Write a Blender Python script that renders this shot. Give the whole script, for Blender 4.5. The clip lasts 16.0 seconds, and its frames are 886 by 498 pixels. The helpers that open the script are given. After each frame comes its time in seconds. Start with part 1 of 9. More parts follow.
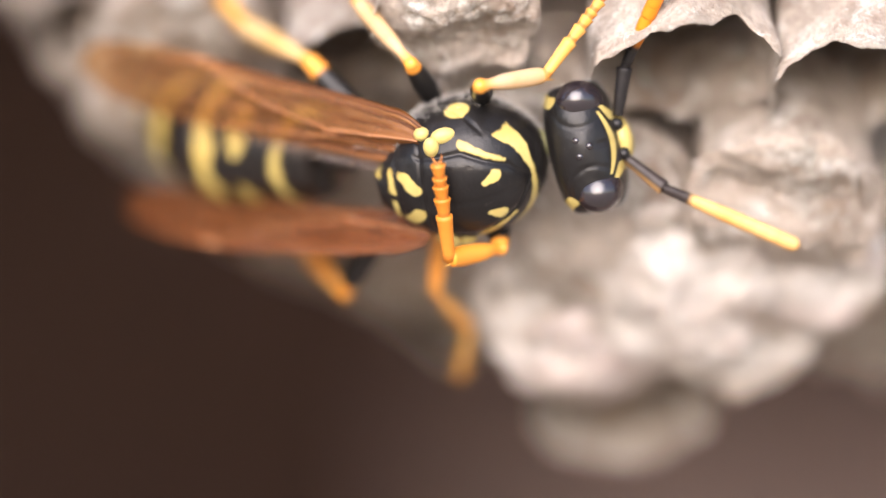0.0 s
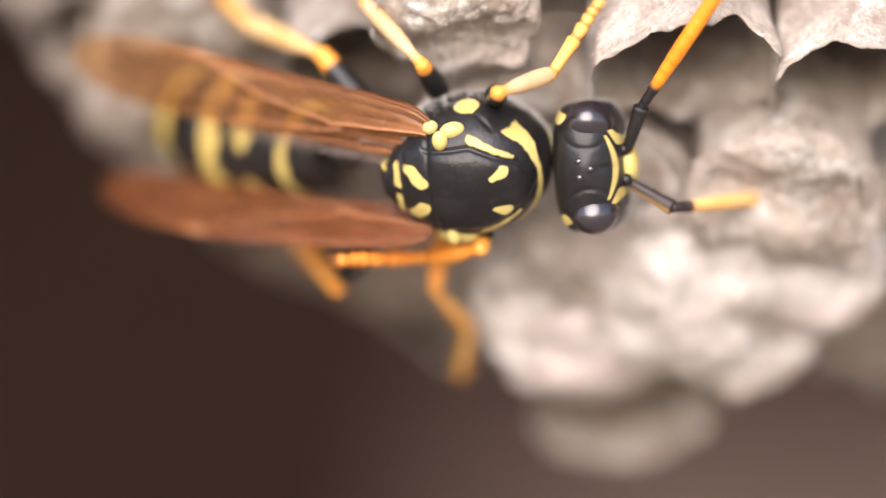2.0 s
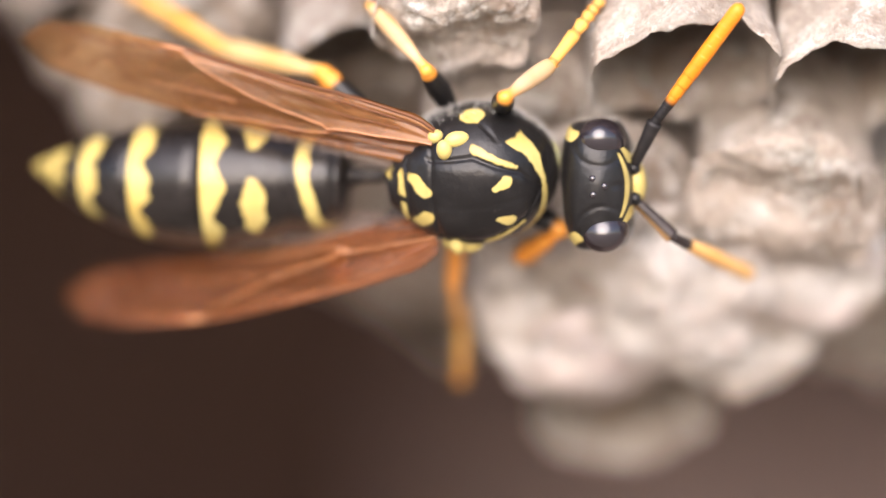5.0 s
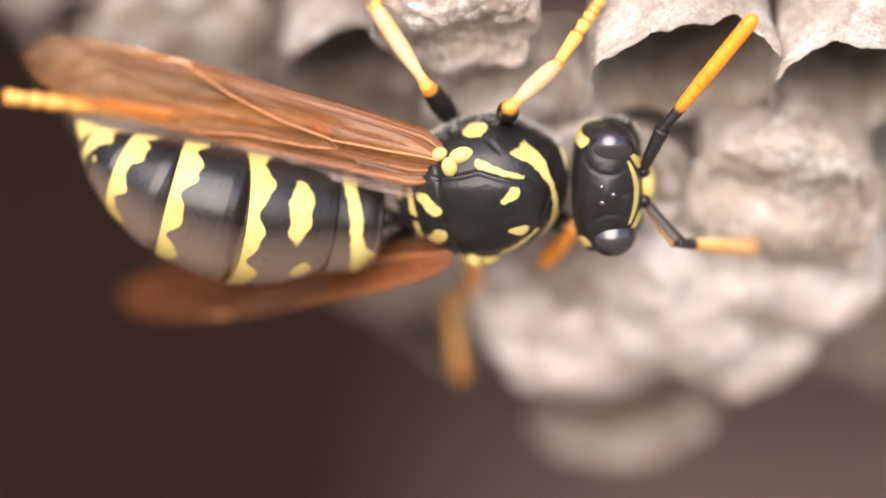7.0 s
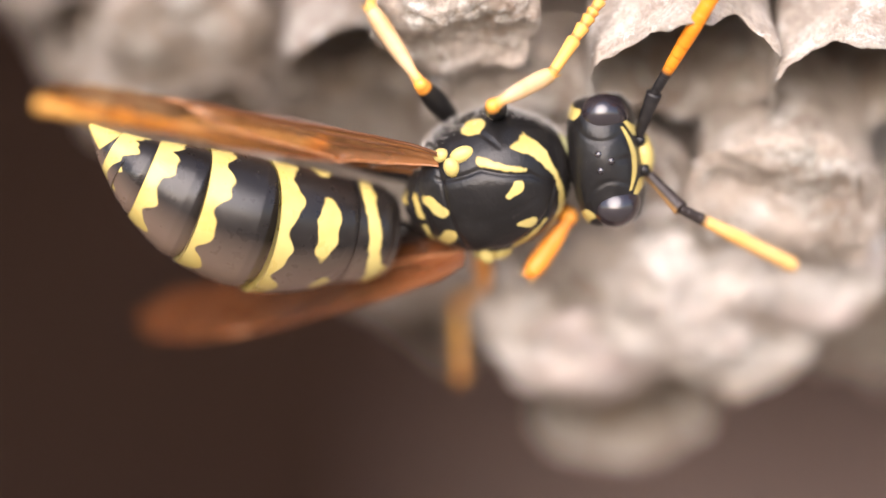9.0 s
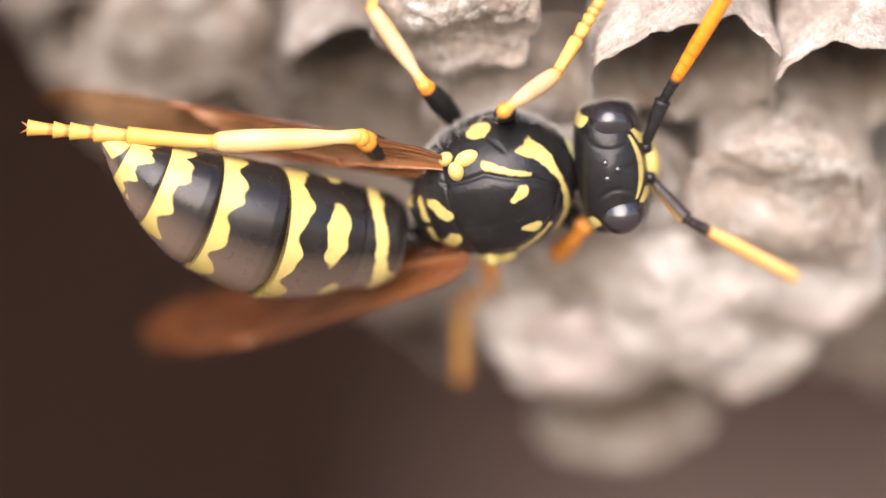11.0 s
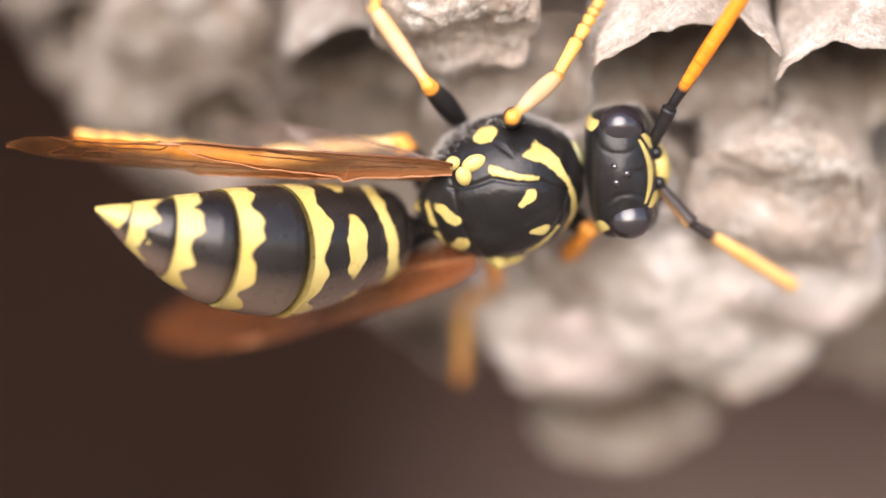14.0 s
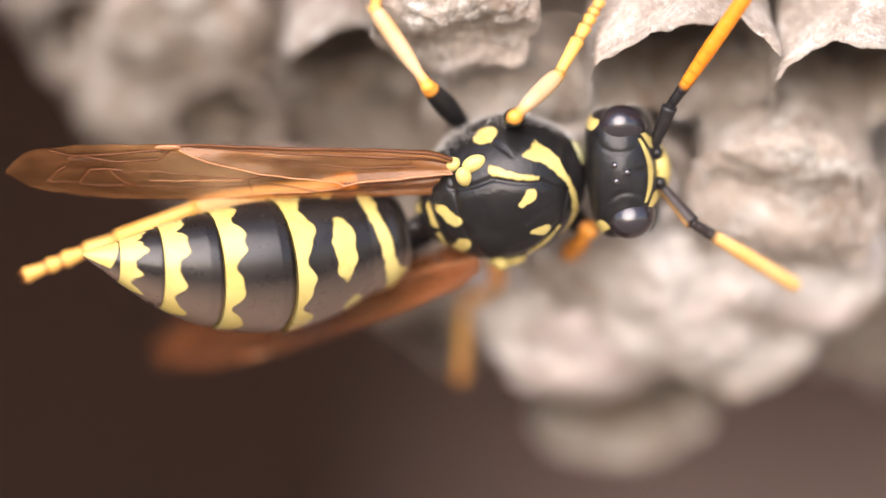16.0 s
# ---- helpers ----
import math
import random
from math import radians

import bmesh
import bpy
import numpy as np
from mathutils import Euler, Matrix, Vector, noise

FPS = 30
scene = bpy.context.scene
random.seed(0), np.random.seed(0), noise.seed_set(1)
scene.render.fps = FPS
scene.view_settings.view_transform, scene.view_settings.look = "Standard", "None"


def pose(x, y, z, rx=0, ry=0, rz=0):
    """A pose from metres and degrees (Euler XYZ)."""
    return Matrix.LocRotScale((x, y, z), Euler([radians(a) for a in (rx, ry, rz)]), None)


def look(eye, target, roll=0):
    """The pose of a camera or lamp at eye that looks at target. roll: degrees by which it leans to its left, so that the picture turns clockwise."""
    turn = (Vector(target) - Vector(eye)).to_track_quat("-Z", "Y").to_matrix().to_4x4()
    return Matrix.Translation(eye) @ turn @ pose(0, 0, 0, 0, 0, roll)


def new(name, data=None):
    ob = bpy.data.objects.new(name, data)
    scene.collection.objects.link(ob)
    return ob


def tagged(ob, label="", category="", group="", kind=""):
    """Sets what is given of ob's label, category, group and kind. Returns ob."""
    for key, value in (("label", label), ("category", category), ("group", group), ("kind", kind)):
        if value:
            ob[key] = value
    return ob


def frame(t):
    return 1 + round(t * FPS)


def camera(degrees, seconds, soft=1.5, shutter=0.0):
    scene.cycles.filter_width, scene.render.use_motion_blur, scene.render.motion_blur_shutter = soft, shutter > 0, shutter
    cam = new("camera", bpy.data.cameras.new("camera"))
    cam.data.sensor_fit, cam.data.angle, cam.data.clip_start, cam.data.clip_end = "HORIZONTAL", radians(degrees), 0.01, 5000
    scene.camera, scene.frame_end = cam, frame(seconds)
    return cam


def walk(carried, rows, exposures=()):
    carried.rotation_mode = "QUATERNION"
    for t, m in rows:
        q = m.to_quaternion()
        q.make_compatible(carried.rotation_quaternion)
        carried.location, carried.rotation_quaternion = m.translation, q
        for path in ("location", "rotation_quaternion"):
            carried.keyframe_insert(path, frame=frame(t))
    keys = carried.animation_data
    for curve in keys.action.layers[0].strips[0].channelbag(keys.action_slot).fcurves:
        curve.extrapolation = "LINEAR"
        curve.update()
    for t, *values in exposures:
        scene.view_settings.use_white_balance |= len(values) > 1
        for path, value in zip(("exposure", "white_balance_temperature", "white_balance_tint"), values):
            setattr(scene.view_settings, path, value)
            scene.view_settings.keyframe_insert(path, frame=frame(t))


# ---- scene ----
cam = camera(8.0, 16.0, soft=1.5, shutter=0.0)
cam.data.dof.use_dof = True
cam.data.dof.focus_distance = 0.1570
cam.data.dof.aperture_fstop = 17.0
STAND = look((0, -0.1573, 0), (0, 0, 0))
walk(cam, [(0, STAND), (16, STAND)], exposures=[(0, 1.38, 6440, 17), (16, 1.38, 6440, 17)])

# ---- daylight ----
ELEVATION, AZIMUTH = radians(28), radians(188)
world = bpy.data.worlds.new("sky")
scene.world = world
world.use_nodes = True
wn = world.node_tree.nodes
sky = wn.new("ShaderNodeTexSky")
sky.sky_type, sky.sun_disc, sky.sun_elevation, sky.sun_rotation = "NISHITA", False, ELEVATION, AZIMUTH
world.node_tree.links.new(sky.outputs[0], wn["Background"].inputs[0])
wn["Background"].inputs[1].default_value = 0.15
sun = new("sun", bpy.data.lights.new("sun", "SUN"))
sun.data.energy, sun.data.angle, sun.data.color = 3.7, radians(68), (1.0, 0.91, 0.84)
toward = Vector((math.sin(AZIMUTH) * math.cos(ELEVATION), math.cos(AZIMUTH) * math.cos(ELEVATION), math.sin(ELEVATION)))
sun.matrix_world = look(toward, (0, 0, 0))

MM = 0.001


# ---- materials ----
class Nodes:
    """A small wrapper round a node material."""

    def __init__(self, name):
        self.mat = bpy.data.materials.new(name)
        self.mat.use_nodes = True
        self.tree = self.mat.node_tree
        self.bsdf = self.tree.nodes["Principled BSDF"]
        self.out = self.tree.nodes["Material Output"]

    def add(self, kind, **sets):
        n = self.tree.nodes.new("ShaderNode" + kind)
        for key, value in sets.items():
            if key in n.inputs:
                n.inputs[key].default_value = value
        return n

    def link(self, a, b):
        self.tree.links.new(a, b)

    def coords(self):
        return self.add("TexCoord").outputs["Object"]

    def noise(self, scale, detail=4.0, rough=0.55, vec=None):
        n = self.add("TexNoise", Scale=scale, Detail=detail, Roughness=rough)
        self.link(vec or self.coords(), n.inputs["Vector"])
        return n.outputs["Fac"]

    def ramp(self, fac, *stops):
        r = self.tree.nodes.new("ShaderNodeValToRGB")
        els = r.color_ramp.elements
        while len(els) < len(stops):
            els.new(0.5)
        for e, (p, c) in zip(els, stops):
            e.position, e.color = p, (*c, 1) if len(c) == 3 else c
        self.link(fac, r.inputs[0])
        return r.outputs["Color"]

    def mix(self, fac, a, b, blend="MIX"):
        m = self.tree.nodes.new("ShaderNodeMix")
        m.data_type, m.blend_type = "RGBA", blend
        if isinstance(fac, float):
            m.inputs[0].default_value = fac
        else:
            self.link(fac, m.inputs[0])
        for sock, v in ((m.inputs[6], a), (m.inputs[7], b)):
            if isinstance(v, tuple):
                sock.default_value = (*v, 1)
            else:
                self.link(v, sock)
        return m.outputs[2]

    def bump(self, height, strength, distance):
        b = self.add("Bump", Strength=strength, Distance=distance)
        self.link(height, b.inputs["Height"])
        self.link(b.outputs[0], self.bsdf.inputs["Normal"])

    def span(self, value, lo, hi, a, b):
        m = self.tree.nodes.new("ShaderNodeMapRange")
        m.clamp = True
        for i, v in zip((1, 2, 3, 4), (lo, hi, a, b)):
            m.inputs[i].default_value = v
        self.link(value, m.inputs[0])
        return m.outputs[0]

    def attr(self, name):
        a = self.tree.nodes.new("ShaderNodeAttribute")
        a.attribute_name = name
        return a.outputs["Fac"]


def cuticle(name, dark, light, rough, grain, coat=0.0, edge=0.03, bump=0.25, bloom=0.0):
    """Insect cuticle: a dark ground with light markings given by the signed distance 'mark' in mm."""
    n = Nodes(name)
    m = n.span(n.attr("mark"), -edge, edge, 0.0, 1.0)
    cloud = n.noise(900, 3)
    lightc = n.mix(n.span(cloud, 0.35, 0.7, 0.0, 1.0), light, tuple(c * f for c, f in zip(light, (0.93, 0.82, 0.6))))
    darkc = n.mix(n.span(cloud, 0.4, 0.75, 0.0, 1.0), dark, tuple(c * 1.6 + 0.002 for c in dark))
    # 'tan' browns the gaster's lower flanks: a hazy reflection put into the colour
    darkc = n.mix(n.attr("tan"), darkc, (0.150, 0.105, 0.078))
    dust = n.span(n.noise(3400, 5, 0.75), 0.60, 0.74, 0.0, 0.15)
    darkc = n.mix(dust, darkc, (0.115, 0.101, 0.09))
    n.link(n.mix(m, darkc, lightc), n.bsdf.inputs["Base Color"])
    n.link(n.span(n.noise(2600, 2), 0.3, 0.7, rough - 0.06, rough + 0.08), n.bsdf.inputs["Roughness"])
    n.bsdf.inputs["Specular IOR Level"].default_value = 0.27
    n.bsdf.inputs["Coat Weight"].default_value = coat
    n.bsdf.inputs["Coat Roughness"].default_value = 0.2
    n.bsdf.inputs["Sheen Weight"].default_value = bloom
    n.bsdf.inputs["Sheen Roughness"].default_value = 0.45
    n.bsdf.inputs["Sheen Tint"].default_value = (0.9, 0.8, 0.7, 1)
    n.bump(n.noise(grain, 2), bump, 0.000014)
    return n.mat


YELLOW = (0.437, 0.355, 0.124)
BLACK = (0.008, 0.0072, 0.007)
m_thorax = cuticle("punctured_black_and_yellow_cuticle", BLACK, YELLOW, 0.34, 12000, 0.0, 0.025, 0.5, 0.012)
m_head = cuticle("head_cuticle", BLACK, YELLOW, 0.34, 14000, 0.0, 0.02, 0.35, 0.01)
m_gaster = cuticle("glossy_banded_cuticle", (0.0095, 0.0075, 0.0065), YELLOW, 0.30, 9000, 0.12, 0.022, 0.2, 0.0)
m_leg = cuticle("thigh_cuticle", BLACK, (0.605, 0.259, 0.0432), 0.36, 9000, 0.0, 0.06)
m_shin = cuticle("cream_shin_cuticle", (0.458, 0.211, 0.0557), (0.408, 0.285, 0.174), 0.36, 9000, 0.0, 0.18)
m_hind_shin = cuticle("yellow_shin_cuticle", (0.47, 0.25, 0.065), (0.51, 0.35, 0.17), 0.36, 9000, 0.0, 0.2)
m_far_shin = cuticle("orange_shin_cuticle", (0.56, 0.235, 0.045), (0.60, 0.31, 0.085), 0.36, 9000, 0.0, 0.2)
m_foot = cuticle("tarsus_cuticle", (0.288, 0.101, 0.018), (0.562, 0.31, 0.0792), 0.4, 9000, 0.0, 0.3)
m_orange_shin = cuticle("deep_orange_shin_cuticle", (0.52, 0.17, 0.018), (0.55, 0.22, 0.032), 0.36, 9000, 0.0, 0.2)
m_orange_foot = cuticle("deep_orange_tarsus_cuticle", (0.32, 0.10, 0.014), (0.52, 0.19, 0.026), 0.4, 9000, 0.0, 0.3)
m_neck = cuticle("neck_cuticle", (0.20, 0.20, 0.12), (0.34, 0.34, 0.20), 0.4, 9000)
m_knee = cuticle("knee_cuticle", (0.36, 0.13, 0.02), (0.62, 0.27, 0.045), 0.28, 9000, 0.15, 0.2)
m_antenna = cuticle("antenna_cuticle", (0.0101, 0.00864, 0.00864), (0.60, 0.205, 0.013), 0.42, 12000, 0.0, 0.10)

# Paler copy for the right antenna: the light on it is in the colour.
m_antenna_lit = cuticle("lit_pale_antenna_cuticle", (0.0216, 0.0158, 0.0144), (0.605, 0.36, 0.144), 0.42, 12000, 0.0, 0.10)


def eye_material():
    n = Nodes("compound_eye")
    v = n.add("TexVoronoi", Scale=38000.0)
    n.link(n.coords(), v.inputs["Vector"])
    n.bsdf.inputs["Base Color"].default_value = (0.016, 0.012, 0.014, 1)
    n.bsdf.inputs["Roughness"].default_value = 0.24
    n.bsdf.inputs["Specular IOR Level"].default_value = 0.85
    n.bump(v.outputs["Distance"], 0.15, 0.000004)
    return n.mat


def wing_material(name, tint, body, root, clear):
    """Thin amber membrane: part of the light goes straight through, the rest glows through or glances off."""
    n = Nodes(name)
    streak = n.add("Mapping")
    streak.inputs["Scale"].default_value = (0.06, 1.0, 1.0)
    n.link(n.coords(), streak.inputs["Vector"])
    f = n.noise(3600, 4, 0.6, streak.outputs[0])
    cells = n.noise(700, 3)
    smoke = n.noise(420, 3)
    col = n.ramp(f, (0.30, tuple(c * k for c, k in zip(body, (0.62, 0.52, 0.46)))), (0.5, body), (0.70, tuple(min(0.85, c * k) for c, k in zip(body, (1.35, 1.5, 1.7)))))
    col = n.mix(n.span(smoke, 0.45, 0.7, 0.0, 0.45), col, tuple(c * k for c, k in zip(body, (0.72, 0.66, 0.66))))
    n.link(col, n.bsdf.inputs["Base Color"])
    n.bsdf.inputs["Roughness"].default_value = 0.27
    n.bsdf.inputs["Specular IOR Level"].default_value = 0.5
    n.bump(n.mix(0.5, f, cells), 0.5, 0.00003)
    glow = n.add("BsdfTranslucent")
    n.link(col, glow.inputs["Color"])
    a = n.add("MixShader", Fac=0.30)
    n.link(n.bsdf.outputs[0], a.inputs[1])
    n.link(glow.outputs[0], a.inputs[2])
    thru = n.add("BsdfTransparent")
    thru.inputs["Color"].default_value = (*tint, 1)
    b = n.add("MixShader")
    far = n.span(n.attr("mark"), 0.15, 0.8, root, clear)
    add = n.tree.nodes.new("ShaderNodeMath")
    n.link(far, add.inputs[0])
    n.link(n.span(cells, 0.3, 0.7, -0.10, 0.10), add.inputs[1])
    n.link(add.outputs[0], b.inputs["Fac"])
    n.link(a.outputs[0], b.inputs[1])
    n.link(thru.outputs[0], b.inputs[2])
    n.link(b.outputs[0], n.out.inputs["Surface"])
    return n.mat


def paper_material(name, a, b, c):
    """Chewed wood-fibre paper in grey and beige bands, with fine fibres and pits."""
    n = Nodes(name)
    band = n.add("Mapping")
    band.inputs["Scale"].default_value = (0.35, 0.35, 2.2)
    n.link(n.coords(), band.inputs["Vector"])
    lay = n.noise(900, 5, 0.65, band.outputs[0])
    blot = n.noise(330, 4)
    each = n.add("ObjectInfo").outputs["Random"]
    fibre = n.noise(6500, 6, 0.75)
    col = n.ramp(lay, (0.3, a), (0.52, b), (0.7, c))
    col = n.mix(n.span(blot, 0.42, 0.66, 0.0, 0.7), col, (0.307, 0.239, 0.184))
    col = n.mix(n.span(fibre, 0.36, 0.56, 0.6, 0.0), col, (0.169, 0.131, 0.104))
    col = n.mix(n.span(each, 0.0, 1.0, 0.0, 0.35), col, (0.461, 0.369, 0.291))
    flake = n.noise(1500, 6, 0.8)
    col = n.mix(n.span(n.noise(1150, 5, 0.7), 0.52, 0.66, 0.0, 0.55), col, (0.292, 0.258, 0.208))
    col = n.mix(n.span(n.noise(430, 5, 0.65), 0.52, 0.66, 0.0, 0.8), col, (0.20, 0.132, 0.088))
    col = n.mix(n.span(n.noise(700, 4, 0.6), 0.55, 0.68, 0.0, 0.5), col, (0.353, 0.34, 0.291))
    col = n.mix(n.span(flake, 0.52, 0.64, 0.0, 0.8), col, (0.74, 0.715, 0.66))
    n.link(col, n.bsdf.inputs["Base Color"])
    n.link(n.span(flake, 0.5, 0.7, 0.8, 0.42), n.bsdf.inputs["Roughness"])
    crumple = n.noise(1500, 5, 0.7)
    n.bump(n.mix(0.5, n.mix(0.6, lay, fibre), crumple), 1.0, 0.0006)
    return n.mat


def silk_material(name, blush):
    """Whitish spun silk over brood cells, blotched with pink, tan and grey-green pulp."""
    n = Nodes(name)
    warp = n.add("Mapping")
    warp.inputs["Scale"].default_value = (0.55, 1.0, 1.5)
    n.link(n.add("NewGeometry").outputs["Position"], warp.inputs["Vector"])
    one, two, three = (n.noise(k, 5, 0.6, warp.outputs[0]) for k in (380, 620, 240))
    col = n.ramp(n.noise(1500, 6, 0.7), (0.3, (0.377, 0.342, 0.292)), (0.6, (0.622, 0.588, 0.546)))
    col = n.mix(n.span(one, 0.53, 0.66, 0.0, 0.55), col, (0.491, 0.35, 0.305))
    col = n.mix(n.span(two, 0.52, 0.66, 0.0, 0.5), col, (0.246, 0.186, 0.144))
    col = n.mix(n.span(three, 0.54, 0.68, 0.0, 0.5), col, (0.327, 0.318, 0.265))
    each = n.add("ObjectInfo").outputs["Random"]
    col = n.mix(n.span(each, 0.0, 1.0, blush * 0.7, blush), col, (0.566, 0.451, 0.421))
    n.link(col, n.bsdf.inputs["Base Color"])
    n.bsdf.inputs["Roughness"].default_value = 0.6
    n.bump(n.mix(0.5, one, n.noise(2600, 6, 0.7)), 1.0, 0.0004)
    return n.mat


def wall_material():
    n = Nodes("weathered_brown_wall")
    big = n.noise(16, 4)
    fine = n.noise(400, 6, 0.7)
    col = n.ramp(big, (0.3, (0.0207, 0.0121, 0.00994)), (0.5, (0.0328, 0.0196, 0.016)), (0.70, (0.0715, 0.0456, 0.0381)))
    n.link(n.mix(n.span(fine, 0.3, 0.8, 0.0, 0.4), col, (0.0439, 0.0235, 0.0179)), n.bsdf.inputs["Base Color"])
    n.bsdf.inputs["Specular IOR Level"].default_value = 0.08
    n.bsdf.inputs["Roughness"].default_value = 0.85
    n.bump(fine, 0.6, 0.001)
    return n.mat


def pale_slab_material():
    n = Nodes("added_pale_brown_slab")
    grain = n.add("Mapping")
    grain.inputs["Scale"].default_value = (6.0, 1.0, 0.4)
    n.link(n.coords(), grain.inputs["Vector"])
    col = n.ramp(n.noise(18, 6, 0.65, grain.outputs[0]), (0.3, (0.0978, 0.069, 0.0619)), (0.7, (0.198, 0.15, 0.139)))
    n.bsdf.inputs["Specular IOR Level"].default_value = 0.1
    n.link(col, n.bsdf.inputs["Base Color"])
    n.bsdf.inputs["Roughness"].default_value = 0.85
    return n.mat


def ground_material():
    n = Nodes("pale_bounce_ground")
    n.link(n.ramp(n.noise(3, 6, 0.7), (0.3, (0.211, 0.183, 0.144)), (0.7, (0.322, 0.288, 0.232))), n.bsdf.inputs["Base Color"])
    n.bsdf.inputs["Roughness"].default_value = 0.9
    return n.mat


m_ground = ground_material()
m_eye = eye_material()
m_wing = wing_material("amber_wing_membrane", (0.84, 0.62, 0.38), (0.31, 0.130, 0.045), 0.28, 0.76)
# Darker copy for the far fore wing: its dimmer light put into the colour.
m_wing_shaded = wing_material("shaded_red_brown_wing_membrane", (0.78, 0.50, 0.28), (0.235, 0.082, 0.029), 0.26, 0.62)
m_hindwing = wing_material("smoky_hind_wing_membrane", (0.88, 0.84, 0.82), (0.370, 0.300, 0.265), 0.60, 0.68)
m_vein = cuticle("brown_wing_vein", (0.070, 0.026, 0.010), (0.130, 0.050, 0.020), 0.4, 9000)
m_fold_vein = cuticle("pale_fold_vein", (0.29, 0.130, 0.058), (0.33, 0.155, 0.075), 0.25, 9000, 0.3)
m_pale_vein = cuticle("smoky_wing_vein", (0.122, 0.0792, 0.0648), (0.173, 0.122, 0.101), 0.35, 9000)
m_hair = cuticle("pale_hair", (0.381, 0.368, 0.349), (0.475, 0.462, 0.443), 0.4, 9000)
m_paper = paper_material("grey_beige_nest_paper", (0.342, 0.282, 0.228), (0.558, 0.484, 0.407), (0.668, 0.605, 0.53))
# Darker copy of the nest paper: the left side's shade put into the colour.
m_shaded_paper = paper_material("shaded_grey_brown_nest_paper", (0.129, 0.101, 0.0784), (0.207, 0.17, 0.137), (0.287, 0.242, 0.203))
# A tone between the other two papers, for the lowest cup.
m_mid_paper = paper_material("mid_grey_nest_paper", (0.205, 0.167, 0.136), (0.315, 0.266, 0.222), (0.420, 0.362, 0.312))
m_cap = silk_material("pale_blotched_silk", 0.08)
m_pink_cap = silk_material("pinkish_silk", 0.6)
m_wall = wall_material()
m_pale_slab = pale_slab_material()


# ---- mesh helpers ----
def mesh_of(name, verts, faces, mat, marks=None, smooth=True):
    me = bpy.data.meshes.new(name)
    me.from_pydata([tuple(v) for v in np.asarray(verts) * MM], [], [tuple(f) for f in faces])
    if smooth:
        me.polygons.foreach_set("use_smooth", [True] * len(me.polygons))
    if marks is not None:
        me.attributes.new("mark", "FLOAT", "POINT").data.foreach_set("value", np.asarray(marks, dtype=np.float32).ravel())
    me.materials.append(mat)
    me.update()
    return me


def part(name, me, parent, label="", m=None):
    ob = new(name, me)
    ob.parent = parent
    if m is not None:
        ob.matrix_basis = m
    return tagged(ob, label=label) if label else ob


def grid_faces(nu, nv, wrap):
    faces = []
    for i in range(nu - 1):
        for j in range(nv if wrap else nv - 1):
            k = (j + 1) % nv
            faces.append((i * nv + j, i * nv + k, (i + 1) * nv + k, (i + 1) * nv + j))
    return faces


def curve_through(xs, ys, x):
    xs, ys = np.array(xs, float), np.array(ys, float)
    m = np.gradient(ys, xs)
    x = np.clip(x, xs[0], xs[-1])
    i = np.clip(np.searchsorted(xs, x) - 1, 0, len(xs) - 2)
    h = xs[i + 1] - xs[i]
    t = (x - xs[i]) / h
    return (2 * t**3 - 3 * t**2 + 1) * ys[i] + (t**3 - 2 * t**2 + t) * h * m[i] + (3 * t**2 - 2 * t**3) * ys[i + 1] + (t**3 - t**2) * h * m[i + 1]


def wobble(p, scale, seed=0.0):
    return np.array([noise.noise((q[0] * scale + seed, q[1] * scale, q[2] * scale)) for q in np.asarray(p)])


def ellipse(x, y, cx, cy, a, b, turn=0.0):
    """Signed distance, about, in mm, positive inside."""
    c, s = math.cos(turn), math.sin(turn)
    u, v = (x - cx) * c + (y - cy) * s, -(x - cx) * s + (y - cy) * c
    return (1 - np.sqrt((u / a) ** 2 + (v / b) ** 2)) * np.minimum(a, b)


def stroke(x, y, ax, ay, bx, by, ra, rb):
    dx, dy = bx - ax, by - ay
    t = np.clip(((x - ax) * dx + (y - ay) * dy) / (dx * dx + dy * dy), 0, 1)
    return ra + (rb - ra) * t - np.hypot(x - ax - t * dx, y - ay - t * dy)


def tube(xs, radii, flat=1.0, nt=20, bend=None):
    """A closed tapering tube along +x; returns vertices and faces."""
    th = np.linspace(0, 2 * math.pi, nt, endpoint=False)
    v = []
    for i, (x, r) in enumerate(zip(xs, radii)):
        off = bend(x) if bend else 0.0
        v += [(x, r * math.cos(a), r * flat * math.sin(a) + off) for a in th]
    faces = grid_faces(len(xs), nt, True)
    faces.append(tuple(range(nt))[::-1])
    faces.append(tuple(range((len(xs) - 1) * nt, len(xs) * nt)))
    return np.array(v), faces


# ---- wall and ground ----
def slab(name, lo, hi, mat):
    bm = bmesh.new()
    bmesh.ops.create_cube(bm, size=1.0)
    for v in bm.verts:
        v.co = Vector([l + (h - l) * (c + 0.5) for l, h, c in zip(lo, hi, v.co)])
    me = bpy.data.meshes.new(name)
    bm.to_mesh(me)
    bm.free()
    me.materials.append(mat)
    return tagged(new(name, me), kind="structure")


# a recess made dark by an added unseen board; the nest hangs near its front
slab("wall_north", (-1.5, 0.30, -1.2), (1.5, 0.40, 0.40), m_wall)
# Paler slab added to brighten the lower right of the background.
slab("wall_north_board", (0.0036, 0.285, -1.2), (1.5, 0.30, -0.0105), m_pale_slab)
# Added above the view: keeps the sun off the wall, holds the nest stalk.
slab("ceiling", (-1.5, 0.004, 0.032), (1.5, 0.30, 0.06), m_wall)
# Unseen ground, kept pale to bounce light up at the nest.
slab("ground", (-60, -60, -1.3), (60, 60, -1.2), m_ground)

# ---- paper nest ----


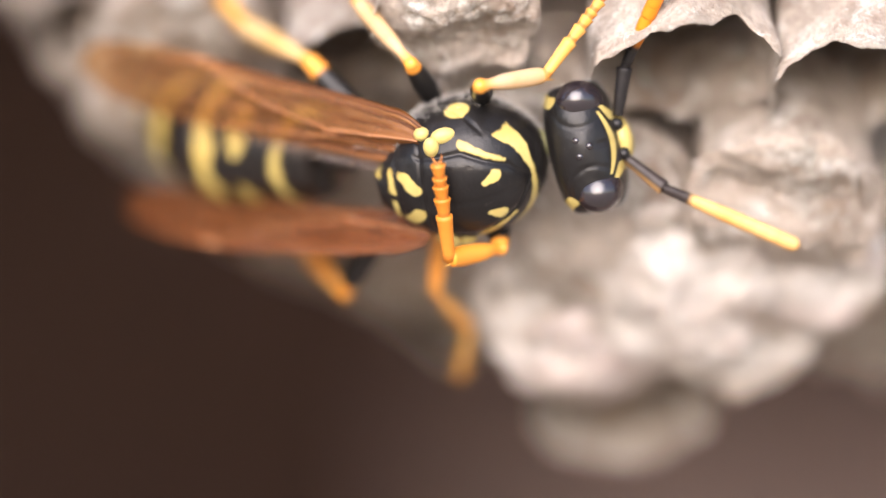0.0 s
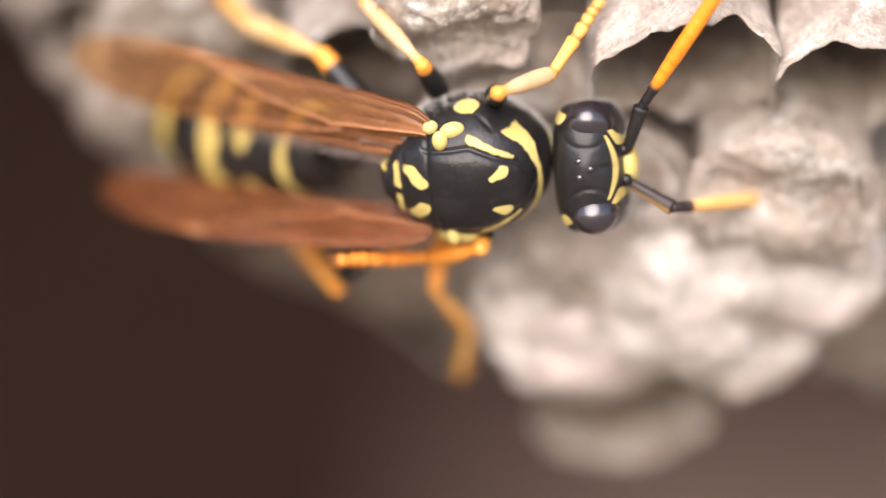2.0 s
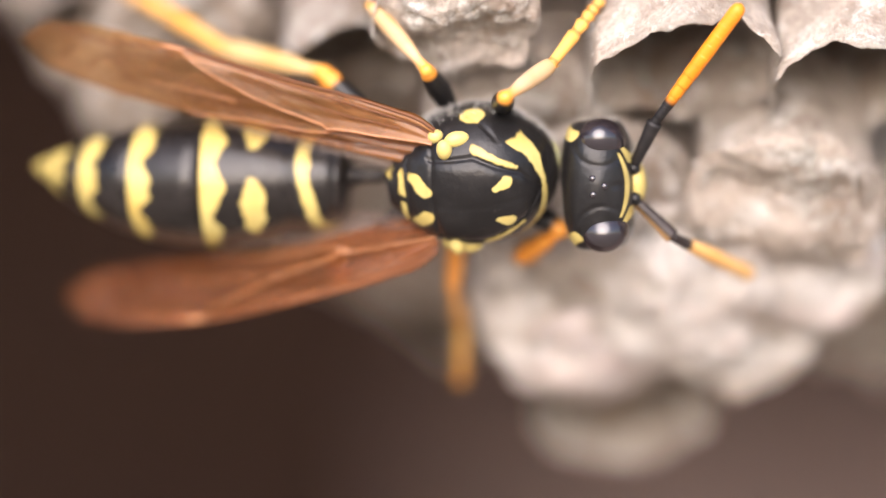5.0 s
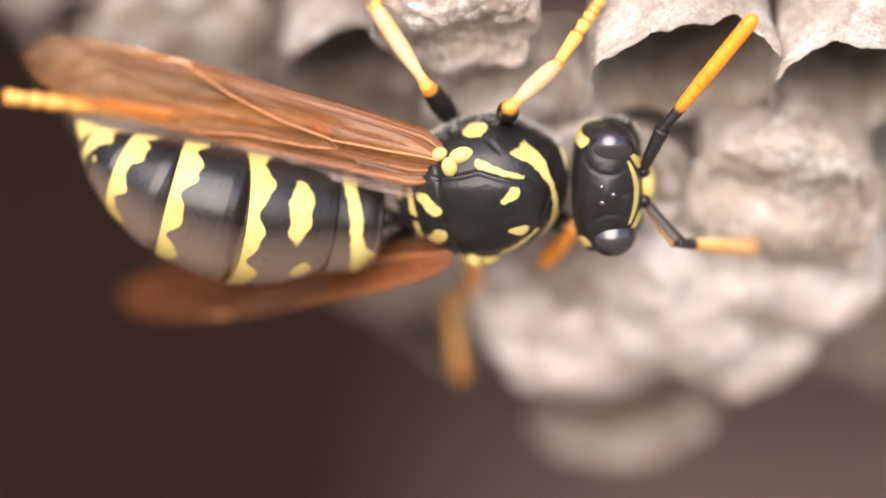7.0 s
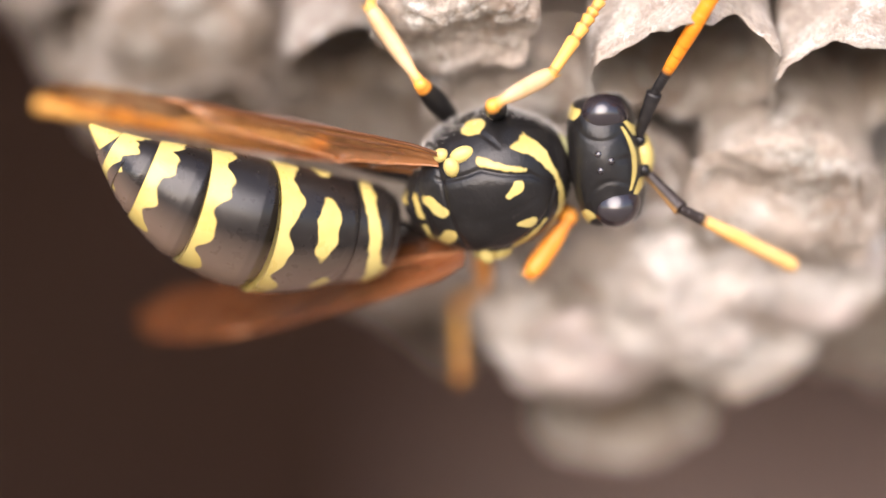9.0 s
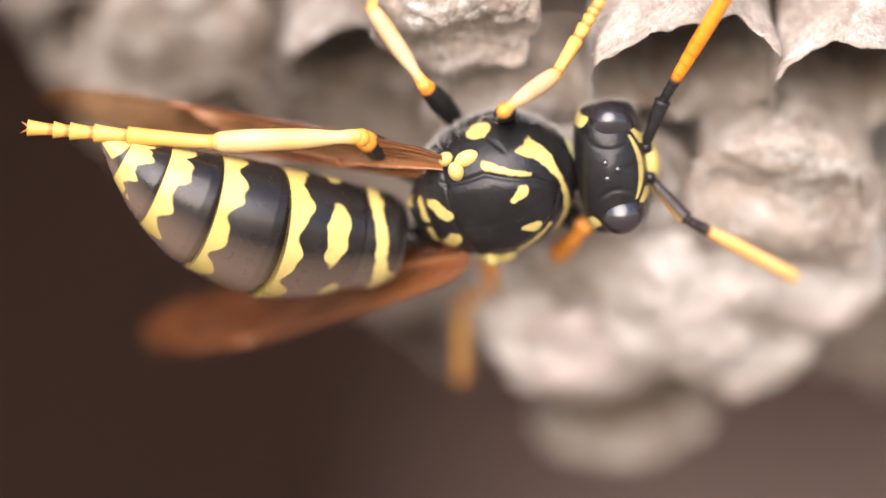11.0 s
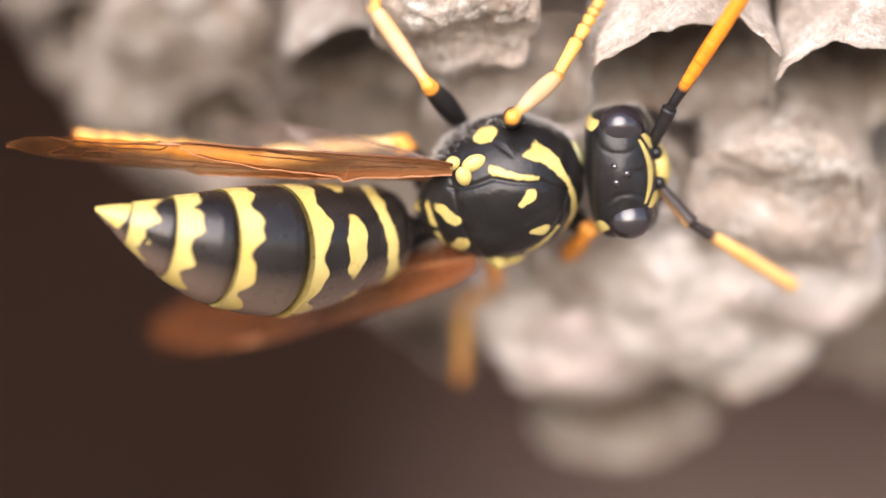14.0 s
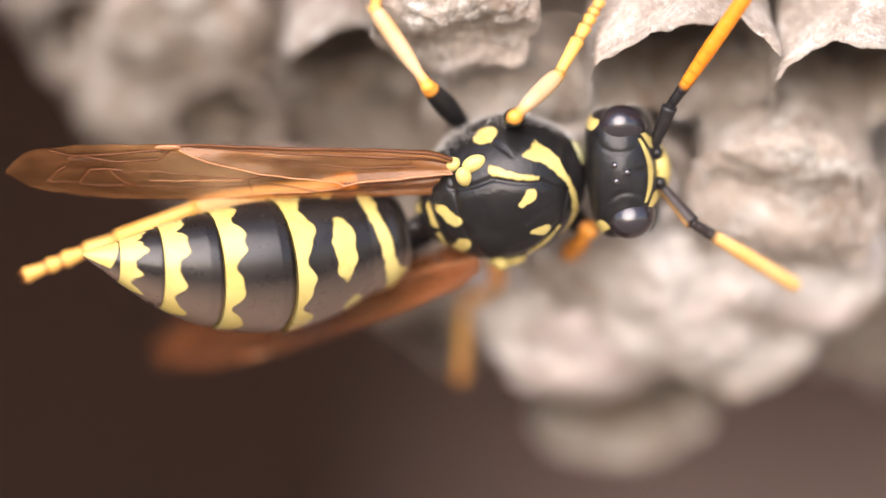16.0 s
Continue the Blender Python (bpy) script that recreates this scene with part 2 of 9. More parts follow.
def cell_mesh(name, radius, length, seed, cap, mat):
    """An open six-sided paper cup with a torn, scalloped rim; z points out of the mouth, which lies at z = 0."""
    nt, nl = 132, 34
    rng = random.Random(seed)
    th = np.linspace(0, 2 * math.pi, nt, endpoint=False)
    six = 1 / np.maximum(np.abs(np.cos((th % (math.pi / 3)) - math.pi / 6)), 0.9) * 0.955
    if length < 4:
        six = np.ones(nt)
    rim = 0.22 * np.cos(6 * th + rng.random() * 0.6) + np.array([0.5 * noise.noise((math.cos(a) * 1.6 + seed, math.sin(a) * 1.6, 0.5)) + 0.2 * noise.noise((math.cos(a) * 6 + seed, math.sin(a) * 6, 1.5)) + 0.10 * noise.noise((math.cos(a) * 17 + seed, math.sin(a) * 17, 4.5)) for a in th])
    if cap == 0 and length > 7.5:
        rim -= 2.2 * ((1 - np.cos(th)) / 2) ** 2
    if length < 6.5:
        rim *= 0.35
    verts = []
    for side, thick in ((0, 0.0), (1, -0.14)):
        for i in range(nl):
            u = i / (nl - 1)
            u = u if side == 0 else 1 - u
            for k, a in enumerate(th):
                flare = 1 - 0.22 * (1 - u) ** 1.4 + 0.03 * math.sin(9 * u + seed)
                deep = length if side == 0 else length * (0.85 if length < 4 else 0.5 if cap == 0 and length == 8 else 0.38)
                z = -deep * (1 - u) + rim[k] * u**3
                r = radius * six[k] * flare + thick * (1 - 0.75 * u**6)
                r += 0.14 * noise.noise((math.cos(a) * 2.2, math.sin(a) * 2.2 + seed, z * 0.9)) + 0.05 * noise.noise((math.cos(a) * 7, math.sin(a) * 7 + seed, z * 3)) + 0.03 * noise.noise((math.cos(a) * 19, math.sin(a) * 19 + seed, z * 9))
                verts.append((r * math.cos(a), r * math.sin(a), z))
    faces = grid_faces(2 * nl, nt, True)
    faces.append(tuple(range(nt)))
    faces.append(tuple(range((2 * nl - 1) * nt, 2 * nl * nt))[::-1])
    return mesh_of(name, verts, faces, mat)


def cap_mesh(name, radius, seed, mat):
    radius = radius * 1.14
    nt, nr = 96, 26
    verts = [(0, 0, 0.38 + 0.55 * noise.noise((0, 0, seed)))]
    for i in range(1, nr + 1):
        u = i / nr
        for k in range(nt):
            a = 2 * math.pi * k / nt
            r = radius * 0.97 * math.sin(u * math.pi / 2)
            verts.append((r * math.cos(a), r * math.sin(a), 0.38 * math.cos(u * math.pi / 2) - 0.3 * u + 0.55 * noise.noise((r * math.cos(a) * 0.7, r * math.sin(a) * 0.7, seed)) + 0.15 * noise.noise((r * math.cos(a) * 3, r * math.sin(a) * 3, seed)) + 0.08 * noise.noise((r * math.cos(a) * 8, r * math.sin(a) * 8, seed))))
    faces = [(0, 1 + k, 1 + (k + 1) % nt) for k in range(nt)]
    for i in range(nr - 1):
        for k in range(nt):
            a, b = 1 + i * nt + k, 1 + i * nt + (k + 1) % nt
            faces.append((a, a + nt, b + nt, b))
    return mesh_of(name, verts, faces, mat)


nest = tagged(new("paper_nest"), "grey-beige paper wasp nest of open and capped cells", "wasp nest")
nest.matrix_basis = Matrix.Translation((0, 0.018, 0.012))
NEST0 = Vector((0, 18, 12))


def pedicel():
    xs = np.linspace(-6, 20.5, 30)
    r = 1.1 + 2.2 * (np.abs(xs - 7) / 13) ** 3
    v, f = tube(xs, r, 1.0, 24)
    v += np.stack([wobble(v, 0.4), wobble(v, 0.5, 3), wobble(v, 0.5, 7)], -1) * 0.3
    part("pedicel", mesh_of("pedicel", np.stack([v[:, 1], v[:, 2], v[:, 0]], -1), [q[::-1] for q in f], m_paper), nest, "grey paper stalk that holds the nest")


pedicel()


def place_cell(x, depth, z, radius, length, seed, cap=0):
    # the mouths face down and out, the lower cells more outwards
    out = Vector((0.12, -1.0, -1.7 if cap else -1.35)) if (depth > 8.7 or cap == 3) and x > 2 else Vector((0.1 * math.sin(seed * 3.3), -1.0, -0.5 if x < -8 else -1.5 if x < -6 else -0.95 + 0.075 * max(0.0, depth - 2.0) + 0.3 * math.sin(seed * 7.7) * (depth > 3)))
    turn = out.to_track_quat("Z", "X").to_matrix().to_4x4()
    spin = Matrix.Rotation(radians((30 if length < 4 else 0) + 8 * math.sin(seed * 2.1)), 4, "Z")
    m = Matrix.Translation((Vector((x, depth, z)) - NEST0) * MM) @ turn @ spin
    # cells on the left take the paper with the shade painted in
    paper = m_mid_paper if length < 4 else m_shaded_paper if x < -1.5 else m_paper
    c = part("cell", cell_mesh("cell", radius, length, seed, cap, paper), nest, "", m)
    if cap:
        part("cap", cap_mesh("cap", radius, seed, m_cap if cap == 1 else m_pink_cap if cap == 3 else paper), c, "pale silk cap over the cell mouth" if cap == 1 else "pinkish silk cap over the cell mouth" if cap == 3 else "closed grey paper lid")


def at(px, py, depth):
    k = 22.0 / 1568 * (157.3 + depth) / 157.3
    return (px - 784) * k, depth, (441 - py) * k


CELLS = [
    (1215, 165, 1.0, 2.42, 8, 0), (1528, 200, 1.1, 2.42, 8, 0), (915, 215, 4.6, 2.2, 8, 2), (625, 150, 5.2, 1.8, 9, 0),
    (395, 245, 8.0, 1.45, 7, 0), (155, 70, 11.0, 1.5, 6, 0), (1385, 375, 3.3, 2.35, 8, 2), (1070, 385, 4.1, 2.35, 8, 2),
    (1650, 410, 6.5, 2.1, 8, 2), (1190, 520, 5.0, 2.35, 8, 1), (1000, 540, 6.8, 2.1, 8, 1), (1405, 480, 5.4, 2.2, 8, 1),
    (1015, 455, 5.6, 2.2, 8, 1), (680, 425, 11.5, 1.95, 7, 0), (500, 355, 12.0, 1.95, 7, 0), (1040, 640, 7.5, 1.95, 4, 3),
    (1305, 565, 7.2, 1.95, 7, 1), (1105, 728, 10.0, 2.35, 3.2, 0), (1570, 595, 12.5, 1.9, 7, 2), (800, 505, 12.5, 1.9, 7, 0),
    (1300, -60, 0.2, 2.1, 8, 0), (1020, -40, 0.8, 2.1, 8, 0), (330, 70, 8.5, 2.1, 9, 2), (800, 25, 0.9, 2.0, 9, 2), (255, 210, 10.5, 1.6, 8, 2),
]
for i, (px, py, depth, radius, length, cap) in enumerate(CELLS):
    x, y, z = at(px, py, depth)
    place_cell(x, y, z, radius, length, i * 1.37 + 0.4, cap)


def comb():
    """The body of the comb behind and between the cells: a lumpy slab of pulp and silk with an uneven lower edge."""
    nx, ny = 150, 80
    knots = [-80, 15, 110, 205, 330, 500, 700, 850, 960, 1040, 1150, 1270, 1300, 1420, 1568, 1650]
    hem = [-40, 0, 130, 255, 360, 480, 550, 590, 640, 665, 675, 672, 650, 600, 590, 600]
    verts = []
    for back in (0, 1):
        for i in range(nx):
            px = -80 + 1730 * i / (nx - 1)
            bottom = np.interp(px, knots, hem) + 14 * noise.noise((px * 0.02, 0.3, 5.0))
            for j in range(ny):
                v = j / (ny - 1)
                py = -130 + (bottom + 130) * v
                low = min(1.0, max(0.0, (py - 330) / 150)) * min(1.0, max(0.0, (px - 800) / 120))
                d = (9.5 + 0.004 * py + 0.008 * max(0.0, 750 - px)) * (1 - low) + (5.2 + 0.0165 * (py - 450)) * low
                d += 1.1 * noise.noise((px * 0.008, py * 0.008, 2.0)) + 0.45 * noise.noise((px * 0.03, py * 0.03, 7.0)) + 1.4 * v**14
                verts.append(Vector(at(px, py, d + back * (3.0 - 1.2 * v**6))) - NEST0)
    n = nx * ny
    faces = [f[::-1] for f in grid_faces(nx, ny, False)] + [tuple(q + n for q in f) for f in grid_faces(nx, ny, False)]
    edge = [i * ny for i in range(nx)] + [(nx - 1) * ny + j for j in range(1, ny)] + [i * ny + ny - 1 for i in range(nx - 2, -1, -1)] + list(range(ny - 2, 0, -1))
    faces += [(a, b, b + n, a + n) for a, b in zip(edge, edge[1:] + edge[:1])]
    # the comb also wears the copy darkened for shade
    part("comb", mesh_of("comb", verts, faces, m_shaded_paper), nest, "grey pulp between the cells, toned dark for shade")


comb()

# ---- the wasp ----
wasp = tagged(new("wasp"), "black and yellow paper wasp with amber wings on the nest", "wasp")
wasp.matrix_basis = Matrix.Translation((0.0015, 0.0012, 0.0014))
parts = {}


def thorax_part():
    nx, nt = 170, 200
    xs = 2.15 * np.sin(np.linspace(-1.5, 1.5, nx)) / math.sin(1.5)
    th = np.linspace(-math.pi, math.pi, nt, endpoint=False)
    X, A = np.meshgrid(xs, th, indexing="ij")
    K = [-2.15, -1.6, -1.0, 0, 0.8, 1.5, 1.95, 2.15]
    w = curve_through(K, [0.40, 1.02, 1.48, 1.72, 1.65, 1.28, 0.82, 0.45], X)
    top = curve_through(K, [0.05, 0.75, 1.25, 1.6, 1.55, 1.15, 0.65, 0.25], X)
    low = curve_through(K, [-0.5, -1.0, -1.6, -1.9, -1.8, -1.3, -0.8, -0.45], X)
    s, c = np.sin(A), np.cos(A)
    Y = w * np.sign(s) * np.abs(s) ** 0.9
    Z = (top + low) / 2 + (top - low) / 2 * np.sign(c) * np.abs(c) ** 0.9
    # sutures: shallow grooves between the plates
    aY = np.abs(Y)
    up = Z > 0.2
    hind = -1.22 + 0.12 * aY**2
    groove = np.exp(-((X - hind) / 0.05) ** 2) * up
    margin = np.maximum(stroke(X, aY, -1.15, 1.12, -0.1, 1.20, 0, 0), np.maximum(stroke(X, aY, -0.1, 1.20, 1.0, 0.64, 0, 0), stroke(X, aY, 1.0, 0.64, 1.50, 0.0, 0, 0)))
    groove += 0.9 * np.exp(-((margin / 0.045) ** 2)) * (Z > 0.3)
    inside = np.clip((1.18 - aY - 0.5 * np.clip(X, 0, 2)) / 0.25, 0, 1) * np.clip((X + 1.18) / 0.2, 0, 1) * up
    groove -= 0.55 * inside
    groove += 0.8 * np.exp(-((X - 0.1 - 0.5 * Z) / 0.06) ** 2) * np.clip((0.9 - np.abs(Z - 0.1)) / 0.3, 0, 1) * np.clip((aY - 1.15) / 0.3, 0, 1)
    groove += 0.7 * np.exp(-((X + 1.75 - 0.1 * aY) / 0.05) ** 2) * up
    groove += 0.22 * np.exp(-(Y / 0.025) ** 2) * up * (X > -1.1) * (X < 1.5)
    scale = 1 - 0.042 * groove
    P = np.stack([X, Y * scale, (Z + 0.2) * scale - 0.2], -1).reshape(-1, 3)
    P = P * (1 + 0.006 * wobble(P, 3.0)[:, None] + 0.003 * wobble(P, 11.0, 5)[:, None])
    # a drop-shaped spot, the collar, the side line, the scutellum spots, the strips behind, the flank spot
    m = stroke(X, aY, 0.30, 0.42, 0.60, 0.53, 0.07, 0.16)
    inner = np.interp(aY, [0, 0.33, 0.64, 0.9, 1.1, 1.30], [1.56, 1.50, 1.39, 1.25, 1.05, 0.82])
    outer = np.interp(aY, [0, 0.33, 0.73, 1.07, 1.35], [1.67, 1.66, 1.62, 1.47, 1.25])
    m = np.maximum(m, np.minimum(np.minimum(X - inner, outer - X), 1.32 - aY))
    m = np.maximum(m, stroke(X, aY, 0.0, 1.33, 0.95, 0.78, 0.10, 0.04))
    m = np.maximum(m, stroke(X, aY, -1.54, 0.60, -1.38, 0.36, 0.15, 0.17))
    m = np.maximum(m, np.minimum(np.minimum(0.055 - np.abs(X + 1.90 - 0.1 * aY), 0.74 - aY), aY - 0.10))
    m = np.minimum(m, np.where(Z > 0.15, 9, -0.2))
    m = np.maximum(m, np.where(aY > 1.0, ellipse(X, Z, 0.18, 0.0, 0.32, 0.32), -1))
    m = np.maximum(m, np.where((X < -1.6) & (Z < 0.6), stroke(X, aY, -2.12, 0.45, -1.88, 1.00, 0.05, 0.08), -1))
    m = m + 0.025 * wobble(P, 3.1, 9).reshape(m.shape) + 0.025 * wobble(P, 8.0, 2).reshape(m.shape)
    faces = grid_faces(nx, nt, True) + [tuple(range(nt))[::-1], tuple(range((nx - 1) * nt, nx * nt))]
    ob = part("thorax", mesh_of("thorax", P, faces, m_thorax, m), wasp, "black thorax with yellow spots and collar")
    parts["thorax"] = ob
    part("neck", ball("neck", (0.34, 0.50, 0.45), m_neck, 1.0, 20, 26), ob, "pale greenish yellow neck", Matrix.Translation((1.94 * MM, 0.10 * MM, -0.05 * MM)))
    for y in (1, -1):
        for cx, cy, cz, r in ((-0.36, 1.50, 0.68, (0.32, 0.22, 0.2)), (-0.72, 1.36, 0.82, (0.2, 0.27, 0.2)), (-0.84, 1.52, 0.34, (0.2, 0.18, 0.19))):
            part("tegula", ball("tegula", r, m_thorax, 1.0), ob, "yellow wing-base scale", Matrix.Translation((cx * MM, y * cy * MM, cz * MM)))
    return ob


def ball(name, r, mat, mark=-1.0, nu=20, nv=28):
    verts, marks = [], []
    for i in range(nu):
        u = math.pi * (i + 0.02) / (nu - 0.96)
        for j in range(nv):
            v = 2 * math.pi * j / nv
            verts.append((r[0] * math.sin(u) * math.cos(v), r[1] * math.sin(u) * math.sin(v), r[2] * math.cos(u)))
            marks.append(mark)
    faces = grid_faces(nu, nv, True) + [tuple(range(nv))[::-1], tuple(range((nu - 1) * nv, nu * nv))]
    return mesh_of(name, verts, faces, mat, marks)


def head_part():
    nu, nv = 140, 180
    u = np.linspace(-1.54, 1.54, nu)
    v = np.linspace(-math.pi, math.pi, nv, endpoint=False)
    U, V = np.meshgrid(u, v, indexing="ij")
    cu = np.abs(np.cos(U)) ** 0.38
    X = 0.90 * cu * np.sign(np.sin(V)) * np.abs(np.sin(V)) ** 0.85
    Y = 1.62 * np.sign(np.sin(U)) * np.abs(np.sin(U)) ** 0.88
    Z = 1.35 * cu * np.sign(np.cos(V)) * np.abs(np.cos(V)) ** 0.85
    X = X + 0.12 * (Z < 0) * np.abs(Z)
    aY = np.abs(Y)
    m = np.minimum(stroke(aY, Z, 1.25, 0.9, 1.55, -0.5, 0.13, 0.16), np.where(X < -0.12, 9, -1) * 1.0)
    front = np.minimum(0.058 - 0.03 * (aY / 0.8) ** 2 - np.abs(X - 0.76 + 0.30 * aY**2), 0.80 - aY)
    m = np.maximum(m, np.where(Z > 0.2, front, -1))
    m = np.maximum(m, np.where(Z > -0.3, stroke(X, aY, 0.60, 1.02, 0.86, 0.62, 0.03, 0.09), -1))
    m = np.maximum(m, np.where((X > 0.5) & (Z < 0.12), ellipse(Y, Z, 0, -0.35, 0.75, 0.45), -1))
    # a low swelling under the simple eyes, a furrow to the face, a sunken margin round each eye
    top = np.clip(Z, 0, 1)
    Z = Z + top * (0.07 * np.exp(-(((X - 0.02) / 0.30) ** 2 + (Y / 0.42) ** 2)) - 0.06 * np.exp(-((Y / 0.07) ** 2)) * (X > 0.3) * np.clip((X - 0.3) / 0.2, 0, 1))
    Z = Z - top * 0.025 * np.exp(-((np.hypot((X - 0.12) / 0.66, (aY - 1.12) / 0.62) - 1) / 0.10) ** 2)
    P = np.stack([X, Y, Z], -1).reshape(-1, 3)
    P = P * (1 + 0.007 * wobble(P, 2.5)[:, None] + 0.003 * wobble(P, 9.0, 5)[:, None])
    faces = grid_faces(nu, nv, True) + [tuple(range(nv))[::-1], tuple(range((nu - 1) * nv, nu * nv))]
    ob = part("head", mesh_of("head", P, faces, m_head, m), wasp, "broad black head with yellow stripes")
    parts["head"] = ob
    for s in (1, -1):
        part("compound_eye", ball("compound_eye", (0.64, 0.58, 0.84), m_eye, -1, 48, 60), ob, "glossy dark rounded eye", pose(0.12 * MM, s * 1.07 * MM, 0.55 * MM, -16 * s, 0, 0))
    part("clypeus", ball("clypeus", (0.34, 0.62, 0.62), m_head, 1.0, 24, 30), ob, "yellow face shield", pose(0.86 * MM, 0, -0.28 * MM, 0, 14, 0))
    for s in (1, -1):
        part("antenna_socket", ball("antenna_socket", (0.17, 0.17, 0.17), m_head, -1.0, 14, 18), ob, "", pose(0.92 * MM, s * 0.38 * MM, 0.25 * MM))
    for x, y in ((0.20, 0.0), (-0.08, 0.20), (-0.08, -0.20)):
        part("ocellus", ball("ocellus", (0.105, 0.105, 0.10), m_eye, -1, 14, 18), ob, "tiny glossy simple eye", Matrix.Translation((x * MM, y * MM, 1.335 * MM)))
    return ob


G_X = [-8.07, -7.8, -7.3, -6.5, -5.6, -4.6, -3.6, -2.6, -1.6, -0.9, -0.30, 0.20, 0.44, 0.53]
G_TOP = [0.03, 0.15, 0.33, 0.58, 0.82, 1.00, 1.10, 1.12, 1.07, 1.00, 0.98, 0.88, 0.62, 0.2]
G_LOW = [-0.03, -0.22, -0.60, -1.20, -1.75, -2.10, -2.27, -2.25, -1.98, -1.66, -1.55, -1.34, -1.00, -0.40]
G_WIDE = [0.03, 0.20, 0.45, 0.85, 1.20, 1.45, 1.58, 1.58, 1.46, 1.30, 1.27, 1.10, 0.82, 0.25]


def gaster_part():
    xs = np.linspace(-0.7, 1.4, 24)
    v, f = tube(xs, 0.17 + 0.25 * np.clip(-xs, 0, 1) ** 2 + 0.10 * np.exp(-(((xs - 0.62) / 0.16) ** 2)), 1.0, 24)
    ob = part("gaster", mesh_of("gaster", v, f, m_gaster, -np.ones(len(v))), wasp, "glossy black abdomen with wavy yellow bands")
    parts["gaster"] = ob
    ends = [0.53, -0.85, -3.15, -4.85, -6.20, -7.20, -8.07]
    widths = [0.26, 0.30, 0.31, 0.33, 0.33, 0.5]
    nt = 180
    th = np.linspace(-math.pi, math.pi, nt, endpoint=False)
    for k in range(6):
        x0, x1 = ends[k] + (0.6 if k else 0.0), ends[k + 1]
        n = 72
        X, A = np.meshgrid(np.linspace(x0, x1, n), th, indexing="ij")
        top, low, wide = (curve_through(G_X, g, X) for g in (G_TOP, G_LOW, G_WIDE))
        into = np.clip((ends[k] - X) / 0.25, -1, 1)
        fit = 1 - 0.035 * (1 - np.clip(into, 0, 1)) * (k > 0) - 0.11 * np.clip(-into, 0, 1)
        lip = 0.018 * np.clip((X - x1) / -0.4 + 1, 0, 1)
        deg = np.abs(np.degrees(A))
        def lobe(c, r):
            return np.exp(-(((deg - c) / r) ** 2))

        # wide shoulders beside a midline notch, then a step down and two lobes on the flank
        shoulder = 1 / (1 + np.exp((deg - 39) / 2.6))
        w = widths[k] + 0.30 * shoulder - 0.20 * lobe(0, 9) + 0.20 * lobe(70, 11) + 0.26 * lobe(114, 11) - 0.10 * lobe(93, 7) + 0.03 * np.sin(deg * 0.29 + 1.7 * k)
        edge = X - x1
        if k == 0:
            w = 0.29 + 0.03 * np.cos(2 * math.pi * deg / 47) + 0.25 * lobe(100, 14)
            edge = edge - 0.16 - 0.0045 * np.clip(deg - 10, 0, 110)
        m = (w - edge) * 0.8
        if k == 0:
            m = np.minimum(m, edge + 0.04)
        m = np.where(deg > 135, np.minimum(m, -0.1), m)
        arc = np.radians(deg) * 1.4
        if k == 1:
            m = np.maximum(m, ellipse(X, arc, -1.80, 1.12, 0.36 + 0.04 * np.sin(arc * 9 + np.sign(X + 1.8)) - 0.05 * arc, 0.74))
            m = np.maximum(m, ellipse(X, arc, -1.5, 2.75, 0.25, 0.3))
        m = m + 0.045 * wobble(np.stack([X.ravel() * 4.2, arc.ravel() * 4.2, A.ravel() * 0 + k], -1), 1.0).reshape(m.shape)
        if k == 5:
            m = np.minimum(X * -1 - 7.42 + 0.2 * np.cos(np.radians(deg)), np.where(deg < 85, 9, -0.1))
        P = np.stack([X, (wide * fit + lip) * np.sin(A), (top + low) / 2 + ((top - low) / 2 * fit + lip) * np.cos(A)], -1).reshape(-1, 3)
        faces = grid_faces(n, nt, True) + [tuple(range(nt)), tuple(range((n - 1) * nt, n * nt))[::-1]]
        me = mesh_of("tergite", P, faces, m_gaster, m)
        # the painted brown reflection grows towards the belly
        tan = np.clip((deg - 62) / 48, 0, 1)
        me.attributes.new("tan", "FLOAT", "POINT").data.foreach_set("value", tan.astype(np.float32).ravel())
        parts["tergite_%d" % k] = part("tergite", me, ob)
    return ob


